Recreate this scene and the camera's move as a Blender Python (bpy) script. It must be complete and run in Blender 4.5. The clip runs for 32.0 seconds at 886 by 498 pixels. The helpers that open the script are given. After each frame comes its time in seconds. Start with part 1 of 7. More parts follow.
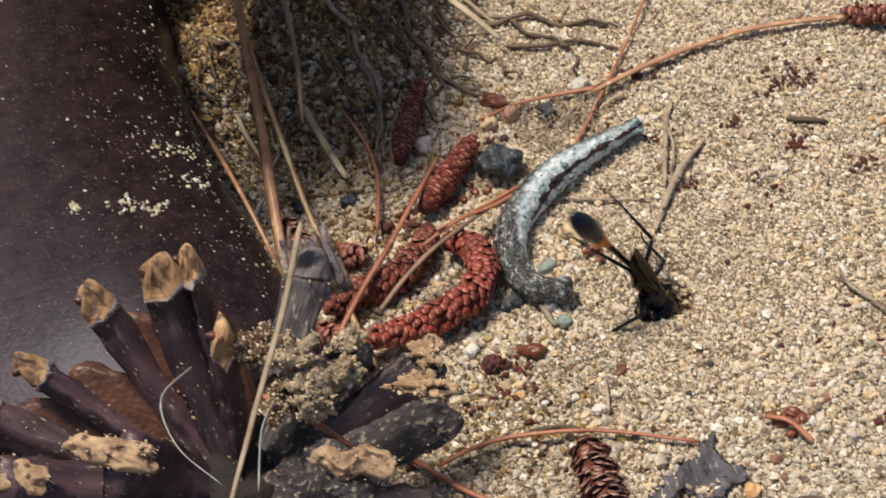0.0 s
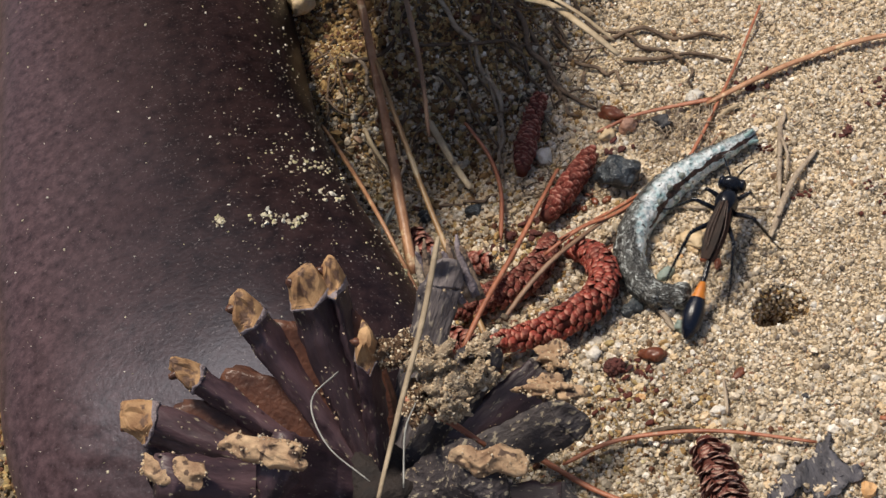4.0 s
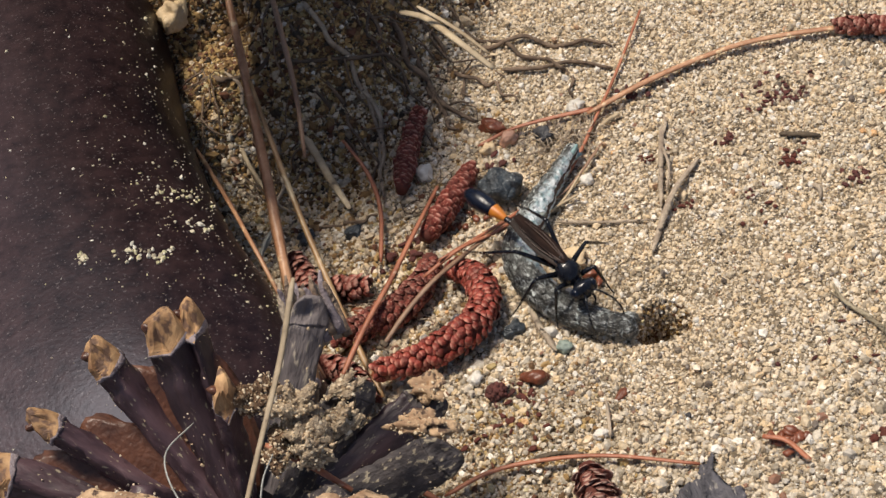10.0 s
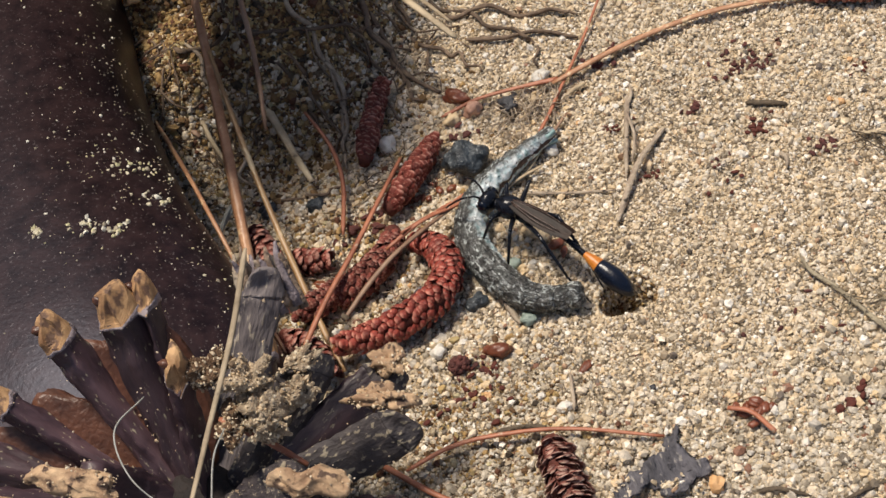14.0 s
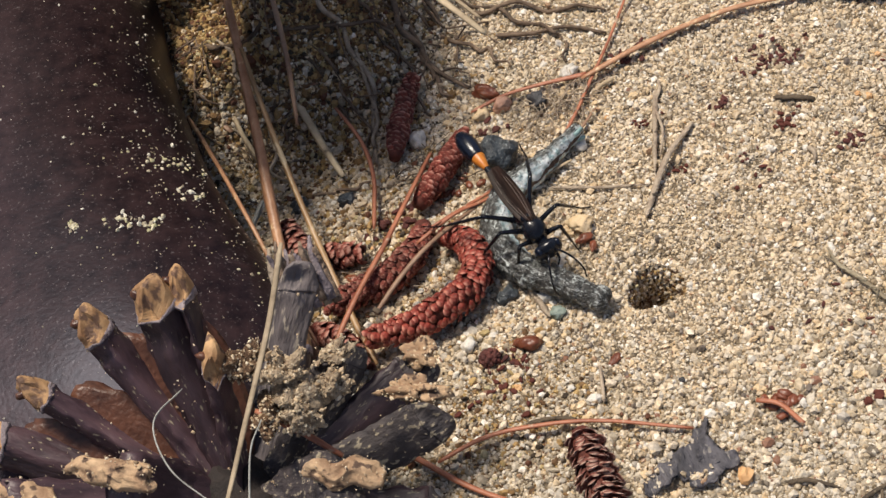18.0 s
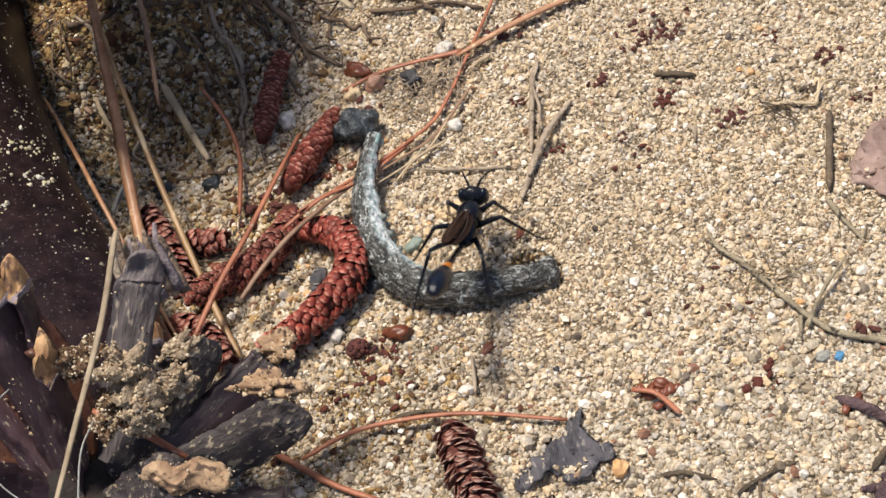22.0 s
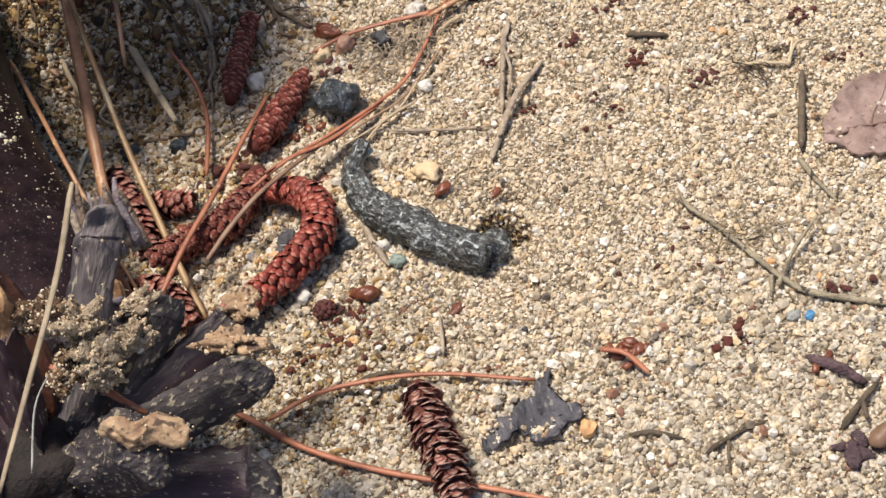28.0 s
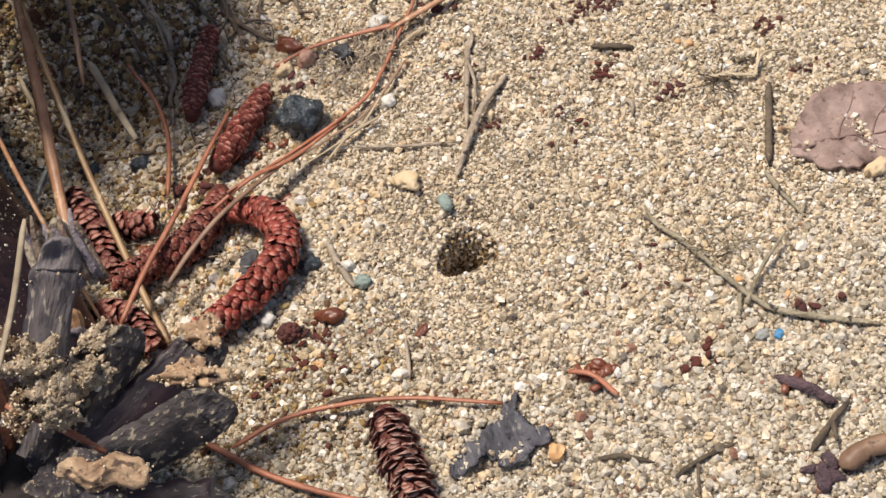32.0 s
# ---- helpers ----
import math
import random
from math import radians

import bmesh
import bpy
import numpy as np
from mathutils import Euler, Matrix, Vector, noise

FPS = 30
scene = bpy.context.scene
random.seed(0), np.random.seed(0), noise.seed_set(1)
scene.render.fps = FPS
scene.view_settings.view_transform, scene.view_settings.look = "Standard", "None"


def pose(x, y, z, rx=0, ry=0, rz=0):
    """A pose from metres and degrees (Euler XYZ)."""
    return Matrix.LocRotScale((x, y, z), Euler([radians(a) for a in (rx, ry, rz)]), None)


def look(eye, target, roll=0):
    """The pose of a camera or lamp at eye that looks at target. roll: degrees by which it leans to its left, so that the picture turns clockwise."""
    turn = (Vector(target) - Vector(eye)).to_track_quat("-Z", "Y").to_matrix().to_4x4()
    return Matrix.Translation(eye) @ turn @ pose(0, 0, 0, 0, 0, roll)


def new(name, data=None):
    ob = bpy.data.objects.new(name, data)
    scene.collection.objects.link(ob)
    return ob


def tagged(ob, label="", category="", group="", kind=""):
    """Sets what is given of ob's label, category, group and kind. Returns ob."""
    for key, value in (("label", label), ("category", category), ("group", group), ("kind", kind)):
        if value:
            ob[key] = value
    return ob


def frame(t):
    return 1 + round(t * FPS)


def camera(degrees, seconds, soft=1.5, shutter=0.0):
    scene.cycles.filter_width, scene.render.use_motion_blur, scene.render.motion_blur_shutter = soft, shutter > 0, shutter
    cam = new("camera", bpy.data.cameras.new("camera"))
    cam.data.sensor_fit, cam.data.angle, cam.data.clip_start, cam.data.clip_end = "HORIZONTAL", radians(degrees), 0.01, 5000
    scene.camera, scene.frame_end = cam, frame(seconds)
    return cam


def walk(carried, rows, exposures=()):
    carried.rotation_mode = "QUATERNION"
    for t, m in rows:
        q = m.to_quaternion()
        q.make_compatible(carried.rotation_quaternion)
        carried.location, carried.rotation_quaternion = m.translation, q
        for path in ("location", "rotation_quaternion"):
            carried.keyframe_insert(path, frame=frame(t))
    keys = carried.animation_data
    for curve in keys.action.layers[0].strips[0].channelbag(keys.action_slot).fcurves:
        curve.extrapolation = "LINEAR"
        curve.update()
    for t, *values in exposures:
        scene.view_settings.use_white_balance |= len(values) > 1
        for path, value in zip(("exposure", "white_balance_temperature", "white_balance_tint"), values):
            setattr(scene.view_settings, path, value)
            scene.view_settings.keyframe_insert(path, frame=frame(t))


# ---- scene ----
cam = camera(33.0, 32.0, soft=1.5, shutter=0.4)
PATH = [
    (0, (-0.01371, -0.12375, 0.14899), (-0.01399, 0.00348, 0.00787), -17.61),
    (0.5, (-0.01413, -0.12526, 0.15433), (-0.01765, 0.00413, 0.01524), -18.77),
    (1, (-0.01470, -0.12584, 0.15509), (-0.02033, 0.00414, 0.01662), -19.57),
    (1.5, (-0.01474, -0.12645, 0.15698), (-0.02170, 0.00380, 0.01882), -20.03),
    (2, (-0.01507, -0.12684, 0.15633), (-0.02301, 0.00312, 0.01796), -20.34),
    (2.5, (-0.01527, -0.12739, 0.15683), (-0.02425, 0.00248, 0.01843), -20.70),
    (4.5, (-0.01603, -0.12859, 0.15825), (-0.02906, 0.00101, 0.01992), -22.08),
    (5, (-0.01569, -0.12826, 0.15966), (-0.02822, 0.00140, 0.02135), -22.14),
    (5.5, (-0.01213, -0.12568, 0.15402), (-0.01869, 0.00212, 0.01357), -20.45),
    (6, (-0.00770, -0.12107, 0.14740), (-0.00698, 0.00441, 0.00474), -18.42),
    (6.5, (-0.00723, -0.12130, 0.14865), (-0.00604, 0.00367, 0.00554), -18.54),
    (7, (-0.00718, -0.12198, 0.14997), (-0.00840, 0.00312, 0.00698), -19.46),
    (7.5, (-0.00783, -0.12274, 0.15130), (-0.01060, 0.00300, 0.00889), -20.19),
    (8, (-0.00694, -0.12229, 0.15259), (-0.01106, 0.00374, 0.01046), -20.82),
    (8.5, (-0.00741, -0.12244, 0.15289), (-0.01187, 0.00368, 0.01086), -21.01),
    (9, (-0.00666, -0.12220, 0.15439), (-0.01178, 0.00431, 0.01272), -21.48),
    (9.5, (-0.00666, -0.12210, 0.15371), (-0.01218, 0.00404, 0.01173), -21.73),
    (10, (-0.00665, -0.12247, 0.15531), (-0.01260, 0.00372, 0.01338), -21.99),
    (10.5, (-0.00665, -0.12238, 0.15540), (-0.01317, 0.00370, 0.01341), -22.20),
    (11, (-0.00630, -0.12275, 0.15672), (-0.01320, 0.00363, 0.01501), -22.51),
    (11.5, (-0.00509, -0.12171, 0.15619), (-0.01132, 0.00416, 0.01400), -22.42),
    (12, (-0.00526, -0.12215, 0.15364), (-0.01024, 0.00287, 0.01066), -21.92),
    (12.5, (-0.00606, -0.12260, 0.15289), (-0.01148, 0.00248, 0.00997), -21.98),
    (13, (-0.00494, -0.12190, 0.15350), (-0.01004, 0.00332, 0.01069), -22.08),
    (13.5, (-0.00450, -0.12184, 0.15276), (-0.00911, 0.00269, 0.00933), -21.93),
    (14, (-0.00469, -0.12193, 0.15174), (-0.00936, 0.00195, 0.00775), -21.92),
    (14.5, (-0.00499, -0.12208, 0.15148), (-0.00985, 0.00144, 0.00719), -21.96),
    (16.5, (-0.00541, -0.12255, 0.15206), (-0.01142, 0.00078, 0.00766), -22.41),
    (17, (-0.00514, -0.12250, 0.15330), (-0.01174, 0.00136, 0.00937), -22.66),
    (17.5, (-0.00540, -0.12327, 0.15317), (-0.01272, 0.00095, 0.00959), -22.88),
    (18, (-0.00548, -0.12302, 0.15362), (-0.01320, 0.00098, 0.00986), -23.05),
    (18.5, (-0.00517, -0.12314, 0.15214), (-0.01259, 0.00017, 0.00779), -22.91),
    (19, (-0.00520, -0.12321, 0.15087), (-0.01205, -0.00064, 0.00585), -22.63),
    (19.5, (-0.00397, -0.12198, 0.15035), (-0.00870, 0.00008, 0.00482), -21.99),
    (20, (-0.00014, -0.11897, 0.14649), (-0.00016, 0.00170, -0.00026), -20.59),
    (20.5, (0.00051, -0.11838, 0.14444), (0.00358, 0.00143, -0.00299), -19.57),
    (21, (0.00049, -0.11866, 0.14505), (0.00266, 0.00093, -0.00258), -19.98),
    (21.5, (0.00094, -0.11862, 0.14598), (0.00214, 0.00120, -0.00147), -20.48),
    (22, (0.00061, -0.11882, 0.14544), (0.00152, 0.00104, -0.00198), -20.56),
    (22.5, (0.00018, -0.11961, 0.14634), (0.00039, 0.00048, -0.00089), -20.81),
    (23, (0.00017, -0.11966, 0.14636), (0.00000, 0.00061, -0.00072), -21.00),
    (23.5, (0.00076, -0.11980, 0.14741), (-0.00046, 0.00057, 0.00041), -21.46),
    (24, (0.00013, -0.12055, 0.14665), (-0.00013, -0.00041, -0.00054), -21.10),
    (24.5, (0.00262, -0.11796, 0.14251), (0.00520, 0.00032, -0.00616), -19.98),
    (25, (0.00146, -0.11934, 0.14256), (0.00460, -0.00125, -0.00625), -19.72),
    (25.5, (0.00148, -0.11942, 0.14343), (0.00347, -0.00127, -0.00535), -20.05),
    (26, (0.00116, -0.12000, 0.14311), (0.00289, -0.00183, -0.00566), -20.10),
    (26.5, (0.00081, -0.12046, 0.14205), (0.00304, -0.00229, -0.00671), -19.91),
    (28.5, (0.00170, -0.12023, 0.14157), (0.00352, -0.00227, -0.00737), -20.19),
    (29, (0.00119, -0.12041, 0.14210), (0.00361, -0.00202, -0.00649), -19.97),
    (29.5, (0.00212, -0.11994, 0.14187), (0.00454, -0.00129, -0.00650), -20.11),
    (30, (0.00246, -0.11944, 0.14153), (0.00546, -0.00055, -0.00664), -20.13),
    (30.5, (0.00407, -0.11821, 0.14220), (0.00718, 0.00113, -0.00561), -20.38),
    (31, (0.00413, -0.11766, 0.14301), (0.00809, 0.00097, -0.00535), -20.20),
    (31.5, (0.00356, -0.11727, 0.14149), (0.00768, 0.00051, -0.00753), -20.10),
    (32, (0.00436, -0.11595, 0.14208), (0.00830, -0.00052, -0.00879), -20.16),
]
walk(cam, [(t, look(eye, target, roll)) for t, eye, target, roll in PATH],
     exposures=[(0, -0.06, 6900, 11.5), (5, -0.14, 6900, 11.5), (6.5, -0.02, 6900, 11.5), (13, -0.01, 6900, 11.5), (19, 0.05, 6850, 11.5), (24.5, 0.2, 6650, 11.5), (31, 0.17, 6650, 11.5), (32, 0.10, 6650, 11.5)])

# ---- daylight: a soft hazy sun from beyond the bank ----
world = bpy.data.worlds.new("sky")
world.use_nodes = True
scene.world = world
sky = world.node_tree.nodes.new("ShaderNodeTexSky")
sky.sky_type, sky.sun_disc = "NISHITA", False
SUN_HEIGHT, SUN_TURN = radians(70), radians(-28)
sky.sun_elevation, sky.sun_rotation = SUN_HEIGHT, SUN_TURN
sky.air_density, sky.dust_density = 0.75, 2.0
background = world.node_tree.nodes["Background"]
background.inputs["Strength"].default_value = 0.11
world.node_tree.links.new(sky.outputs[0], background.inputs["Color"])
sun = new("sun", bpy.data.lights.new("sun", "SUN"))
sun.data.energy, sun.data.angle, sun.data.color = 4.2, radians(13), (1.0, 0.94, 0.84)
sun_way = Vector((math.sin(SUN_TURN) * math.cos(SUN_HEIGHT), math.cos(SUN_TURN) * math.cos(SUN_HEIGHT), math.sin(SUN_HEIGHT)))
sun.matrix_basis = look(sun_way * 2, (0, 0, 0))

# ---- materials; texture sizes are features per metre ----


def surface(name, dark, light, size, fleck=None, fleck_size=0, fleck_at=0.62, rough=0.7, bump=0.3, metal=0.0, coat=0.0,
            each=0.0, stretch=(1, 1, 1), sheen=0.5, rim=None, tint=(1, 1, 1)):
    """A material with two scales of colour noise, optional flecks, relief, and a shift of value from piece to piece."""
    m = bpy.data.materials.new(name)
    m.use_nodes = True
    n, l = m.node_tree.nodes, m.node_tree.links
    b = n["Principled BSDF"]
    b.inputs["Roughness"].default_value, b.inputs["Metallic"].default_value = rough, metal
    b.inputs["Coat Weight"].default_value, b.inputs["Coat Roughness"].default_value = coat, 0.25
    b.inputs["Specular IOR Level"].default_value, b.inputs["Specular Tint"].default_value = sheen, (*tint, 1)
    c = n.new("ShaderNodeTexCoord")
    k = n.new("ShaderNodeMapping")
    k.inputs["Scale"].default_value = stretch
    l.new(c.outputs["Object"], k.inputs[0])
    a = n.new("ShaderNodeTexNoise")
    a.inputs["Scale"].default_value, a.inputs["Detail"].default_value, a.inputs["Roughness"].default_value = size, 5, 0.65
    l.new(k.outputs[0], a.inputs["Vector"])
    r = n.new("ShaderNodeValToRGB")
    r.color_ramp.elements[0].position, r.color_ramp.elements[1].position = 0.32, 0.68
    r.color_ramp.elements[0].color, r.color_ramp.elements[1].color = (*dark, 1), (*light, 1)
    l.new(a.outputs["Fac"], r.inputs[0])
    out = r.outputs[0]
    if fleck:
        f = n.new("ShaderNodeTexNoise")
        f.inputs["Scale"].default_value, f.inputs["Detail"].default_value = fleck_size, 3
        l.new(k.outputs[0], f.inputs["Vector"])
        fr = n.new("ShaderNodeValToRGB")
        fr.color_ramp.elements[0].position, fr.color_ramp.elements[1].position = fleck_at, fleck_at + 0.06
        l.new(f.outputs["Fac"], fr.inputs[0])
        x = n.new("ShaderNodeMix")
        x.data_type = "RGBA"
        l.new(fr.outputs[0], x.inputs["Factor"])
        l.new(out, x.inputs["A"])
        x.inputs["B"].default_value = (*fleck, 1)
        out = x.outputs["Result"]
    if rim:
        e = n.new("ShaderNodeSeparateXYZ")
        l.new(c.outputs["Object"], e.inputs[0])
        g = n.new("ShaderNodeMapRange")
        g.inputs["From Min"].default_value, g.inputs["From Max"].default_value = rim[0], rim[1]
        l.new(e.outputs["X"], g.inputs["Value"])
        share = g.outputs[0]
        # a fourth value breaks up the sheen painted on the pod's flank
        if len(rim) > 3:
            sheen_noise = n.new("ShaderNodeTexNoise")
            sheen_noise.inputs["Scale"].default_value, sheen_noise.inputs["Detail"].default_value, sheen_noise.inputs["Roughness"].default_value = rim[3], 7, 0.7
            l.new(c.outputs["Object"], sheen_noise.inputs["Vector"])
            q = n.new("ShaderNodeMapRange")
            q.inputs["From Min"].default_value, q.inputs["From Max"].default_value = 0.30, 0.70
            l.new(sheen_noise.outputs["Fac"], q.inputs["Value"])
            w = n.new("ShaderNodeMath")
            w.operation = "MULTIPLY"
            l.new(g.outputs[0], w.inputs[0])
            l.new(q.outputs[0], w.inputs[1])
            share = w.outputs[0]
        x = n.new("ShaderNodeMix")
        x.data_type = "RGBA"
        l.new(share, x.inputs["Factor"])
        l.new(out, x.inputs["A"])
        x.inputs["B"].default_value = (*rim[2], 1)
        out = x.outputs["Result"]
    if each:
        o = n.new("ShaderNodeObjectInfo")
        g = n.new("ShaderNodeMapRange")
        g.inputs["To Min"].default_value, g.inputs["To Max"].default_value = 1 - each, 1 + each
        l.new(o.outputs["Random"], g.inputs["Value"])
        h = n.new("ShaderNodeHueSaturation")
        l.new(g.outputs[0], h.inputs["Value"])
        l.new(out, h.inputs["Color"])
        out = h.outputs[0]
    l.new(out, b.inputs["Base Color"])
    if bump:
        d = n.new("ShaderNodeTexNoise")
        d.inputs["Scale"].default_value, d.inputs["Detail"].default_value = size * 4, 4
        l.new(k.outputs[0], d.inputs["Vector"])
        u = n.new("ShaderNodeBump")
        u.inputs["Strength"].default_value, u.inputs["Distance"].default_value = bump, 0.0004
        l.new(d.outputs["Fac"], u.inputs["Height"])
        l.new(u.outputs[0], b.inputs["Normal"])
    return m


def mineral(name, stops, rough=0.5, island=True):
    """Grains: each island, or each object, draws one colour from the stops, with a fine mottling."""
    m = bpy.data.materials.new(name)
    m.use_nodes = True
    n, l = m.node_tree.nodes, m.node_tree.links
    b = n["Principled BSDF"]
    b.inputs["Roughness"].default_value = rough
    g = n.new("ShaderNodeNewGeometry") if island else n.new("ShaderNodeObjectInfo")
    r = n.new("ShaderNodeValToRGB")
    r.color_ramp.interpolation = "CONSTANT"
    while len(r.color_ramp.elements) < len(stops):
        r.color_ramp.elements.new(0.5)
    for e, (p, colour) in zip(r.color_ramp.elements, stops):
        e.position, e.color = p, (*colour, 1)
    l.new(g.outputs["Random Per Island" if island else "Random"], r.inputs[0])
    c = n.new("ShaderNodeTexCoord")
    a = n.new("ShaderNodeTexNoise")
    a.inputs["Scale"].default_value, a.inputs["Detail"].default_value = 2600, 3
    l.new(c.outputs["Object"], a.inputs["Vector"])
    v = n.new("ShaderNodeMapRange")
    v.inputs["From Min"].default_value, v.inputs["From Max"].default_value = 0.25, 0.75
    v.inputs["To Min"].default_value, v.inputs["To Max"].default_value = 0.64, 1.20
    l.new(a.outputs["Fac"], v.inputs["Value"])
    h = n.new("ShaderNodeHueSaturation")
    l.new(v.outputs[0], h.inputs["Value"])
    l.new(r.outputs[0], h.inputs["Color"])
    l.new(h.outputs[0], b.inputs["Base Color"])
    return m


SAND_STOPS = [(0.0, (0.66, 0.53, 0.355)), (0.16, (0.73, 0.605, 0.44)), (0.32, (0.55, 0.43, 0.285)), (0.44, (0.72, 0.61, 0.46)),
              (0.57, (0.48, 0.395, 0.28)), (0.66, (0.64, 0.49, 0.31)), (0.715, (0.86, 0.80, 0.70)), (0.795, (0.35, 0.275, 0.185)),
              (0.855, (0.60, 0.525, 0.42)), (0.93, (0.42, 0.265, 0.16)), (0.945, (0.15, 0.12, 0.095)), (0.972, (0.66, 0.49, 0.30))]
GRIT_STOPS = [(0.0, (0.46, 0.39, 0.29)), (0.2, (0.56, 0.485, 0.375)), (0.38, (0.34, 0.285, 0.205)), (0.52, (0.61, 0.54, 0.43)),
              (0.66, (0.40, 0.32, 0.215)), (0.78, (0.70, 0.64, 0.54)), (0.84, (0.18, 0.145, 0.105)), (0.91, (0.48, 0.43, 0.36)), (0.975, (0.26, 0.13, 0.08))]
SOIL_STOPS = [(0.0, (0.22, 0.125, 0.048)), (0.2, (0.38, 0.24, 0.095)), (0.4, (0.12, 0.062, 0.024)), (0.55, (0.44, 0.30, 0.125)),
              (0.7, (0.05, 0.035, 0.021)), (0.82, (0.40, 0.30, 0.136)), (0.88, (0.12, 0.045, 0.021)), (0.965, (0.52, 0.44, 0.255))]
sand_grain = mineral("sand_grain", SAND_STOPS, 0.42)
grey_grit = mineral("grey_grit", GRIT_STOPS, 0.5)
soil_grain = mineral("soil_grain", SOIL_STOPS, 0.8)
# darker than the grains, so shade in the pits between them is painted in
sand_bed = surface("sand_bed", (0.07, 0.05, 0.03), (0.27, 0.21, 0.135), 900, (0.10, 0.08, 0.06), 1400, 0.64, 0.85, 1.0)
hole_wall = surface("damp_sand", (0.14, 0.105, 0.065), (0.36, 0.28, 0.17), 900, (0.03, 0.025, 0.02), 700, 0.60, 0.9, 1.0)
# sky sheen painted in: lighter mottling towards -x, and a bluish specular tint
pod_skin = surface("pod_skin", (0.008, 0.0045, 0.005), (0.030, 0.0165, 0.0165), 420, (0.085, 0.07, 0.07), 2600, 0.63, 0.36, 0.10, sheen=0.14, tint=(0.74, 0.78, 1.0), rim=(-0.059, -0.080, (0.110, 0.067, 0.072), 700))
cone_dark = surface("cone_dark", (0.016, 0.008, 0.013), (0.095, 0.054, 0.062), 300, (0.30, 0.26, 0.18), 2200, 0.64, 0.48, 0.5, each=0.3, stretch=(0.35, 1, 1))
cone_tip = surface("cone_tip", (0.20, 0.095, 0.04), (0.55, 0.345, 0.17), 260, (0.12, 0.065, 0.04), 500, 0.56, 0.75, 0.35, each=0.2)
cone_lip = surface("cone_lip", (0.22, 0.125, 0.07), (0.58, 0.40, 0.24), 380, (0.10, 0.06, 0.04), 700, 0.57, 0.8, 0.6)
cone_dull = surface("cone_dull", (0.10, 0.062, 0.045), (0.33, 0.24, 0.165), 650, (0.05, 0.035, 0.03), 1000, 0.60, 0.8, 0.9, each=0.25)
cone_band = surface("cone_band", (0.14, 0.11, 0.12), (0.32, 0.27, 0.28), 900, (0.06, 0.04, 0.05), 1500, 0.62, 0.7, 0.6)
cone_dusty = surface("cone_dusty", (0.014, 0.011, 0.016), (0.085, 0.069, 0.066), 420, (0.33, 0.28, 0.20), 1700, 0.585, 0.7, 0.9, each=0.25, stretch=(0.6, 1, 1))
cone_grey = surface("cone_grey", (0.030, 0.025, 0.034), (0.20, 0.17, 0.165), 380, (0.36, 0.31, 0.25), 1500, 0.60, 0.75, 0.9, stretch=(0.18, 1, 1))
clod_sand = surface("clod_sand", (0.30, 0.21, 0.135), (0.64, 0.51, 0.35), 1500, (0.10, 0.07, 0.045), 1100, 0.60, 0.9, 1.2)
clod_brown = surface("clod_brown", (0.07, 0.035, 0.018), (0.24, 0.14, 0.075), 1300, (0.42, 0.30, 0.17), 1500, 0.62, 0.9, 1.2)
# near-black: the shade deep between the scales is put into the core's colour
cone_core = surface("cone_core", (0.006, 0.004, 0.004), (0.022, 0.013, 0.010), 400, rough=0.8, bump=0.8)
catkin_red = surface("catkin_red", (0.105, 0.012, 0.008), (0.27, 0.043, 0.026), 1100, (0.50, 0.22, 0.15), 2400, 0.68, 0.55, 0.5, each=0.34, sheen=0.4, rim=(0.00108, 0.00132, (0.52, 0.215, 0.155)))
catkin_deep = surface("catkin_deep", (0.085, 0.012, 0.008), (0.23, 0.040, 0.024), 1100, (0.42, 0.22, 0.15), 2400, 0.66, 0.65, 0.7, each=0.3, sheen=0.35, rim=(0.00112, 0.00136, (0.50, 0.24, 0.18)))
catkin_shag = surface("catkin_shag", (0.11, 0.032, 0.025), (0.27, 0.095, 0.070), 1100, (0.46, 0.30, 0.23), 2000, 0.60, 0.85, 0.9, each=0.3, rim=(0.00110, 0.00140, (0.50, 0.32, 0.25)))
catkin_old = surface("catkin_old", (0.085, 0.015, 0.010), (0.22, 0.047, 0.030), 1100, (0.36, 0.22, 0.15), 2400, 0.64, 0.8, 0.9, each=0.32, rim=(0.00108, 0.00134, (0.43, 0.21, 0.16)))
catkin_core = surface("catkin_core", (0.06, 0.013, 0.008), (0.14, 0.032, 0.018), 900, rough=0.85)
needle_orange = surface("needle_orange", (0.29, 0.13, 0.065), (0.54, 0.30, 0.17), 300, (0.62, 0.44, 0.26), 600, 0.62, 0.42, 0.25, each=0.12, sheen=0.4)
needle_red = surface("needle_red", (0.25, 0.078, 0.038), (0.47, 0.18, 0.095), 260, (0.45, 0.30, 0.20), 700, 0.64, 0.5, 0.25, each=0.15)
needle_brown = surface("needle_brown", (0.16, 0.085, 0.05), (0.34, 0.21, 0.13), 260, (0.05, 0.03, 0.02), 500, 0.68, 0.55, 0.3, each=0.15)
needle_tan = surface("needle_tan", (0.24, 0.125, 0.05), (0.46, 0.30, 0.15), 300, (0.58, 0.44, 0.26), 600, 0.62, 0.45, 0.25, each=0.1, stretch=(1, 0.3, 1))
straw_dry = surface("straw_dry", (0.21, 0.155, 0.095), (0.44, 0.35, 0.235), 300, (0.13, 0.09, 0.06), 700, 0.64, 0.7, 0.4)
straw_pale = surface("straw_pale", (0.34, 0.25, 0.15), (0.62, 0.50, 0.33), 260, (0.22, 0.16, 0.1), 700, 0.66, 0.6, 0.3, each=0.12)
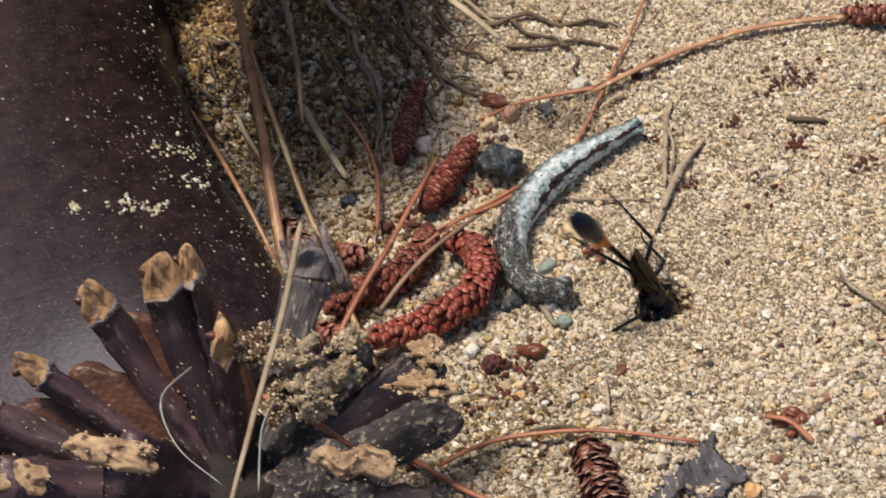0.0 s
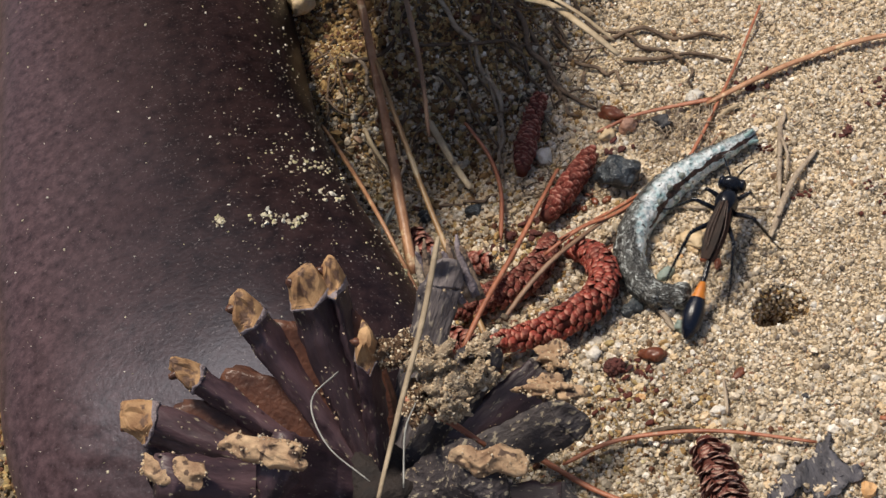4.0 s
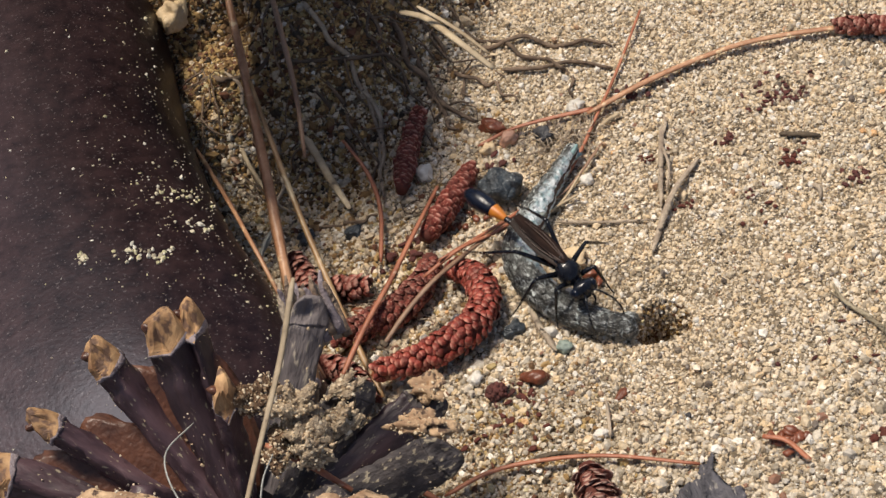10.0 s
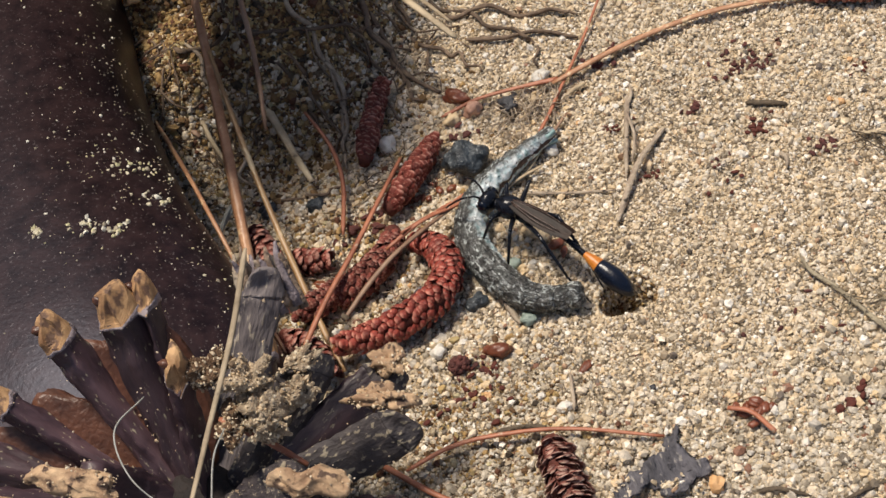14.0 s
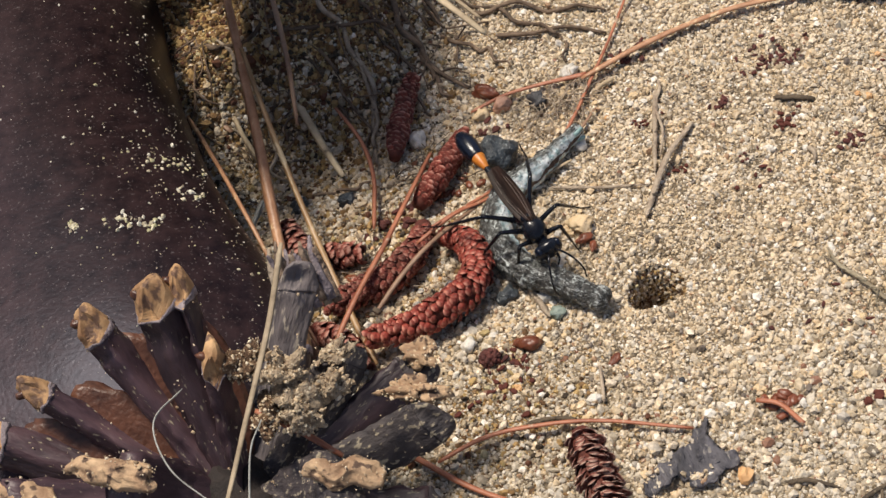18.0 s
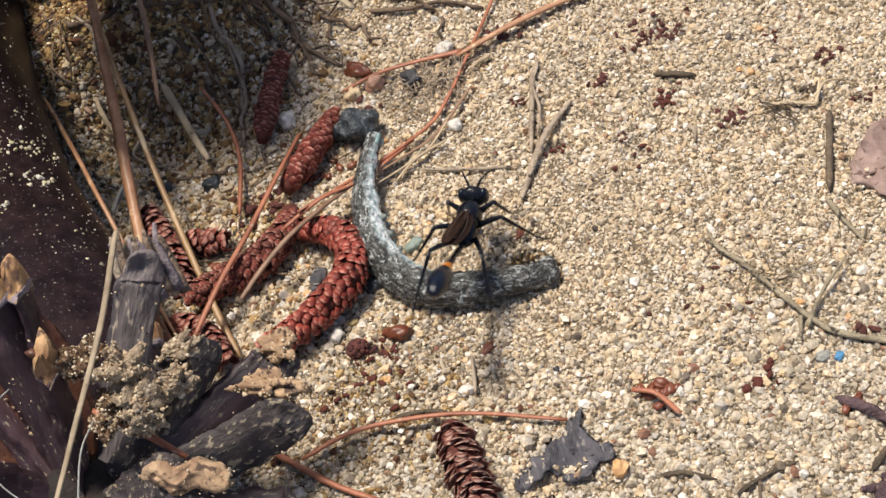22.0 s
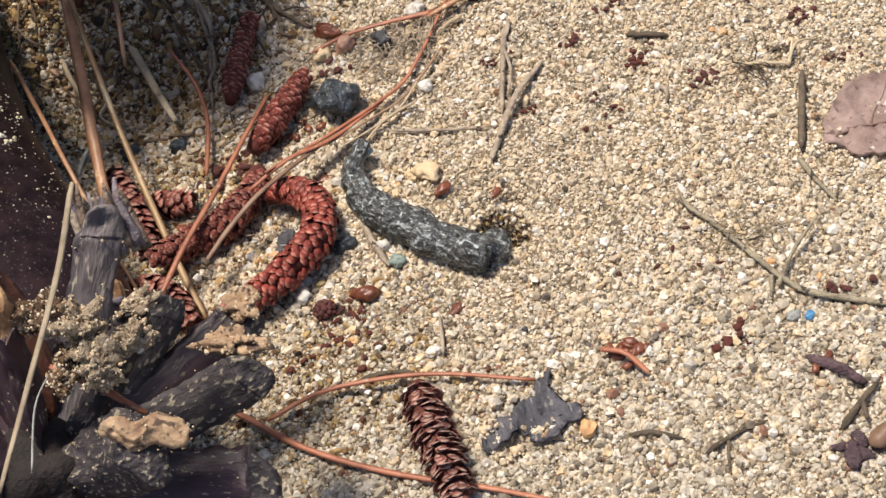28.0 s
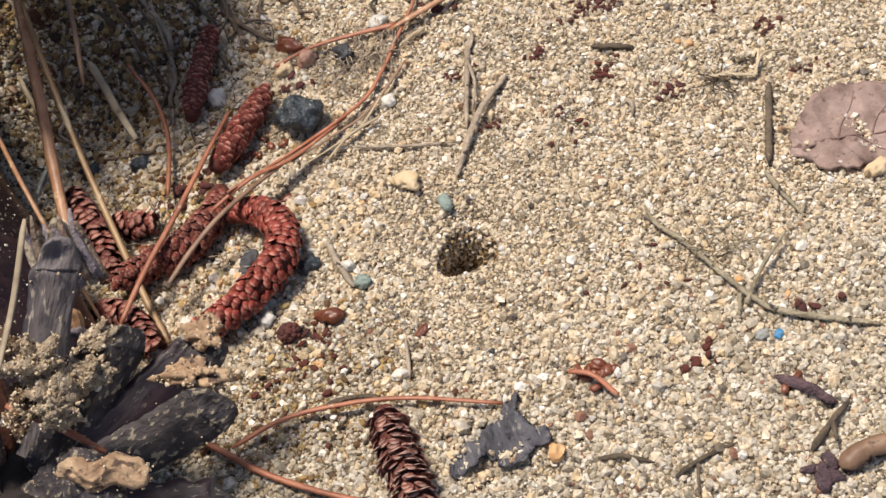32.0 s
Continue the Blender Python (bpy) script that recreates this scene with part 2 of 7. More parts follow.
twig_grey = surface("twig_grey", (0.22, 0.165, 0.12), (0.50, 0.41, 0.305), 500, (0.06, 0.045, 0.035), 800, 0.63, 0.85, 0.8, each=0.15)
twig_olive = surface("twig_olive", (0.15, 0.12, 0.08), (0.40, 0.34, 0.23), 500, (0.05, 0.04, 0.03), 900, 0.62, 0.85, 0.8, each=0.1)
twig_dark = surface("twig_dark", (0.04, 0.03, 0.022), (0.15, 0.11, 0.07), 500, (0.30, 0.25, 0.16), 900, 0.68, 0.85, 0.8, each=0.2)
root_brown = surface("root_brown", (0.06, 0.04, 0.028), (0.20, 0.14, 0.095), 500, rough=0.9, bump=0.6, each=0.25)
leaf_slate = surface("leaf_slate", (0.030, 0.030, 0.036), (0.125, 0.118, 0.132), 420, (0.26, 0.24, 0.22), 1300, 0.62, 0.8, 1.0, stretch=(1.6, 0.5, 1))
leaf_pink = surface("leaf_pink", (0.17, 0.105, 0.085), (0.37, 0.265, 0.225), 330, (0.14, 0.085, 0.07), 1000, 0.62, 0.8, 0.5)
stone_slate = surface("stone_slate", (0.012, 0.016, 0.020), (0.065, 0.080, 0.092), 600, (0.26, 0.28, 0.28), 1800, 0.62, 0.38, 1.0)
stone_black = surface("stone_black", (0.02, 0.02, 0.022), (0.06, 0.06, 0.066), 700, rough=0.5, bump=0.6)
stone_tan = surface("stone_tan", (0.56, 0.40, 0.22), (0.74, 0.58, 0.37), 500, (0.42, 0.28, 0.15), 900, 0.66, 0.6, 0.6)
stone_pink = surface("stone_pink", (0.46, 0.24, 0.16), (0.62, 0.38, 0.27), 600, (0.3, 0.15, 0.1), 900, 0.66, 0.55, 0.5)
stone_white = surface("stone_white", (0.52, 0.48, 0.41), (0.76, 0.72, 0.65), 700, rough=0.4, bump=0.5, each=0.12)
stone_grey = surface("stone_grey", (0.20, 0.20, 0.18), (0.40, 0.40, 0.36), 700, rough=0.5, bump=0.5, each=0.2)
stone_green = surface("stone_green", (0.17, 0.22, 0.19), (0.30, 0.36, 0.31), 800, (0.08, 0.1, 0.09), 1500, 0.66, 0.5, 0.5)
stone_orange = surface("stone_orange", (0.55, 0.29, 0.12), (0.72, 0.45, 0.22), 600, rough=0.5, bump=0.4)
chip_blue = surface("chip_blue", (0.03, 0.16, 0.34), (0.10, 0.32, 0.52), 900, rough=0.4, bump=0.3)
bract_red = surface("bract_red", (0.11, 0.030, 0.015), (0.27, 0.085, 0.04), 500, (0.40, 0.22, 0.12), 1100, 0.66, 0.35, 0.3, each=0.2)
bark_purple = surface("bark_purple", (0.035, 0.02, 0.026), (0.13, 0.075, 0.08), 600, (0.30, 0.20, 0.16), 1500, 0.64, 0.75, 1.0)
crumb_red = surface("crumb_red", (0.05, 0.014, 0.012), (0.15, 0.04, 0.03), 900, (0.28, 0.2, 0.15), 1700, 0.68, 0.8, 0.8, each=0.3)
wasp_black = surface("wasp_black", (0.004, 0.0045, 0.007), (0.010, 0.012, 0.018), 900, rough=0.22, bump=0.12, sheen=0.35)
wasp_blue = surface("wasp_blue", (0.003, 0.0045, 0.010), (0.006, 0.010, 0.022), 700, rough=0.27, bump=0.1, sheen=0.4)
wasp_orange = surface("wasp_orange", (0.42, 0.12, 0.015), (0.68, 0.24, 0.03), 600, rough=0.4, bump=0.15)
wasp_wing = surface("wasp_wing", (0.008, 0.005, 0.004), (0.032, 0.016, 0.011), 500, rough=0.45, bump=0.1, stretch=(0.5, 1.5, 1), sheen=0.12)
wasp_vein = surface("wasp_vein", (0.03, 0.016, 0.012), (0.09, 0.05, 0.035), 900, rough=0.4, bump=0)
worm_leg = surface("caterpillar_leg", (0.09, 0.10, 0.09), (0.30, 0.34, 0.31), 900, rough=0.5, bump=0.3)
worm_clasper = surface("caterpillar_clasper", (0.10, 0.21, 0.21), (0.36, 0.50, 0.49), 900, rough=0.45, bump=0.3)


def caterpillar_skin():
    """Grey bark-like back with dark cracks, whitish blue flank and belly, and a dark stripe low along the side."""
    m = bpy.data.materials.new("caterpillar_skin")
    m.use_nodes = True
    n, l = m.node_tree.nodes, m.node_tree.links
    b = n["Principled BSDF"]
    b.inputs["Roughness"].default_value = 0.42
    c = n.new("ShaderNodeTexCoord")
    s = n.new("ShaderNodeSeparateXYZ")
    l.new(c.outputs["Object"], s.inputs[0])

    which = n.new("ShaderNodeObjectInfo")
    own = n.new("ShaderNodeVectorMath")
    l.new(c.outputs["Object"], own.inputs[0])
    l.new(which.outputs["Random"], own.inputs[1])

    def noise_of(size, detail=4):
        a = n.new("ShaderNodeTexNoise")
        a.inputs["Scale"].default_value, a.inputs["Detail"].default_value = size, detail
        l.new(own.outputs[0], a.inputs["Vector"])
        return a.outputs["Fac"]

    def ramp(value, stops):
        r = n.new("ShaderNodeValToRGB")
        while len(r.color_ramp.elements) < len(stops):
            r.color_ramp.elements.new(0.5)
        for e, (p, colour) in zip(r.color_ramp.elements, stops):
            e.position, e.color = p, (*colour, 1)
        l.new(value, r.inputs[0])
        return r.outputs[0]

    def mix(f, a, bb):
        x = n.new("ShaderNodeMix")
        x.data_type = "RGBA"
        l.new(f, x.inputs["Factor"])
        l.new(a, x.inputs["A"])
        l.new(bb, x.inputs["B"])
        return x.outputs["Result"]

    def maths(kind, a, bb, third=None):
        x = n.new("ShaderNodeMath")
        x.operation = kind
        for k, v in enumerate((a, bb, third)):
            if v is None:
                continue
            if isinstance(v, (int, float)):
                x.inputs[k].default_value = v
            else:
                l.new(v, x.inputs[k])
        return x.outputs[0]

    white, black = (1, 1, 1), (0, 0, 0)
    # a net of dark cracks round pale scales, drawn out along the body
    bend = n.new("ShaderNodeVectorMath")
    bend.operation = "MULTIPLY_ADD"
    shake = n.new("ShaderNodeTexNoise")
    shake.inputs["Scale"].default_value = 900
    l.new(own.outputs[0], shake.inputs["Vector"])
    l.new(shake.outputs["Color"], bend.inputs[0])
    bend.inputs[1].default_value = (0.0014, 0.0009, 0.0009)
    l.new(own.outputs[0], bend.inputs[2])
    long = n.new("ShaderNodeMapping")
    long.inputs["Scale"].default_value = (0.27, 1, 1)
    l.new(bend.outputs[0], long.inputs[0])
    net = n.new("ShaderNodeTexVoronoi")
    net.feature = "DISTANCE_TO_EDGE"
    net.inputs["Scale"].default_value = 1250
    l.new(long.outputs[0], net.inputs["Vector"])
    streak = n.new("ShaderNodeTexNoise")
    streak.inputs["Scale"].default_value, streak.inputs["Detail"].default_value, streak.inputs["Roughness"].default_value = 2100, 7, 0.72
    l.new(long.outputs[0], streak.inputs["Vector"])
    tone = ramp(streak.outputs["Fac"], [(0.38, (0.022, 0.023, 0.021)), (0.46, (0.075, 0.080, 0.074)), (0.54, (0.155, 0.165, 0.158)), (0.62, (0.54, 0.57, 0.56))])
    patch = ramp(noise_of(420, 2), [(0.44, black), (0.56, white)])
    tone = mix(patch, tone, ramp(streak.outputs["Fac"], [(0.38, (0.012, 0.012, 0.011)), (0.51, (0.050, 0.050, 0.047)), (0.63, (0.28, 0.29, 0.28))]))
    dark = ramp(noise_of(600, 3), [(0.3, (0.008, 0.008, 0.008)), (0.7, (0.034, 0.032, 0.029))])
    fine = n.new("ShaderNodeTexVoronoi")
    fine.feature = "DISTANCE_TO_EDGE"
    fine.inputs["Scale"].default_value = 2700
    l.new(bend.outputs[0], fine.inputs["Vector"])
    tone = mix(ramp(fine.outputs["Distance"], [(0.012, white), (0.04, black)]), tone, dark)
    edges = ramp(net.outputs["Distance"], [(0.025, white), (0.075, black)])
    pale = ramp(noise_of(1500, 3), [(0.35, (0.22, 0.25, 0.24)), (0.65, (0.62, 0.67, 0.65))])
    back = mix(edges, tone, mix(ramp(noise_of(800, 2), [(0.53, black), (0.58, white)]), dark, pale))
    belly = ramp(noise_of(1100, 6), [(0.30, (0.16, 0.30, 0.31)), (0.42, (0.46, 0.60, 0.63)), (0.58, (0.74, 0.79, 0.80))])
    level = maths("MULTIPLY_ADD", noise_of(800), 0.0026, s.outputs["Z"])
    belly = mix(ramp(noise_of(2600, 4), [(0.61, black), (0.66, white)]), belly, dark)
    both = mix(ramp(maths("MULTIPLY_ADD", level, 200, 0.35), [(0.39, black), (0.58, white)]), belly, back)
    # a broken dark line along the middle of the belly
    wide = maths("MULTIPLY_ADD", noise_of(420, 2), 0.0016, maths("ABSOLUTE", s.outputs["Y"], 0))
    line = maths("MULTIPLY", maths("LESS_THAN", wide, 0.00116), maths("LESS_THAN", s.outputs["Z"], 0))
    stripe = mix(line, both, ramp(noise_of(1500), [(0.3, (0.014, 0.009, 0.009)), (0.7, (0.075, 0.032, 0.026))]))
    l.new(stripe, b.inputs["Base Color"])
    u = n.new("ShaderNodeBump")
    u.inputs["Strength"].default_value, u.inputs["Distance"].default_value = 1.0, 0.0007
    l.new(noise_of(1500, 8), u.inputs["Height"])
    l.new(u.outputs[0], b.inputs["Normal"])
    return m


worm_skin = caterpillar_skin()

# ---- builders: shapes are drawn in millimetres and stored in metres ----
MM = 0.001


def mesh(name, verts, faces, material, smooth=True):
    me = bpy.data.meshes.new(name)
    me.from_pydata([(x * MM, y * MM, z * MM) for x, y, z in verts], [], faces)
    me.materials.append(material)
    if smooth:
        me.polygons.foreach_set("use_smooth", [True] * len(me.polygons))
    me.update()
    return me


def thing(name, data, m=None, label="", category="", group="", kind=""):
    ob = new(name, data)
    if m is not None:
        ob.matrix_basis = m
    return tagged(ob, label, category, group, kind)


def part(name, data, parent, m=None, label=""):
    ob = new(name, data)
    ob.parent = parent
    if m is not None:
        ob.matrix_basis = m
    return tagged(ob, label)


def at(x, y, z, rx=0, ry=0, rz=0):
    return pose(x * MM, y * MM, z * MM, rx, ry, rz)


def curve(points, steps=6):
    """A smooth line through the points (Catmull-Rom)."""
    p = [Vector(q) for q in points]
    p = [p[0] * 2 - p[1]] + p + [p[-1] * 2 - p[-2]]
    out = []
    for a, b, c, d in zip(p, p[1:], p[2:], p[3:]):
        for i in range(steps):
            t = i / steps
            out.append(0.5 * (2 * b + (c - a) * t + (2 * a - 5 * b + 4 * c - d) * t * t + (3 * b - a - 3 * c + d) * t ** 3))
    return out + [p[-2]]


def framed(line):
    """Tangent, side and up along a line."""
    rows, side = [], None
    for i, p in enumerate(line):
        t = (line[min(i + 1, len(line) - 1)] - line[max(i - 1, 0)]).normalized()
        if side is None:
            side = t.cross(Vector((0, 0, 1)) if abs(t.z) < 0.9 else Vector((0, 1, 0))).normalized()
        side = (side - t * side.dot(t)).normalized()
        rows.append((p, t, side, side.cross(t)))
    return rows


def tube(points, radius, sides=8, steps=6, flat=1.0, rough=0.0, seed=0, groove=0.0):
    """A capped tube along a smooth line. radius: a number, or a function of 0..1. flat: its height to its width."""
    line, verts, faces = curve(points, steps), [], []
    rows = framed(line)
    for i, (p, t, s, u) in enumerate(rows):
        f = i / (len(rows) - 1)
        r = radius(f) if callable(radius) else radius
        for j in range(sides):
            a = 2 * math.pi * j / sides
            k = 1 + (rough * noise.noise(Vector((p.x * 0.5 + seed, p.y * 0.5 + j * 1.7, p.z * 0.5))) if rough else 0)
            k *= 1 - groove * (j % 2)
            verts.append(p + s * (math.cos(a) * r * k) + u * (math.sin(a) * r * flat * k))
    m = len(rows)
    for i in range(m - 1):
        for j in range(sides):
            a, b = i * sides + j, i * sides + (j + 1) % sides
            faces.append((a, b, b + sides, a + sides))
    faces += [tuple(range(sides))[::-1], tuple(range((m - 1) * sides, m * sides))]
    return verts, faces


def ball(rx, ry, rz, level=2, lumps=0.0, size=1.0, seed=0, boxy=0.0):
    """A lumpy, more or less angular rounded body."""
    bm = bmesh.new()
    bmesh.ops.create_icosphere(bm, subdivisions=level, radius=1)
    verts = []
    for v in bm.verts:
        c = v.co.copy()
        k = 1 + lumps * noise.noise(c * size + Vector((seed * 3.1, seed * 1.7, seed)))
        k *= 1 + boxy * (1 / max(abs(c.x), abs(c.y), abs(c.z)) - 1.3)
        verts.append((c.x * rx * k, c.y * ry * k, c.z * rz * k))
    faces = [tuple(v.index for v in f.verts) for f in bm.faces]
    bm.free()
    return verts, faces


def joined(*pieces):
    verts, faces = [], []
    for v, f in pieces:
        n = len(verts)
        verts += [tuple(q) for q in v]
        faces += [tuple(i + n for i in g) for g in f]
    return verts, faces


def moved(piece, m):
    """A piece, in millimetres, turned and moved by the matrix m, in millimetres."""
    return [m @ Vector(v) for v in piece[0]], piece[1]


# ---- the ground: a sheet of coarse sand with a hollow, a soil bank and a burrow ----
HOLE = Vector((10.6, -8.3))


def hole_reach(x, y):
    """Distance from the burrow's middle, drawn out along its slanting mouth."""
    dx, dy = x - HOLE.x, y - HOLE.y
    u, v = dx * 0.79 + dy * 0.61, dy * 0.79 - dx * 0.61
    a = math.atan2(v, u)
    return math.hypot(u / 1.22, v) * (1 + 0.10 * math.sin(2 * a + 0.6) + 0.09 * math.sin(3 * a + 2.0))


def hole_rim(c, a, k):
    """A point of the burrow's wall round c, at an angle."""
    k /= 1 + 0.10 * math.sin(2 * a + 0.6) + 0.09 * math.sin(3 * a + 2.0)
    u, v = math.cos(a) * k * 1.22, math.sin(a) * k
    return c.x + u * 0.79 - v * 0.61, c.y + u * 0.61 + v * 0.79


def step(a, b, v):
    t = min(1, max(0, (v - a) / (b - a)))
    return t * t * (3 - 2 * t)


def bank_share(x, y):
    """How much of the bank's rise stands at a place, 0 to 1."""
    if x < -60:
        return 0
    foot = 40 + 0.9 * max(0, x + 12) + 0.10 * max(0, -x - 40) + 2.5 * noise.noise(Vector((x * 0.08, y * 0.02, 5)))
    return (0.3 * step(foot, foot + 18, y) + 0.7 * step(foot + 25, foot + 40, y)) * step(-58, -50, x) * (1 - 0.45 * step(-25, -33, x))


def ground_height(x, y):
    z = 0.7 * noise.noise(Vector((x * 0.045, y * 0.045, 1))) + 0.35 * noise.noise(Vector((x * 0.16, y * 0.16, 2))) + 0.22 * noise.noise(Vector((x * 0.42, y * 0.42, 6)))
    z -= 4.0 * math.exp(-((x + 27) / 15) ** 2 - ((y - 37) / 9) ** 2)
    r = hole_reach(x, y)
    z *= min(1, r / 9)
    z -= 1.0 * math.exp(-((r / 4.8) ** 2)) + 1.7 * math.exp(-((x - 12.0) / 3.0) ** 2 - ((y + 5.2) / 2.2) ** 2)
    far = math.hypot(x, y)
    if y > 30:
        rise = bank_share(x, y) * step(420, 160, far)
        z += rise * (46 + 5 * noise.noise(Vector((x * 0.05, y * 0.05, 9)))) + 6.0 * rise * (1 - rise) * noise.noise(Vector((x * 0.25, y * 0.25, 4)))
    if far > 200:
        z += (far - 200) * 0.02 * noise.noise(Vector((x * 0.002, y * 0.002, 7)))
    return z


def build_ground():
    def lines(lo, hi, fine_lo, fine_hi):
        a = list(np.arange(lo, fine_lo, 1.25)) + list(np.arange(fine_lo, fine_hi, 0.45)) + list(np.arange(fine_hi, hi, 1.25))
        out, d = [], 2.0
        e = a[-1]
        while e < 6000:
            e += d
            d *= 1.35
            out.append(e)
        back, d = [], 2.0
        e = a[0]
        while e > -6000:
            e -= d
            d *= 1.35
            back.append(e)
        return back[::-1] + a + out
    xs, ys = lines(-105, 80, 4, 18), lines(-66, 120, -15, -1.5)
    verts = [(x, y, ground_height(x, y)) for y in ys for x in xs]
    w, faces = len(xs), []
    for j in range(len(ys) - 1):
        for i in range(w - 1):
            cx, cy = (xs[i] + xs[i + 1]) / 2, (ys[j] + ys[j + 1]) / 2
            if hole_reach(cx, cy) < 3.4:
                continue
            faces.append((j * w + i, j * w + i + 1, j * w + i + 1 + w, j * w + i + w))
    thing("ground", mesh("ground", verts, faces, sand_bed), None, "pale coarse tan sand with a small burrow and a rooty soil bank", "ground", "", "structure")
    # the burrow: a ragged funnel that turns into a round shaft
    verts, faces, sides, rings = [], [], 28, 34
    for i in range(rings):
        f = i / (rings - 1)
        depth = 100 * f ** 1.8
        r = 2.5 + 1.4 * math.exp(-depth / 2.4)
        c = burrow_at(depth)
        for j in range(sides):
            a = 2 * math.pi * j / sides
            k = r * (1 + 0.24 * noise.noise(Vector((math.cos(a) * 2, math.sin(a) * 2, depth * 0.35 + 3))))
            x, y = hole_rim(c, a, k)
            verts.append((x, y, c.z if i else ground_height(x, y) + 0.05))
    for i in range(rings - 1):
        for j in range(sides):
            a, b = i * sides + j, i * sides + (j + 1) % sides
            faces.append((a, a + sides, b + sides, b))
    faces.append(tuple(range((rings - 1) * sides, rings * sides)))
    thing("burrow", mesh("burrow", verts, faces, hole_wall), None, "round dark burrow dug into damp sand", "burrow", "", "structure")


def burrow_at(depth):
    """The shaft's middle at a depth along it."""
    return Vector((HOLE.x - 0.08 * depth, HOLE.y - 0.12 * depth, -1.0 - depth * 0.95))


build_ground()


def icosahedron():
    bm = bmesh.new()
    bmesh.ops.create_icosphere(bm, subdivisions=1, radius=1)
    v = np.array([tuple(q.co) for q in bm.verts])
    f = np.array([[q.index for q in g.verts] for g in bm.faces])
    bm.free()
    return v, f


OCTA = (np.array([(1.2, 0, 0), (0, 1.2, 0), (-1.2, 0, 0), (0, -1.2, 0), (0.1, 0.1, 1.1), (-0.1, 0.1, -1.1)]),
        np.array([(0, 1, 4), (1, 2, 4), (2, 3, 4), (3, 0, 4), (1, 0, 5), (2, 1, 5), (3, 2, 5), (0, 3, 5)]))


def scatter(name, places, sizes, material, seed, label, category, plain=False):
    """Loose angular grains, each an island of its own, joined into one mesh."""
    rng = np.random.default_rng(seed)
    v, f = OCTA if plain else icosahedron()
    n = len(places)
    base = v[None] * (1 + rng.uniform(-0.30, 0.30, (n, len(v), 1)))
    base = base * rng.uniform(0.65, 1.3, (n, 1, 3)) * sizes[:, None, None]
    a, b = rng.uniform(0, 2 * np.pi, n), rng.uniform(0, 2 * np.pi, n)
    ca, sa, cb, sb = np.cos(a)[:, None], np.sin(a)[:, None], np.cos(b)[:, None], np.sin(b)[:, None]
    x, y, z = base[..., 0], base[..., 1], base[..., 2] * 0.85
    x, y = x * ca - y * sa, x * sa + y * ca
    y, z = y * cb - z * sb, y * sb + z * cb
    x, y = x * cb - y * sb, x * sb + y * cb
    verts = (np.stack([x, y, z], -1) + places[:, None]) * MM
    me = bpy.data.meshes.new(name)
    me.vertices.add(n * len(v))
    me.vertices.foreach_set("co", verts.astype(np.float32).ravel())
    loops = (f[None] + (np.arange(n) * len(v))[:, None, None]).ravel()
    me.loops.add(len(loops))
    me.loops.foreach_set("vertex_index", loops.astype(np.int32))
    me.polygons.add(n * len(f))
    me.polygons.foreach_set("loop_start", np.arange(0, len(loops), 3).astype(np.int32))
    me.polygons.foreach_set("use_smooth", np.zeros(n * len(f), dtype=bool))
    me.materials.append(material)
    me.update(calc_edges=True)
    return thing(name, me, None, label, category, "", "stuff")


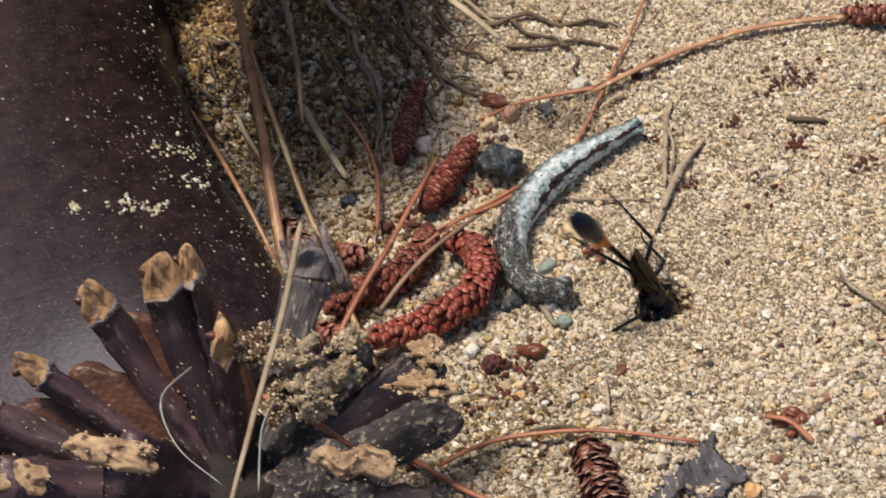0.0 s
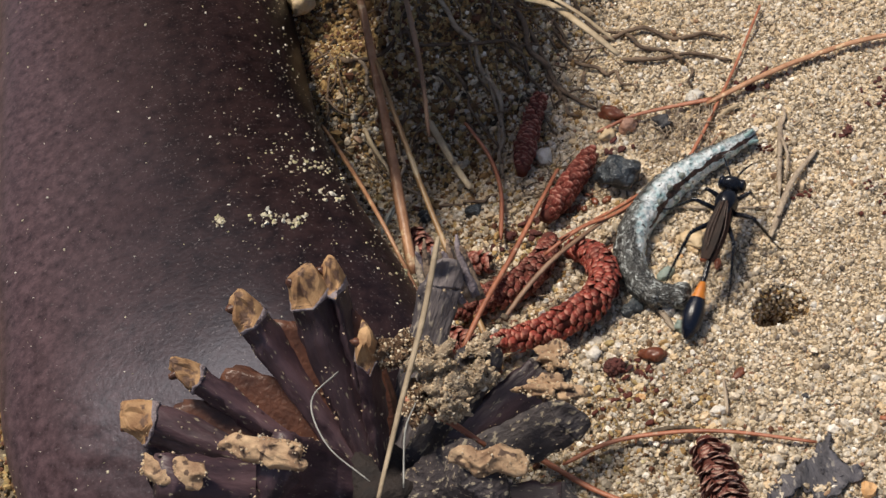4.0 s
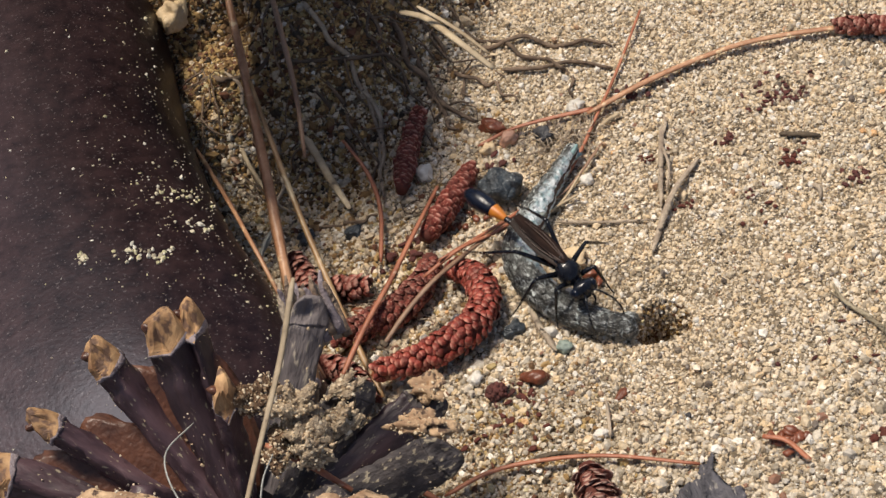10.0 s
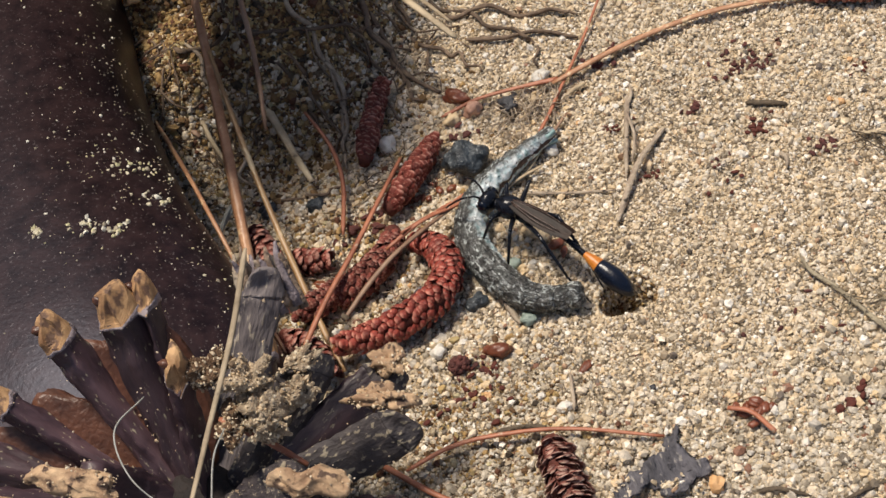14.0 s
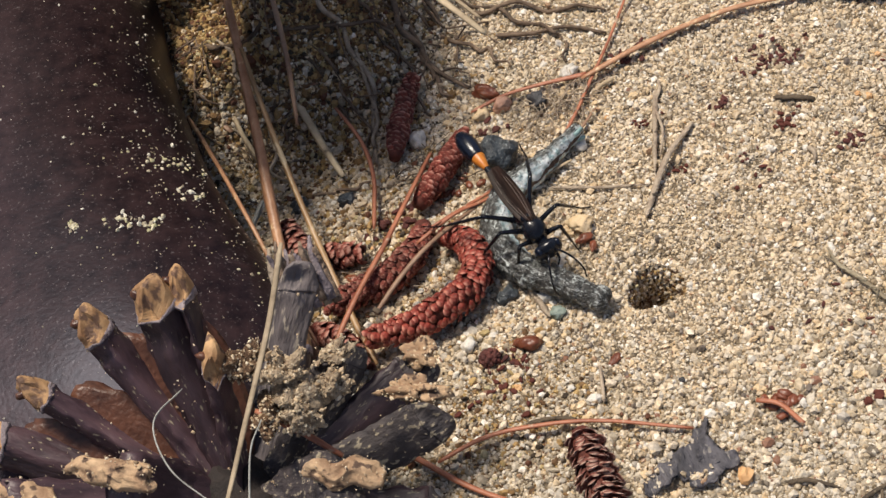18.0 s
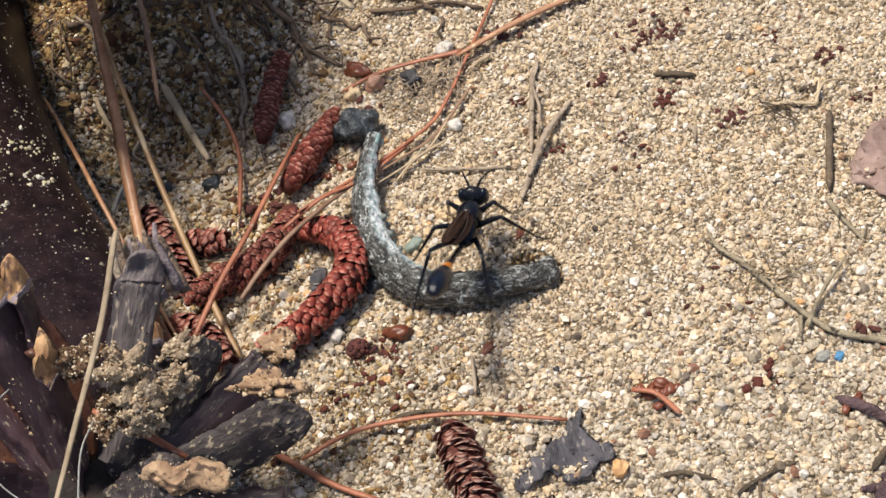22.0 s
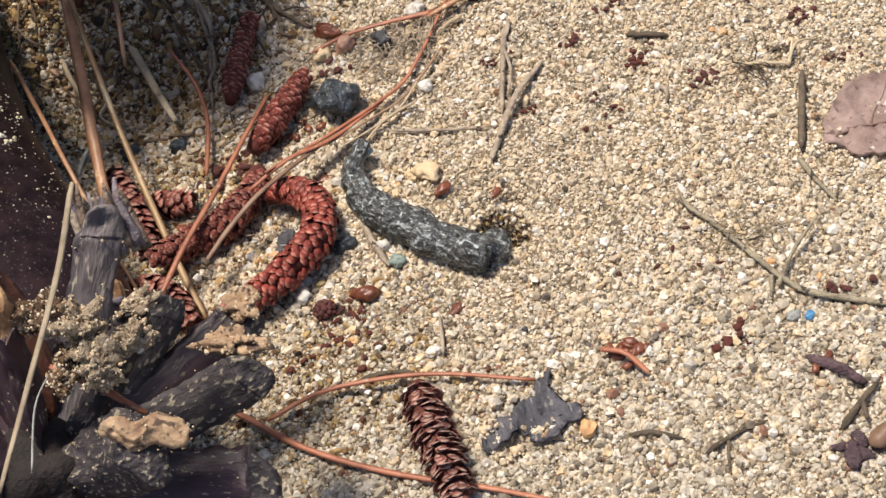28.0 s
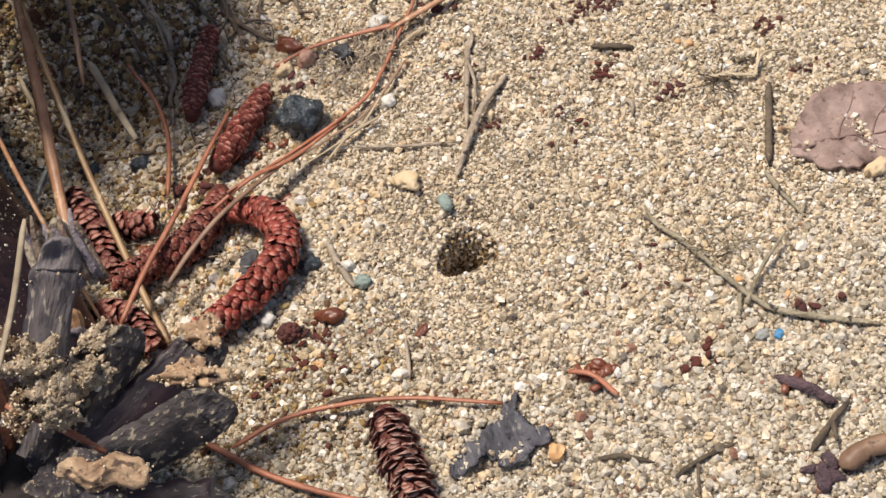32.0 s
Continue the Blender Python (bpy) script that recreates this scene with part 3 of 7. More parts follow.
def build_sand():
    rng = np.random.default_rng(7)
    places, sizes, soil, soil_sizes, grit, grit_sizes = [], [], [], [], [], []
    count = 300000
    xs, fs = rng.uniform(-84, 76, count), rng.uniform(0, 1, count)
    kinds, logs = rng.uniform(0, 1, count), rng.lognormal(-1.68, 0.42, count)
    lifts = rng.uniform(-0.25, 0.28, count)
    for x, f, kind, r, lift in zip(xs, fs, kinds, logs, lifts):
        lo, hi = -0.414 * (x + 77) - 16, 104 - 0.5 * (x + 74)
        y = lo + f * (hi - lo)
        if x < -48 and y < 50:
            continue
        if hole_reach(x, y) < 3.3:
            continue
        r = min(r, 0.68)
        near = math.exp(-((x - 14) / 12) ** 2 - ((y + 6) / 9) ** 2)
        r *= (1 - 0.12 * near) * (1 + 0.24 * step(-14, -34, y) + 0.25 * step(4, -6, x) * step(-20, -6, y))
        rise = bank_share(x, y) if y > 30 else 0
        hollow = math.exp(-((x + 28) / 19) ** 2 - ((y - 40) / 12) ** 2)
        hollow = max(hollow, 0.75 * math.exp(-((x + 23) / 11) ** 2 - ((y - 14) / 11) ** 2))
        hollow = max(hollow, 0.62 * math.exp(-((x + 14) / 11) ** 2 - ((y + 20) / 10) ** 2))
        z = ground_height(x, y) + lift * r * 2
        if kind < min(0.85, 1.25 * max(0.8 * step(0.02, 0.2, rise) * step(12, -8, x), 0.46 * hollow)):
            soil.append((x, y, z)), soil_sizes.append(r * 1.05)
        elif (kind * 7.3) % 1 < 0.05 + 0.6 * step(-14, -40, y) + 0.14 * step(0.1, 0.5, noise.noise(Vector((x * 0.11, y * 0.11, 12)))) + 0.2 * step(2, -8, x) * step(-30, -4, y) + 0.4 * step(8, -8, x) * step(-6, -16, y):
            grit.append((x, y, z)), grit_sizes.append(r)
        else:
            places.append((x, y, z)), sizes.append(r)
    # thicker crumbs on the bank's face
    for x, y, r, kind in zip(rng.uniform(-46, 6, 9000), rng.uniform(38, 72, 9000), rng.lognormal(-1.45, 0.5, 9000), rng.uniform(0, 1, 9000)):
        if bank_share(x, y) > 0.02:
            spot = (x, y, ground_height(x, y) + 0.3 * r)
            if kind < 0.86:
                soil.append(spot), soil_sizes.append(min(r, 1.3))
            else:
                places.append(spot), sizes.append(min(r, 1.1))
    # grains that line the funnel
    for _ in range(5600):
        a, depth = rng.uniform(0, 2 * math.pi), rng.uniform(0, 1) ** 1.5 * 11
        c = burrow_at(depth)
        k = (2.5 + 1.4 * math.exp(-depth / 2.4)) * rng.uniform(0.92, 1.02)
        x, y = hole_rim(c, a, k)
        spot = (x, y, c.z + rng.uniform(-0.1, 0.4))
        if depth > 0.5 and rng.uniform(0, 1) < 0.55:
            soil.append(spot), soil_sizes.append(rng.uniform(0.16, 0.38))
        else:
            places.append(spot), sizes.append(rng.uniform(0.16, 0.40))
    places, sizes = np.array(places), np.array(sizes)
    big = sizes > 0.29
    scatter("sand_grains", places[big], sizes[big], sand_grain, 3, "loose cream, tan and grey coarse sand grains", "sand")
    scatter("fine_sand", places[~big], sizes[~big], sand_grain, 5, "fine pale tan sand between the coarse grains", "sand", True)
    scatter("grey_grit", np.array(grit), np.array(grit_sizes), grey_grit, 6, "grey and dull brown grit mixed into the sand", "sand")
    scatter("soil_crumbs", np.array(soil), np.array(soil_sizes), soil_grain, 4, "dark brown crumbly soil on the shaded bank", "soil")


build_sand()


def build_shade_lumps():
    """A ragged overhang of soil lumps, out of view, added to shade the hollow."""
    pieces, rng = [], random.Random(17)
    for k in range(74):
        y = rng.uniform(44, 88)
        x = rng.uniform(-48, -15 + 0.55 * max(0, y - 60) - 0.30 * max(0, 60 - y))
        if x < -28 and rng.random() < 0.68 or math.hypot(x + 47, y - 80) < 8:
            continue
        z = 42 + rng.uniform(-2.0, 4.0) + 0.62 * max(0, 64 - y)
        pieces.append(moved(ball(rng.uniform(4, 7.5), rng.uniform(4, 7), rng.uniform(2.2, 4.2), 2, 0.6, 1.7, k), Matrix.Translation((x, y, z)) @ Euler((0, 0, rng.uniform(0, 6))).to_matrix().to_4x4()))
    # larger unseen lumps behind, added to darken what the pod reflects
    for k in range(60):
        spot = (rng.uniform(-84, -34), rng.uniform(122, 170), rng.uniform(10, 120))
        pieces.append(moved(ball(rng.uniform(16, 26), rng.uniform(12, 20), rng.uniform(14, 24), 3, 0.6, 1.7, k + 200), Matrix.Translation(spot)))
    thing("shade_lumps", mesh("shade_lumps", *joined(*pieces), shade_soil), None, "unseen soil lumps added to shade the hollow and darken the pod reflection", "soil", "", "structure")


shade_soil = surface("shade_soil", (0.03, 0.02, 0.013), (0.11, 0.075, 0.045), 500, (0.26, 0.20, 0.12), 900, 0.62, 0.9, 1.0)
build_shade_lumps()

# ---- the large dark pod at the edge of the hollow ----


def build_pod():
    """A long smooth body: stations along y give its flanks and crown."""
    rows = [(-37, -74, -38, 15), (-31, -81, -33, 19.5), (-20, -86, -30, 23.6), (-8, -88.5, -31.6, 26.2), (8, -89, -35.5, 27.2), (20, -90, -38.9, 27.4), (34, -90, -41.7, 27.6),
            (50, -90, -43.3, 27.8), (75, -90, -43.6, 28), (105, -90, -43.4, 28), (118, -86, -47, 26), (124, -80, -52, 20)]
    line = curve([Vector((y, l, r)) for y, l, r, h in rows], 18)
    crown = curve([Vector((y, h, 0)) for y, l, r, h in rows], 18)
    verts, faces, sides = [], [], 140
    for (y, l, r), (_, h, _) in zip(line, crown):
        for j in range(sides):
            a = 2 * math.pi * j / sides
            c, s = math.cos(a), math.sin(a)
            k, m = (0.82, 0.74) if c > 0 else (0.5, 0.42)
            x = (l + r) / 2 + (r - l) / 2 * math.copysign(abs(c) ** k, c)
            z = h * (0.45 + 0.55 * math.copysign(abs(s) ** m, s))
            w = 0.16 * noise.noise(Vector((x * 0.09, y * 0.09, z * 0.09)))
            w += 0.16 * step(5, -20, y) * step(-55, -75, x) * noise.noise(Vector((x * 0.25, (y + 0.5 * x) * 1.1, z * 0.4)))
            verts.append((x + w, y, z + w))
    n = len(line)
    for i in range(n - 1):
        for j in range(sides):
            a, b = i * sides + j, i * sides + (j + 1) % sides
            faces.append((a, a + sides, b + sides, b))
    faces += [tuple(range(sides)), tuple(range((n - 1) * sides, n * sides))[::-1]]
    pod = thing("seed_pod", None, None, "large smooth dark purple-brown pod, glossy and dusted with sand", "seed pod")
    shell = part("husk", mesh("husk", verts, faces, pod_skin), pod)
    # a thin raised seam along the outer flank
    seam = [(-79.4, -30, 10), (-85.6, -16, 13), (-89.0, 0, 15), (-90.4, 20, 16), (-91.2, 50, 16), (-92, 100, 17)]
    part("seam", mesh("seam", *tube(seam, 0.55, 8, 6), bract_red), pod, None, "thin dark reddish raised seam")
    # sand and lichen crumbs stuck to the skin
    rng = random.Random(11)
    spots, sizes = [], []
    shell.data.update()
    polys = [p for p in shell.data.polygons if p.normal.z > 0.1]
    while len(spots) < 1700:
        p = polys[rng.randrange(len(polys))]
        c = Vector((0, 0, 0))
        ws = [rng.random() for _ in p.vertices]
        for w, i in zip(ws, p.vertices):
            c += shell.data.vertices[i].co * (w / sum(ws))
        c /= MM
        dense = (0.10 + 0.6 * math.exp(-((c.x + 44) / 8) ** 2) * (1 if 0 < c.y < 70 else 0.3) + 0.9 * math.exp(-((c.x + 2.6 - np.interp(c.y, [r[0] for r in rows], [r[2] for r in rows])) / 2.0) ** 2)) * (0.2 + 2.2 * max(0, noise.noise(c * 0.3) + 0.1))
        if c.y < -36 or rng.random() > dense * 1.1:
            continue
        spots.append(tuple(c)), sizes.append(rng.lognormvariate(-2.5, 0.55))
    for cx, cy, wide in ((-48.7, 9.5, 1.0), (-42.4, 21.0, 1.7), (-45.2, 8.2, 0.8), (-55.0, 10.6, 0.6), (-41.5, 14.0, 1.2)):
        for _ in range(22):
            x, y = rng.gauss(cx, wide), rng.gauss(cy, wide * 0.8)
            hit, where, _, _ = shell.ray_cast(Vector((x, y, 90)) * MM, Vector((0, 0, -1)))
            if hit:
                spots.append(tuple(where / MM)), sizes.append(rng.uniform(0.14, 0.38))
    dust = scatter("stuck_sand", np.array(spots), np.array(sizes), lichen_crumb, 12, "", "")
    dust.parent = pod
    if "category" in dust:
        del dust["category"]
    tagged(dust, "pale sand grains and lichen crumbs stuck on")


lichen_crumb = mineral("lichen_crumb", [(0.0, (0.62, 0.56, 0.40)), (0.35, (0.76, 0.72, 0.60)), (0.6, (0.50, 0.46, 0.27)), (0.8, (0.42, 0.36, 0.26))], 0.8)
build_pod()

# ---- the open pine cone in front ----


def scale_loft(length, width, thick, seed, start, end, rows):
    """A stretch of one cone scale along +x, from start to end of its length: narrow root, thicker end, a keel on its outer side (+z)."""
    verts, faces, sides = [], [], 16
    for i in range(rows):
        f = start + (end - start) * i / (rows - 1)
        close = math.sqrt(max(0.0, 1 - max(0.0, (f - 0.985) / 0.051) ** 2.8))
        w = width * (0.72 + 0.28 * step(0.0, 0.6, f)) * (1 - 0.34 * step(0.90, 1.03, f)) * (0.10 + 0.90 * close)
        t = thick * (0.75 + 0.35 * step(0.3, 0.85, f)) * (1 - 0.25 * step(0.86, 1.03, f)) * (0.12 + 0.88 * close)
        bow = -2.4 * math.sin(f * 2.2) + 2.4 * f * f
        for j in range(sides):
            a = 2 * math.pi * j / sides
            c, s = math.cos(a), math.sin(a)
            y, z = c * w / 2, math.copysign(abs(s) ** 0.8, s) * t / 2
            z += 0.42 * thick * math.exp(-(c / 0.30) ** 2) * close if s > 0 else -0.10 * thick * close
            k = 0.42 * noise.noise(Vector((f * 9 + seed, y * 0.7, z * 0.9))) + (0.10 if start > 0.5 else 0.30) * noise.noise(Vector((f * 30 + seed, y * 2.2, z * 2.2)))
            swell = 1.05 if start > 0.5 else 1.0
            slant = step(0.84, 1.0, f) * (0.9 * z + (0.42 if y > 0 else 0.28) * y)
            hook = -1.6 * step(0.9, 1.03, f) * math.exp(-(c / 0.5) ** 2) * close
            verts.append((f * length + 0.9 * k - slant, (y + k * close) * swell, (z + k * close) * swell + bow + hook))
    for i in range(rows - 1):
        for j in range(sides):
            a, b = i * sides + j, i * sides + (j + 1) % sides
            faces.append((a, b, b + sides, a + sides))
    faces += [tuple(range(sides))[::-1], tuple(range((rows - 1) * sides, rows * sides))]
    return verts, faces


LIPS = {5: ((-66.5, -26.8, 31), (-58.6, -31.4, 31), 1.6), 6: ((-55.2, -30.9, 35), (-46.2, -35.6, 34.6), 1.7), 12: ((-32.2, -39.2, 32.6), (-24.1, -42.3, 31), 1.5)}


def build_cone():
    cone = thing("pine_cone", None, at(-42, -33, 18), "open weathered pine cone, dark purple-brown with tan scale tips", "pine cone")
    heart = Vector((-42, -33, 18))
    base = inverse_of(cone)
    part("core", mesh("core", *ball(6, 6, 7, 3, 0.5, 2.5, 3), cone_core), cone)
    tips = [(-50.5, -14.5, 37.5, 5.0), (-42.5, -15.8, 39.5, 6.2), (-27.5, -15.5, 34.0, 6.0), (-59.9, -16.5, 32.5, 4.0), (-67.5, -18.0, 29.0, 6.0),
            (-65.0, -29.5, 31.5, 8.0), (-51.0, -34.6, 33.6, 11.0), (-37.0, -27.5, 40.0, 3.2), (-26.5, -28.0, 32.5, 4.5), (-19.2, -19.0, 15.0, 7.0), (-18.6, -30.5, 20.5, 7.0), (-39.5, -15.0, 38.8, 3.6),
            (-28.5, -42.0, 31.5, 10.5), (-21.5, -39.0, 14.0, 9.0), (-58.0, -48.0, 26.0, 10.0), (-42.0, -56.0, 24.0, 10.0), (-70.0, -38.0, 17.0, 9.0), (-33.0, -12.0, 20.0, 7.5), (-55.0, -10.0, 14.0, 7.5), (-26.6, -17.0, 19.5, 7.0)]
    rng, specks = np.random.default_rng(21), []
    for n, (x, y, z, width) in enumerate(tips):
        d = Vector((x, y, z)) - heart
        length = d.length - 3.0
        ahead = d.normalized()
        outer = Vector((0.1, -0.62, 0.78)) if z > 18 else Vector((0.3, -0.5, 0.8))
        up = (outer - ahead * outer.dot(ahead)).normalized()
        turn = Matrix((ahead, up.cross(ahead), up)).transposed().to_4x4()
        m = turn.copy()
        m.translation = ahead * 3.0 * MM
        dull = n in (2, 8, 9, 10, 13, 19)
        thick = 0.9 if n == 2 else 1.3 if dull else 2.6
        body = part("scale", mesh("scale", *scale_loft(length, width * 0.80, thick, n * 2.3, 0, 0.94, 26), cone_grey if n == 2 else cone_dusty if n in (8, 10, 12, 19) else cone_dark), cone, m, "dark purple-brown woody scale")
        for v in rng.integers(16, len(body.data.vertices), 70):
            spot = m @ body.data.vertices[int(v)].co / MM
            if (m.to_3x3() @ body.data.vertices[int(v)].normal).z > -0.1:
                specks.append(tuple(spot + Vector(rng.normal(0, 0.25, 3))))
        if n in LIPS:
            a, b, high = LIPS[n]
            a, b = Vector(a) - heart, Vector(b) - heart
            along = (b - a).normalized()
            face = (Vector((0, -0.6, 0.8)) - along * along.dot(Vector((0, -0.6, 0.8)))).normalized()
            lip = Matrix((along, face.cross(along), face)).transposed().to_4x4()
            lip.translation = (a + b) / 2
            flake = ball((b - a).length * 0.52, high, 0.8, 4, 0.3, 1.2, n, 0.35)
            lump = ([(x + 0.8 * noise.noise(Vector((x * 0.7, y, n))), y + 0.55 * high * noise.noise(Vector((x * 0.45, n, 0))) + 0.3 * noise.noise(Vector((x * 1.6, y, n))), z + 0.5 * noise.noise(Vector((x * 0.9, y * 1.3, n + 7))) - 0.12 * y * y) for x, y, z in flake[0]], flake[1])
            flap = part("lip", mesh("lip", *moved(lump, lip), cone_lip), cone, None, "broad ragged tan lip of a scale")
            for v in rng.integers(0, len(flap.data.vertices), 160):
                specks.append(tuple(flap.data.vertices[int(v)].co / MM + Vector(rng.normal(0, 0.2, 3))))
            continue
        part("tip", mesh("tip", *scale_loft(length, width * 0.80, thick, n * 2.3, 0.92, 1.035, 9), cone_grey if n == 2 else cone_dusty if dull else cone_tip, dull), body, None, "weathered tan scale tip")
        if not dull:
            part("band", mesh("band", *scale_loft(length, width * 0.82, 2.7, n * 2.3, 0.895, 0.925, 4), cone_band), body, None, "papery lilac-grey band below the tip")
        if not dull:
            part("umbo", mesh("umbo", *moved(ball(0.9, 0.55, 0.5, 2, 0.4, 2, n), Matrix.Translation((length * 1.0, width * 0.20, 0.2)) @ Euler((0, 0, 0.9)).to_matrix().to_4x4()), seed_brown), body, None, "small dark horny point on the tip")
        if n in (0, 1, 3, 4):
            part("seed_wing", mesh("seed_wing", *moved(ball(length * 0.34, 3.0, 0.25, 3, 0.25, 2, n), Matrix.Translation((length * 0.5, -2.4, -0.8))), seed_brown), body, None, "papery red-brown seed wing")
    # torn fibres at the end of the upright grey scale
    for k in range(12):
        foot = Vector((-30.4 + 0.48 * k, -14.6 + rng.uniform(-0.5, 0.5), 33.8 + rng.uniform(-0.6, 0.6)))
        top = foot + Vector((rng.uniform(-0.5, 0.7), rng.uniform(0.6, 2.4), rng.uniform(0.6, 2.2)))
        wisp = tube([foot - Vector((-0.2 * (k - 4) * 0.3, 3.2, 3.6)) - heart, foot - heart, top - heart], lambda f: 0.55 * (1 - 0.75 * f ** 2), 6, 4, 0.5, 0.4, k)
        part("torn_fibre", mesh("torn_fibre", *wisp, (twig_grey, cone_band, cone_dull)[k % 3]), cone, None, "frayed pale fibre at a torn scale end")
    # sand crusted on the scales and lodged between them: place, half sizes, turn, grains
    blobs = [((-31.3, -29.6, 35.8), (2.0, 1.7, 1.8), 20, 900, 0), ((-30.4, -32.4, 34.6), (1.5, 1.7, 1.4), 0, 700, 0), ((-34.9, -27.6, 37.2), (2.4, 1.3, 1.3), 10, 700, 1), ((-30.6, -34.2, 33.6), (1.3, 1.5, 1.2), 60, 600, 0),
             ((-27.2, -31.3, 33.6), (1.7, 1.2, 1.1), 30, 600, 0), ((-33.6, -32.0, 33.5), (1.6, 1.8, 1.5), 0, 600, 1), ((-20.4, -27.0, 21.8), (2.9, 1.3, 1.0), -25, 260, 2), ((-19.0, -18.4, 16.6), (1.8, 1.5, 0.9), -20, 200, 2), ((-26.0, -27.2, 33.2), (1.8, 1.2, 0.5), 15, 360, 0)]
    spots = []
    for i, (c, (rx, ry, rz), turned, k, kind) in enumerate(blobs):
        lump = moved(ball(rx, ry, rz, 4, 1.1, 1.7, k + i), Euler((0, 0, radians(turned))).to_matrix().to_4x4())
        lump = ([tuple(Vector(q) * (1 + 0.22 * noise.noise(Vector(q) * 2.2 + Vector((i, 0, 0))) + 0.10 * noise.noise(Vector(q) * 5))) for q in lump[0]], lump[1])
        clod = part("dirt_clump", mesh("dirt_clump", *lump, (clod_sand, clod_brown, cone_lip)[kind]), cone, base @ at(*c), "crumbly sandy dirt caught on the scales")
        pick = rng.integers(0, len(clod.data.vertices), k)
        spots.append(np.array([tuple(Vector(c) + clod.data.vertices[int(q)].co / MM) for q in pick]) + rng.normal(0, 0.13, (k, 3)))
    spots = np.concatenate(spots + [np.array(specks) + np.array(heart)]) - np.array(heart)
    size = rng.lognormal(-2.3, 0.5, len(spots))
    size[-len(specks):] *= 0.8
    grit = scatter("lodged_sand", spots, size, soil_sand, 22, "", "")
    grit.parent = cone
    if "category" in grit:
        del grit["category"]
    tagged(grit, "clumped damp sand lodged between the scales")


def inverse_of(ob):
    return ob.matrix_basis.inverted()


seed_brown = surface("seed_brown", (0.05, 0.018, 0.010), (0.14, 0.055, 0.03), 400, rough=0.4, bump=0.4)
soil_sand = mineral("soil_sand", [(0.0, (0.60, 0.46, 0.30)), (0.3, (0.46, 0.34, 0.21)), (0.5, (0.68, 0.55, 0.38)), (0.82, (0.26, 0.18, 0.11)), (0.9, (0.72, 0.62, 0.46))], 0.85)
build_cone()

# ---- red-brown pollen catkins ----


def petal(width, length, seed, slim=1.0, deep=0.19):
    """A thin rounded bract, cupped like a spoon: root at the origin, along +x, outer face +z."""
    verts, faces, rings, sides = [], [], 4, 14
    for side in (1, -1):
        for i in range(rings + 1):
            u = i / rings
            for j in range(sides):
                a = 2 * math.pi * j / sides
                k = u * (1 + 0.10 * noise.noise(Vector((math.cos(a) * 1.5, math.sin(a) * 1.5, seed))))
                x, y = length * (0.5 + 0.5 * k * math.cos(a)), width * 0.5 * slim * k * math.sin(a) * (1 + 0.12 * math.cos(a))
                z = width * (deep * (1 - u ** 2.6) - 0.10 * (x / length) ** 3 * length / width)
                verts.append((x, y, z + (0.0 if side > 0 else -0.12 * width * (1 - 0.6 * u ** 4))))
    n = (rings + 1) * sides
    for i in range(rings):
        for j in range(sides):
            a, b = i * sides + j, i * sides + (j + 1) % sides
            faces.append((a, a + sides, b + sides, b))
            faces.append((n + a, n + b, n + b + sides, n + a + sides))
    for j in range(sides):
        a, b = rings * sides + j, rings * sides + (j + 1) % sides
        faces.append((a, n + a, n + b, b))
    return verts, faces


def catkin(name, points, radius, size, pitch, label, scale_mat, group="", slim=1.0, lift=28, tip=None, under=-0.55, seed=1, deep=0.19, stray=12):
    """A stem along the points, clad in a spiral of bracts that point to the stem's end."""
    rng = random.Random(seed)
    base = Vector(points[0])
    ob = thing(name, None, at(*base), label, "catkin", group)
    local = [Vector(p) - base for p in points]
    line = curve(local, 10)
    grow = lambda f: radius * (0.62 * math.sin(math.pi * (0.10 + 0.86 * f)) ** 0.5 + 0.10)
    part("stem", mesh("stem", *tube(local, grow, 10, 6, rough=0.2), catkin_core), ob)
    kinds = [mesh("bract", *petal(size * 1.12, size * 1.18, k * 4.7, slim, deep), scale_mat) for k in range(4)]
    rows, run, lengths = framed(line), 0.0, [0.0]
    for a, b in zip(line, line[1:]):
        run += (b - a).length
        lengths.append(run)
    s, turn = size * 0.4, rng.uniform(0, 6)
    while s < run - 0.1:
        k = next(i for i, v in enumerate(lengths) if v >= s)
        p, t, side, up = rows[k]
        r = grow(s / run)
        turn += 2.39996 + rng.uniform(-0.16, 0.16)
        s += pitch * size * size / (2 * math.pi * (r + 0.55))
        out = side * math.cos(turn) + up * math.sin(turn)
        if out.z < under:
            continue
        tilt = radians(lift + rng.uniform(-stray, stray))
        ahead = (t * math.cos(tilt) + out * math.sin(tilt)).normalized()
        face = (out - ahead * out.dot(ahead)).normalized()
        m = Matrix((ahead, face.cross(ahead), face)).transposed().to_4x4()
        m.translation = (p + out * r * rng.uniform(0.84, 0.95) - ahead * size * 0.25) * MM
        part("bract", kinds[rng.randrange(4)], ob, m @ Euler((rng.uniform(-0.2, 0.2), 0, rng.uniform(-0.2, 0.2))).to_matrix().to_4x4() @ Matrix.Scale(rng.uniform(0.86, 1.14), 4))
    if tip:
        part("end_bud", mesh("end_bud", *moved(ball(1.9, 1.35, 1.1, 3, 0.25, 2), Matrix.Translation(local[-1] + Vector((1.0, 0, -0.5))) @ Euler((0, 0, tip)).to_matrix().to_4x4()), bract_red), ob, None, "smooth glossy brown bud scales")
    return ob


def above(x, y, h=0.0):
    return (x, y, ground_height(x, y) + h)


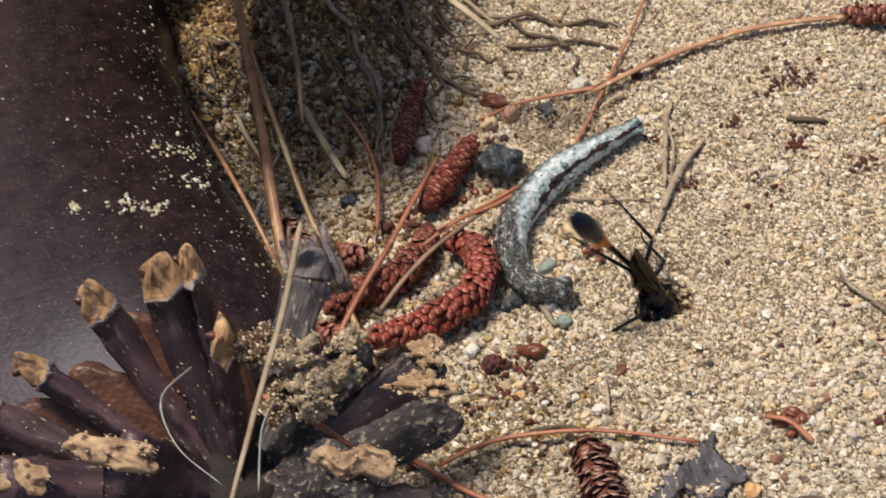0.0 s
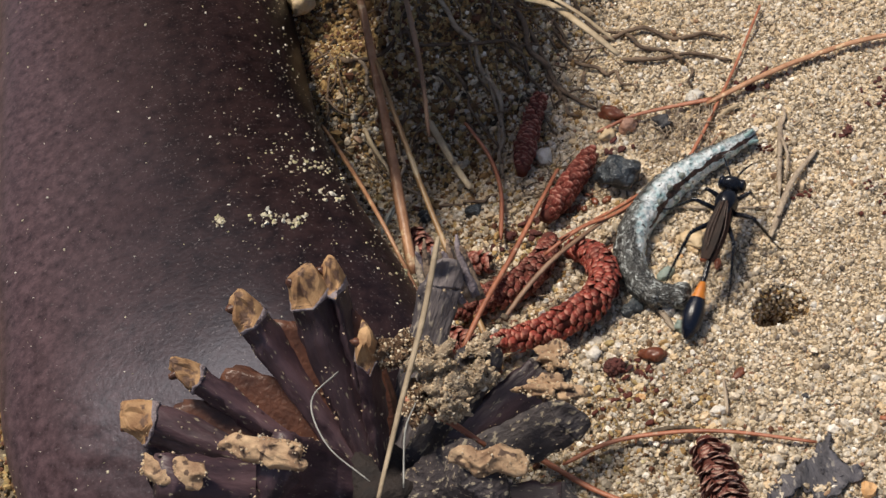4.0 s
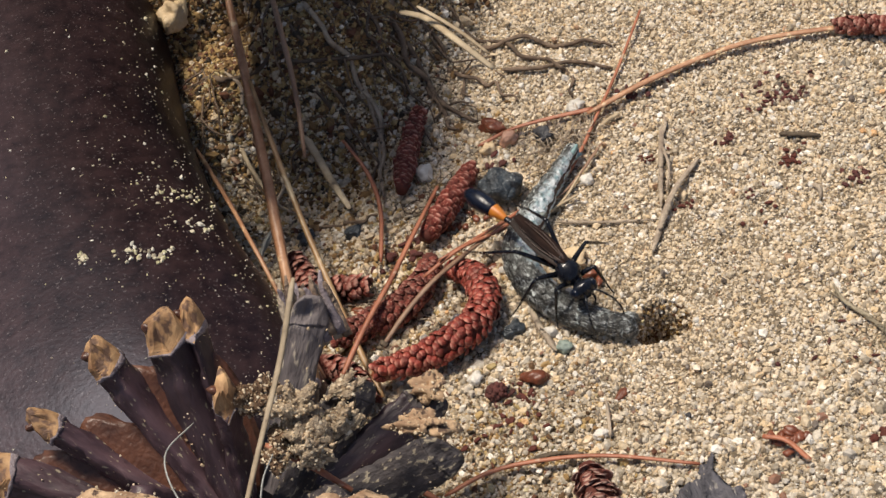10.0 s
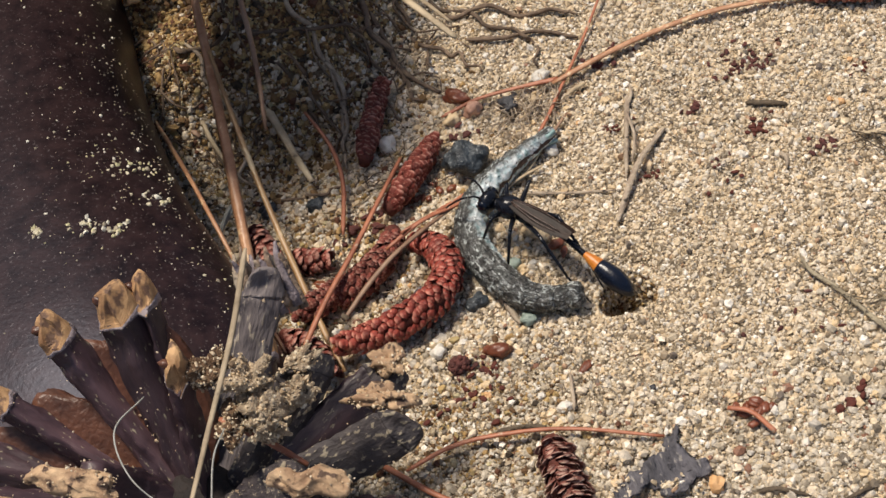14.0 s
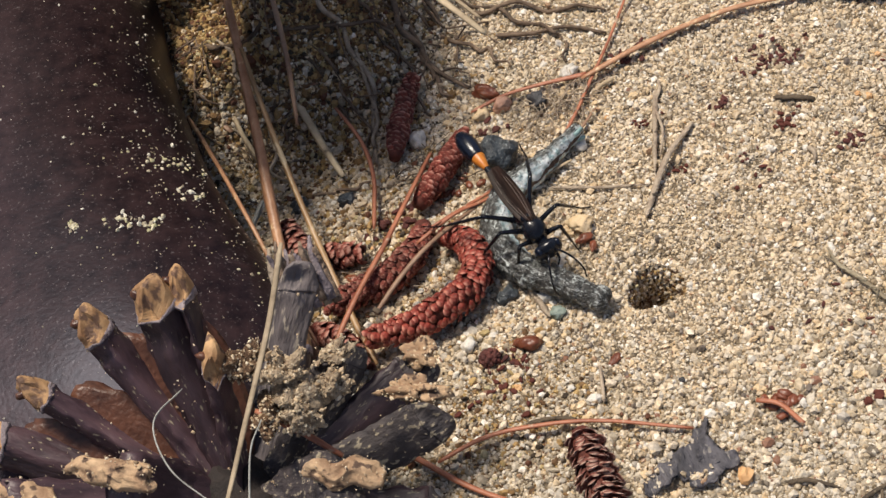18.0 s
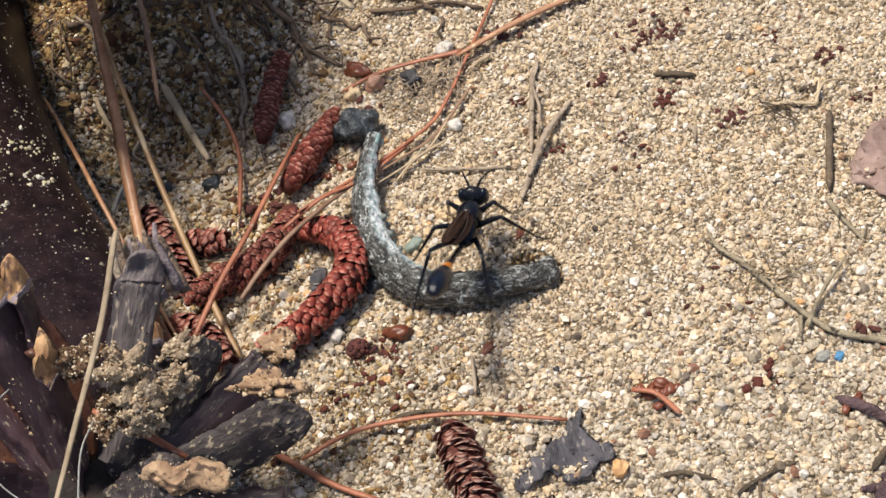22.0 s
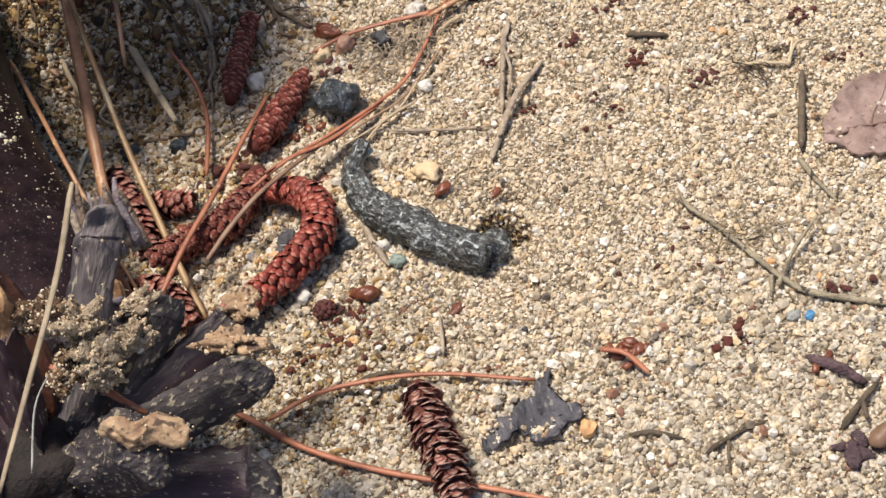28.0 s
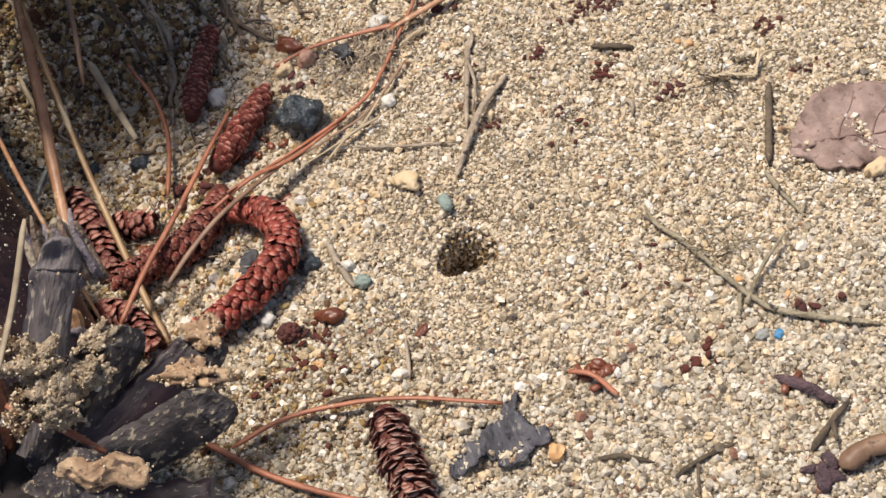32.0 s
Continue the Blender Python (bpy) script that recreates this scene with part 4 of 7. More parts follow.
big_catkin = catkin("catkin", [above(-13.4, 9.8, 2.2), above(-11.4, 8.4, 2.8), above(-9.9, 5.4, 3.0), above(-9.9, 1.8, 3.0), above(-12.2, -1.4, 3.0), above(-16.5, -3.0, 3.1), above(-21.3, -3.7, 3.2), above(-26.0, -3.7, 3.6)], 2.6, 1.14, 0.72,
       "large curved red-brown catkin with tight rounded scales", catkin_red, "catkins on the sand", slim=1.0, lift=38, tip=3.1, seed=2, deep=0.30)
catkin("catkin", [above(-15.0, 13.4, 1.9), above(-16.6, 9.9, 2.2), above(-19.4, 7.5, 2.4), above(-22.6, 6.0, 2.5), above(-26.2, 5.3, 2.5), above(-30.4, 4.6, 2.6)], 2.45, 1.14, 0.74,
       "red-brown catkin with grey-dusted scales behind the needles", catkin_old, "catkins on the sand", slim=1.0, lift=38, seed=3, deep=0.30)
catkin("catkin", [above(-33.6, 22.8, 1.8), above(-32.8, 17.6, 2.1), above(-31.9, 12.6, 2.2), above(-31.0, 7.4, 2.0)], 2.2, 1.3, 0.78,
       "crumpled dark red catkin beside an upright needle", catkin_old, "catkins on the sand", lift=38, seed=4, deep=0.28, stray=18)
catkin("catkin", [above(-29.2, 15.6, 1.7), above(-27.2, 13.4, 1.9), above(-24.4, 12.3, 1.8)], 1.8, 1.3, 0.78,
       "short broken stump of a dark red catkin", catkin_old, "catkins on the sand", lift=38, seed=14, deep=0.28, stray=18)
catkin("catkin", [above(-15.2, 16.6, 2.0), above(-12.5, 18.8, 2.5), above(-10.2, 21.0, 2.6), above(-6.0, 25.8, 2.2)], 2.1, 1.24, 0.6,
       "short dark red catkin with neatly overlapping scales", catkin_deep, "catkins on the sand", slim=0.95, lift=26, seed=5, deep=0.22, stray=7)
catkin("catkin", [above(-16.2, 27.2, 2.0), above(-14.8, 31.5, 2.4), above(-13.2, 35.8, 2.6), above(-10.2, 41.2, 2.6)], 1.75, 1.2, 0.6,
       "slender brown-red catkin lying in the shade of the bank", catkin_old, "catkins on the sand", slim=0.9, lift=34, seed=6, deep=0.13, stray=18)
catkin("catkin", [above(-4.8, -26.6, 1.8), above(-5.0, -29.6, 2.4), above(-4.9, -33.2, 2.5), above(-4.7, -37.0, 2.4), above(-4.6, -42.0, 2.0)], 2.6, 1.25, 0.55,
       "loose shaggy brown-red catkin lying by a fallen needle", catkin_shag, "catkins on the sand", slim=0.95, lift=54, seed=7, deep=0.10, stray=30)
catkin("catkin", [above(-34.0, 2.6, 1.6), above(-31.6, 0.4, 2.0), above(-29.6, -2.6, 2.0), above(-28.2, -6.6, 1.8)], 2.0, 1.25, 0.72,
       "small dark red catkin tucked under the cone", catkin_old, "catkins on the sand", lift=38, seed=8, deep=0.28)
catkin("catkin", [above(60.5, 23.5, 1.4), above(56.0, 25.6, 1.7), above(50.5, 28.5, 1.4)], 1.5, 1.3, 0.7,
       "dark red catkin lying by a long needle", catkin_old, "catkins on the sand", seed=9)

# ---- fallen needles, straws and twigs ----


def needle(points, radius, material, label, name="pine_needle", category="pine needle", group="fallen pine needles", flat=0.62, sides=8, thin=0.35, rough=0.12, sheath=None, groove=0.2):
    base = Vector(points[0])
    local = [Vector(p) - base for p in points]
    ob = thing(name, None, at(*base), label, category, group)
    part("blade", mesh("blade", *tube(local, lambda f: radius * (1 - thin * f ** 3) * min(1, 0.55 + f * 9), sides, 7, flat, rough, len(bpy.data.objects), groove), material), ob)
    if sheath:
        part("sheath", mesh("sheath", *tube([local[0], local[0].lerp(local[1], sheath)], radius * 1.5, 8, 5, 0.8, 0.25), twig_dark), ob, None, "dark papery sheath")
    return ob


needle([(-34.9, 13.0, 3.6), (-34.2, 22.0, 6.2), (-33.2, 35.5, 9.6), (-32.2, 52.0, 13.6), (-31.4, 66.0, 17.4)], 0.80, needle_orange, "thick orange-brown pine needle standing up against the dark pod", flat=0.55)
needle([(-26.4, -6.0, 1.2), (-27.8, 2.2, 2.2), (-29.9, 19.5, 6.0), (-31.2, 36.0, 10.6), (-31.8, 48.0, 13.4)], 0.45, needle_tan, "slender tan pine needle leaning from the thick one")
needle([(-30.6, -3.8, 5.0), (-26.0, 2.6, 5.3), (-20.9, 9.2, 5.0), (-15.4, 17.2, 4.4), (-11.0, 24.2, 3.2)], 0.44, needle_red, "straight red-brown pine needle lying across the catkins")
needle([(-42.7, 43.0, 9.0), (-39.0, 27.6, 12.0), (-36.1, 14.2, 13.0), (-34.3, 4.9, 9.0), (-32.7, -2.4, 4.4)], 0.33, needle_orange, "thin orange needle along the foot of the pod")
needle([(-24.4, -0.6, 4.4), (-19.6, 3.2, 5.2), (-14.6, 6.4, 5.6), (-6.6, 12.0, 3.4), (1.8, 16.8, 1.2)], 0.42, needle_brown, "speckled brown pine needle over the curved catkin", sheath=0.1)
needle([(-14.0, 9.2, 5.4), (-4.1, 13.9, 3.0), (5.4, 19.2, 1.0), (9.6, 23.2, 0.9), (13.4, 28.0, 1.1), (19.2, 35.4, 1.4), (26.6, 46.2, 1.4)], 0.31, needle_red, "long thin red-brown pine needle running up the sand")
needle([(-16.6, 8.0, 4.6), (-10.8, 10.4, 4.8), (-4.8, 12.6, 3.2), (3.0, 17.6, 1.2)], 0.36, needle_red, "reddish pine needle beside its pair")
needle([(-3.6, 31.0, 1.2), (1.9, 31.8, 1.3), (7.5, 31.2, 1.3), (13.8, 30.0, 1.3)], 0.36, needle_red, "thin reddish needle tip lying on the sand", thin=-0.4)
needle([(12.8, 29.4, 1.4), (21.8, 31.0, 1.7), (30.5, 31.8, 1.7), (39.3, 31.4, 1.6), (50.7, 28.3, 1.4), (62, 24.5, 1.2)], 0.56, needle_orange, "long thick orange pine needle on bare sand", flat=0.6, thin=0.2)
needle([(-22.4, -23.4, 1.4), (-16.2, -22.4, 1.5), (-9.7, -23.4, 1.6), (-2.2, -25.8, 1.5), (7.6, -30.8, 1.0)], 0.34, needle_red, "curved reddish needle beside a dark leaf scrap")
needle([(-29.8, -17.5, 5.5), (-24.4, -22.4, 1.8), (-18.9, -28.6, 1.0), (-11.2, -35.0, 0.9), (-0.4, -42.0, 0.9), (8.0, -48, 0.9)], 0.40, needle_red, "straight red needle reaching out from under the cone", sheath=0.12)
needle([(-35.2, -31.2, 33.8), (-31.6, -34.0, 31.6), (-28.4, -36.8, 29.0)], 0.42, needle_red, "short red-brown needle caught in the cone")
needle([(-26.2, -22.6, 46.6), (-30.0, -29.6, 43.4), (-34.6, -38.6, 41.6), (-38.6, -48.0, 41.0)], 0.34, straw_dry, "pale dry grass straw bent over the cone", "grass_straw", "straw", "dry straws", flat=0.5)
needle([(-40.0, -31.5, 41.5), (-43.0, -35.0, 42.5), (-42.2, -40.5, 42.0), (-39.0, -45.0, 40.5)], 0.10, stone_grey, "fine grey hair-like fibre on the cone", "plant_fibre", "fibre", "dry straws", 1.0, 6, rough=0)
needle([(-36.0, -46.5, 40.0), (-34.6, -41.0, 41.0), (-33.0, -38.0, 41.0)], 0.11, stone_grey, "fine grey fibre hanging from the cone", "plant_fibre", "fibre", "dry straws", 1.0, 6, rough=0)
needle([(-7.6, 50.0, 14), (-4.4, 43.0, 17.0), (-1.4, 34.4, 18.4), (1.9, 29.2, 16.0)], 0.58, straw_pale, "pale frayed straw hanging out of the bank", "grass_straw", "straw", "dry straws", flat=0.45)
needle([(-5.0, 42.5, 20.0), (-1.0, 37.4, 18.0), (2.2, 33.4, 15.0)], 0.34, straw_pale, "thin split strand of a pale straw", "grass_straw", "straw", "dry straws", flat=0.45)
needle([(-27.8, 46.6, 1.8), (-25.8, 36.4, 0.6), (-24.0, 28.0, 1.2)], 0.62, straw_pale, "flat dull straw blade lying in the hollow", "grass_straw", "straw", "dry straws", flat=0.35)
needle([(-37.6, 52.0, 3.0), (-37.0, 44.0, 2.0), (-35.0, 36.0, 1.4)], 0.40, straw_pale, "dull straw half buried beside the pod", "grass_straw", "straw", "dry straws", flat=0.4)
needle([(-21.8, 15.9, 1.6), (-19.8, 25.3, 1.6), (-20.0, 32.5, 2.2), (-22.0, 39.0, 4.0)], 0.34, needle_red, "thin brown stem standing at the edge of the hollow", "stem", "stem", "dry straws")
needle([(-24.0, 60.0, 24), (-25.5, 44.0, 14), (-27.5, 34.0, 8.0)], 0.42, needle_brown, "dark brown upright needle in the shade", "pine_needle")


def twig(points, radius, material, label, side=(), name="twig", group="twigs on the sand", rough=0.35, thin=0.45):
    """side: twiglets as lists of points."""
    base = Vector(points[0])
    ob = thing(name, None, at(*base), label, "twig", group)
    seed = len(bpy.data.objects)
    part("stalk", mesh("stalk", *tube([Vector(p) - base for p in points], lambda f: radius * (1 - thin * f) * min(1, 0.3 + f * 7) * min(1, 0.3 + (1 - f) * 7), 9, 12, 0.8, rough, seed, 0.15), material), ob)
    for s in side:
        part("twiglet", mesh("twiglet", *tube([Vector(p) - base for p in s], lambda f: radius * 0.7 * (1 - 0.5 * f), 7, 6, 0.9, rough, seed + 3), material), ob)
    return ob


twig([above(48.5, -39.0, 0.5), above(40.0, -33.2, 0.7), above(37.3, -29.5, 0.9), above(34.0, -20.0, 0.9), above(31.0, -13.2, 0.6)], 0.46, twig_olive,
     "greenish grey-brown curved twig with a side shoot lying on the sand", [[above(36.6, -30.6, 0.9), above(40.0, -27.2, 1.4), above(44.4, -24.0, 1.6)], [above(34.0, -19.5, 0.9), above(32.0, -16.0, 1.2), above(31.8, -13.0, 1.2)],
     [above(36.5, -29.0, 0.8), above(35.4, -31.4, 0.6)]])
twig([above(47.2, -13.8, 0.6), above(49.8, -8.2, 0.9), above(52.6, -2.3, 0.7)], 0.52, twig_dark, "short straight dark twig beside a dry leaf", rough=0.3, thin=0.1)
twig([above(46.4, -14.4, 0.5), above(46.6, -18.0, 0.7), above(47.6, -22.6, 0.4)], 0.40, twig_olive, "small dark splinter of a twig", [[above(47.4, -21.8, 0.5), above(48.4, -20.9, 0.7)]])
twig([above(46.5, 2.2, 0.5), above(49.2, 0.6, 0.9), above(51.8, -0.8, 0.8)], 0.36, straw_pale, "forked pale twig end", [[above(51.3, -0.9, 0.8), above(53.6, 1.4, 1.4), above(56.4, 1.3, 1.0)], [above(51.6, -0.8, 0.9), above(53.6, 2.6, 1.3)]], rough=0.2)
twig([above(21.8, 23.2, 0.5), above(19.2, 16.0, 0.9), above(16.6, 8.8, 0.6)], 0.42, twig_grey, "weathered grey stick lying on the sand", [[above(20.4, 19.5, 0.9), above(20.0, 15.0, 1.2), above(18.2, 11.0, 0.9)], [above(21.0, 21.0, 0.6), above(22.2, 22.6, 0.8), above(22.6, 24.6, 0.6)]], rough=0.4, thin=0.25)
twig([above(24.3, 15.0, 0.5), above(18.6, 9.6, 1.5), above(13.0, 1.9, 0.7)], 0.42, twig_grey, "split grey stick crossing another one", rough=0.3, thin=-0.15)
twig([above(2.6, 12.8, 0.6), above(9.0, 9.8, 0.7), above(15.4, 7.2, 0.5)], 0.28, twig_grey, "thin grey straw pressed into the sand")
twig([above(-10.8, -22.0, 0.6), above(-8.0, -22.6, 0.9), above(-4.8, -23.8, 0.6)], 0.42, twig_dark, "short black twig beside a red needle")
twig([above(-4.6, -0.2, 0.6), above(-4.3, -4.0, 0.8), above(-3.4, -8.0, 0.5)], 0.46, twig_grey, "short grey splinter beside the curved catkin", rough=0.3, thin=0.1)
twig([above(14.8, -41.2, 0.5), above(17.2, -42.2, 0.8), above(20.0, -44.0, 0.5)], 0.36, twig_dark, "small brown splinter near a dark leaf")
twig([above(35.6, 14.2, 0.4), above(38.0, 12.6, 0.7), above(40.4, 11.2, 0.4)], 0.42, twig_dark, "dark flat splinter on open sand", thin=0.1)
twig([above(21.2, -46.5, 0.5), above(24.6, -45.8, 0.7), above(28.6, -45.6, 0.5)], 0.34, twig_dark, "bent dark twig at the edge of the sand", [[above(24.0, -45.9, 0.6), above(22.6, -49.5, 0.6)]])
twig([above(35.4, -40.2, 0.7), above(37.4, -42.4, 0.9), above(39.8, -45.6, 0.6)], 0.66, bark_purple, "knobbly dark purple bark fragment with a reddish end", rough=0.9, thin=0.2)
twig([above(35.0, -49.5, 0.6), above(38.5, -47.5, 1.2), above(41.0, -46.0, 0.8)], 0.45, twig_dark, "dark forked twig end", [[above(38.2, -47.8, 1.1), above(37.6, -50.0, 1.4)]])
twig([above(36.6, -52.6, 1.2), above(40.5, -52.2, 1.6), above(46.0, -53.0, 1.6)], 1.1, needle_brown, "thick reddish peeled twig with a dark knot", rough=0.3, thin=0.1)
twig([above(36.2, 3.8, 0.4), above(36.5, 2.2, 0.7), above(36.0, 0.9, 0.4)], 0.4, twig_grey, "tiny grey chip of wood")
twig([above(-1.0, -22.8, 0.5), above(0.2, -17.6, 0.6)], 0.3, twig_grey, "tiny pale splinter beside a red bract")
twig([above(13.4, 26.6, 0.6), above(15.2, 27.4, 0.9), above(17.2, 27.9, 0.7)], 0.40, straw_pale, "short pale chip of wood under the long needle", thin=0.1)

needle([above(-16.4, 47.5, 0.8), above(-16.7, 43.6, 0.9), above(-17.0, 39.6, 0.8), above(-18.6, 36.0, 0.9), above(-18.7, 32.6, 0.8), above(-20.0, 30.2, 0.5)], 0.34, twig_grey, "wavy pale grey root running down into the hollow", "root", "root", "roots on the bank", 0.9, 7, 0.3, 0.3, groove=0)
needle([above(-8.2, 52.0, 0.9), above(-7.4, 48.4, 1.0), above(-7.0, 45.4, 1.0), above(-5.6, 41.6, 0.8), above(-2.6, 37.0, 0.6)], 0.42, root_brown, "dark purplish root at the edge of the shade", "root", "root", "roots on the bank", 0.9, 7, 0.3, 0.3, groove=0)
needle([above(4.0, 45.0, 0.7), above(9.0, 42.6, 0.9), above(14.0, 41.0, 0.8), above(19.0, 37.0, 0.6)], 0.36, root_brown, "thin brown root half buried above the long needle", "root", "root", "roots on the bank", 0.9, 7, 0.3, 0.4, groove=0)

# roots that hang over the bank
BANK_ROOTS = [([(-21.0, 60, 22), (-18.5, 52, 13), (-16.6, 46, 5.5), (-17.4, 38.5, 1.5), (-16.8, 34, 0.4), (-19.0, 30.2, 0.8)], 0.42),
         ([(-8, 57, 22), (-9.0, 50, 13), (-7.4, 45.4, 6.0), (-7.0, 41, 2.6), (-5.2, 37, 1.4)], 0.5),
         ([(-16, 62, 25), (-13.0, 55, 17), (-10.4, 48.5, 9.5), (-9.2, 44.0, 4.6)], 0.36),
         ([(-29, 60, 23), (-26.4, 52, 13), (-22.6, 46, 5.4), (-21.2, 41, 2.4)], 0.34)]
LIP_ROOTS = [([(-40, 58, 23), (-34.6, 55.0, 18.5), (-28.0, 53.6, 14), (-22.6, 51.2, 11), (-14.0, 50.0, 10.5), (-8.0, 47.5, 9)], 0.4),
         ([(-5, 55, 20), (-2.0, 47, 10), (1.4, 42, 3.8), (4.2, 37.8, 1.2)], 0.34),
         ([(0, 58, 16), (5.0, 51.4, 6), (9.6, 44.6, 1.8), (12.4, 39.6, 1.1), (12.0, 34.2, 1.2)], 0.34),
         ([(2.0, 52, 12), (9.0, 49.0, 5), (17.0, 44.5, 1.2), (20.5, 42.0, 0.9)], 0.38)]
HOLLOW_ROOTS = [([(-24, 58, 21), (-21.4, 49.6, 9), (-20.6, 44.6, 4.2), (-18.8, 38.6, 1.0), (-20.2, 32, 0.6)], 0.26),
         ([(-36, 57, 20), (-33.6, 49.6, 9), (-32.4, 44.0, 3.4), (-34.0, 38.0, 0.6), (-30.5, 33.5, -0.6)], 0.34),
         ([(-12, 58, 22), (-12.6, 50, 11), (-11.4, 44.8, 5), (-13.0, 39.4, 1.6), (-11.2, 35.6, 1.2)], 0.24),
         ([(-30.8, 30, -0.4), (-26.5, 27.2, 0.4), (-22, 25.8, 0.9), (-17.6, 26.2, 1.0)], 0.26)]
rng = random.Random(61)
for k, (points, radius) in enumerate(BANK_ROOTS + LIP_ROOTS + HOLLOW_ROOTS):
    points = [Vector(above(p[0], p[1], 0.5)) + Vector((rng.uniform(-1, 1), rng.uniform(-1, 1), rng.uniform(-0.4, 0.8))) * (0.9 if 0 < i < len(points) * 3 - 3 else 0) for i, p in enumerate(curve(points, 3))]
    needle(points, radius, twig_grey if k in (0, 9) else root_brown, "thin grey-brown root hanging over the soil bank" if radius < 0.4 else "bent woody root running down the soil bank", "root", "root", "roots on the bank", 0.9, 7, 0.5, 0.4, groove=0)


def build_rootlets():
    rng = random.Random(31)
    pieces = []
    for _ in range(80):
        x, y = rng.uniform(-44, 4), rng.uniform(40, 64)
        pts, a = [], rng.uniform(0, 6.3)
        p = Vector(above(x, y, rng.uniform(0.2, 1.6)))
        for _ in range(4):
            pts.append(p.copy())
            a += rng.uniform(-0.9, 0.9)
            q = p + Vector((math.cos(a) * 2.2, math.sin(a) * 2.2 - 0.6, 0))
            p = Vector(above(q.x, q.y, rng.uniform(0.1, 1.8)))
        pieces.append(tube(pts, rng.uniform(0.07, 0.2), 5, 4))
    thing("rootlets", mesh("rootlets", *joined(*pieces), root_brown), None, "tangle of fine dark rootlets in the shaded bank", "roots", "", "stuff")


build_rootlets()

# ---- stones, leaves, bracts and crumbs ----


def stone(x, y, rx, ry, rz, material, label, turn=0, sink=0.3, seed=1, lumps=0.5, name="pebble", boxy=0.25, level=3):
    ob = thing(name, mesh(name, *ball(rx, ry, rz, level, lumps, 1.6, seed, boxy), material, level > 2), at(*above(x, y, rz * (1 - sink)), 0, 0, turn), label, "pebble", "pebbles on the sand")
    return ob


slate = stone(-2.9, 21.6, 3.1, 2.4, 2.2, stone_slate, "rough blue-black pebble beside a short catkin", -35, 0.2, 5, 0.4, boxy=0.0, level=4)
tan_pebble = stone(4.4, 5.2, 1.85, 1.4, 0.7, stone_tan, "flat angular cream pebble on the sand", -30, 0.2, 6, 0.75, boxy=0.2, level=3)
stone(1.0, 31.0, 1.5, 1.2, 1.0, stone_pink, "rounded pink pebble on the sand", 20, 0.3, 7)
stone(-0.6, 34.6, 1.9, 1.1, 1.0, bract_red, "dull red-brown stone chip", -40, 0.3, 8)
stone(-2.4, 30.6, 1.3, 1.2, 1.0, stone_tan, "small pale pink-cream pebble", 0, 0.3, 17)
stone(5.9, 29.2, 1.3, 1.6, 1.1, stone_black, "small black angular stone", 15, 0.25, 9, 0.4)
stone(11.7, 32.3, 1.5, 1.0, 0.8, stone_white, "white quartz grain beside the long needle", 10, 0.3, 10)
stone(8.9, 18.4, 1.0, 0.9, 0.7, stone_white, "bright white quartz grain", 40, 0.3, 11)
green_pebble = stone(10.6, -0.6, 1.45, 0.85, 0.7, stone_green, "smooth grey-green pebble by the burrow", 30, 0.3, 12, 0.2)
stone(10.9, -38.8, 1.2, 1.0, 0.9, stone_orange, "orange pebble at the tip of a dark leaf", 60, 0.25, 13, 0.5, boxy=0.5, level=2)
stone(46.8, 8.6, 0.6, 0.5, 0.4, stone_orange, "small orange sand pebble", 0, 0.3, 14)
stone(36.6, -34.5, 1.0, 0.75, 0.6, stone_grey, "dull green-grey pebble beside a blue chip", 10, 0.3, 15)
stone(38.2, -35.2, 0.7, 0.5, 0.4, chip_blue, "bright blue plastic chip in the sand", 30, 0.25, 16, 0.3, "plastic_chip")
stone(-14.4, -8.2, 1.1, 0.85, 0.7, stone_white, "white quartz pebble by the catkin", 30, 0.3, 18)
stone(-2.0, -21.8, 1.1, 0.7, 0.5, stone_white, "flat white quartz chip", 0, 0.3, 19)
stone(-2.2, -7.8, 1.1, 0.9, 0.8, stone_green, "grey-blue pebble by a splinter", 0, 0.3, 20)
stone(-3.2, -4.8, 1.0, 0.8, 0.7, stone_white, "white angular grain by a splinter", 0, 0.3, 21)
stone(8.7, -23.6, 0.4, 0.35, 0.3, stone_black, "tiny black grain on the sand", 0, 0.3, 22)
stone(14.6, -10.2, 0.5, 0.4, 0.35, stone_white, "pale grain on the burrow's rim", 0, 0.3, 23)
stone(57.4, -20.4, 1.5, 0.9, 0.8, stone_tan, "pale orange pebble beside the dry leaf", 20, 0.3, 24)
stone(-12.2, 30.8, 1.7, 1.2, 1.1, stone_white, "white-pink pebble beside a slender catkin", 70, 0.3, 25)
# a pale body added where a patch of sunlit sand would be bright
stone(-41.0, 69.0, 2.2, 2.6, 2.2, stone_tan, "pale clod added in place of a sunlit patch of sand behind the pod", 10, 0.4, 31, 0.8, "sunlit_patch_clod")
stone(-24.5, 24.5, 1.5, 1.1, 0.9, stone_slate, "dull blue-grey stone in the hollow", 10, 0.4, 26)
stone(-31.5, 27.0, 1.5, 1.1, 0.9, stone_slate, "dark stone in the hollow", 40, 0.4, 27, 0.6)
stone(-7.6, -2.6, 1.5, 1.0, 0.9, stone_slate, "small dark green stone under the catkin", 20, 0.3, 28)
rng = random.Random(41)
kinds = [stone_white, stone_tan, stone_tan, stone_tan, stone_tan, stone_tan, stone_tan, stone_orange, stone_white, stone_tan]
words = {stone_white: "small white quartz pebble", stone_grey: "small grey pebble", stone_tan: "small cream pebble", stone_pink: "small pinkish pebble", stone_black: "small black stone grain", stone_orange: "small orange pebble"}
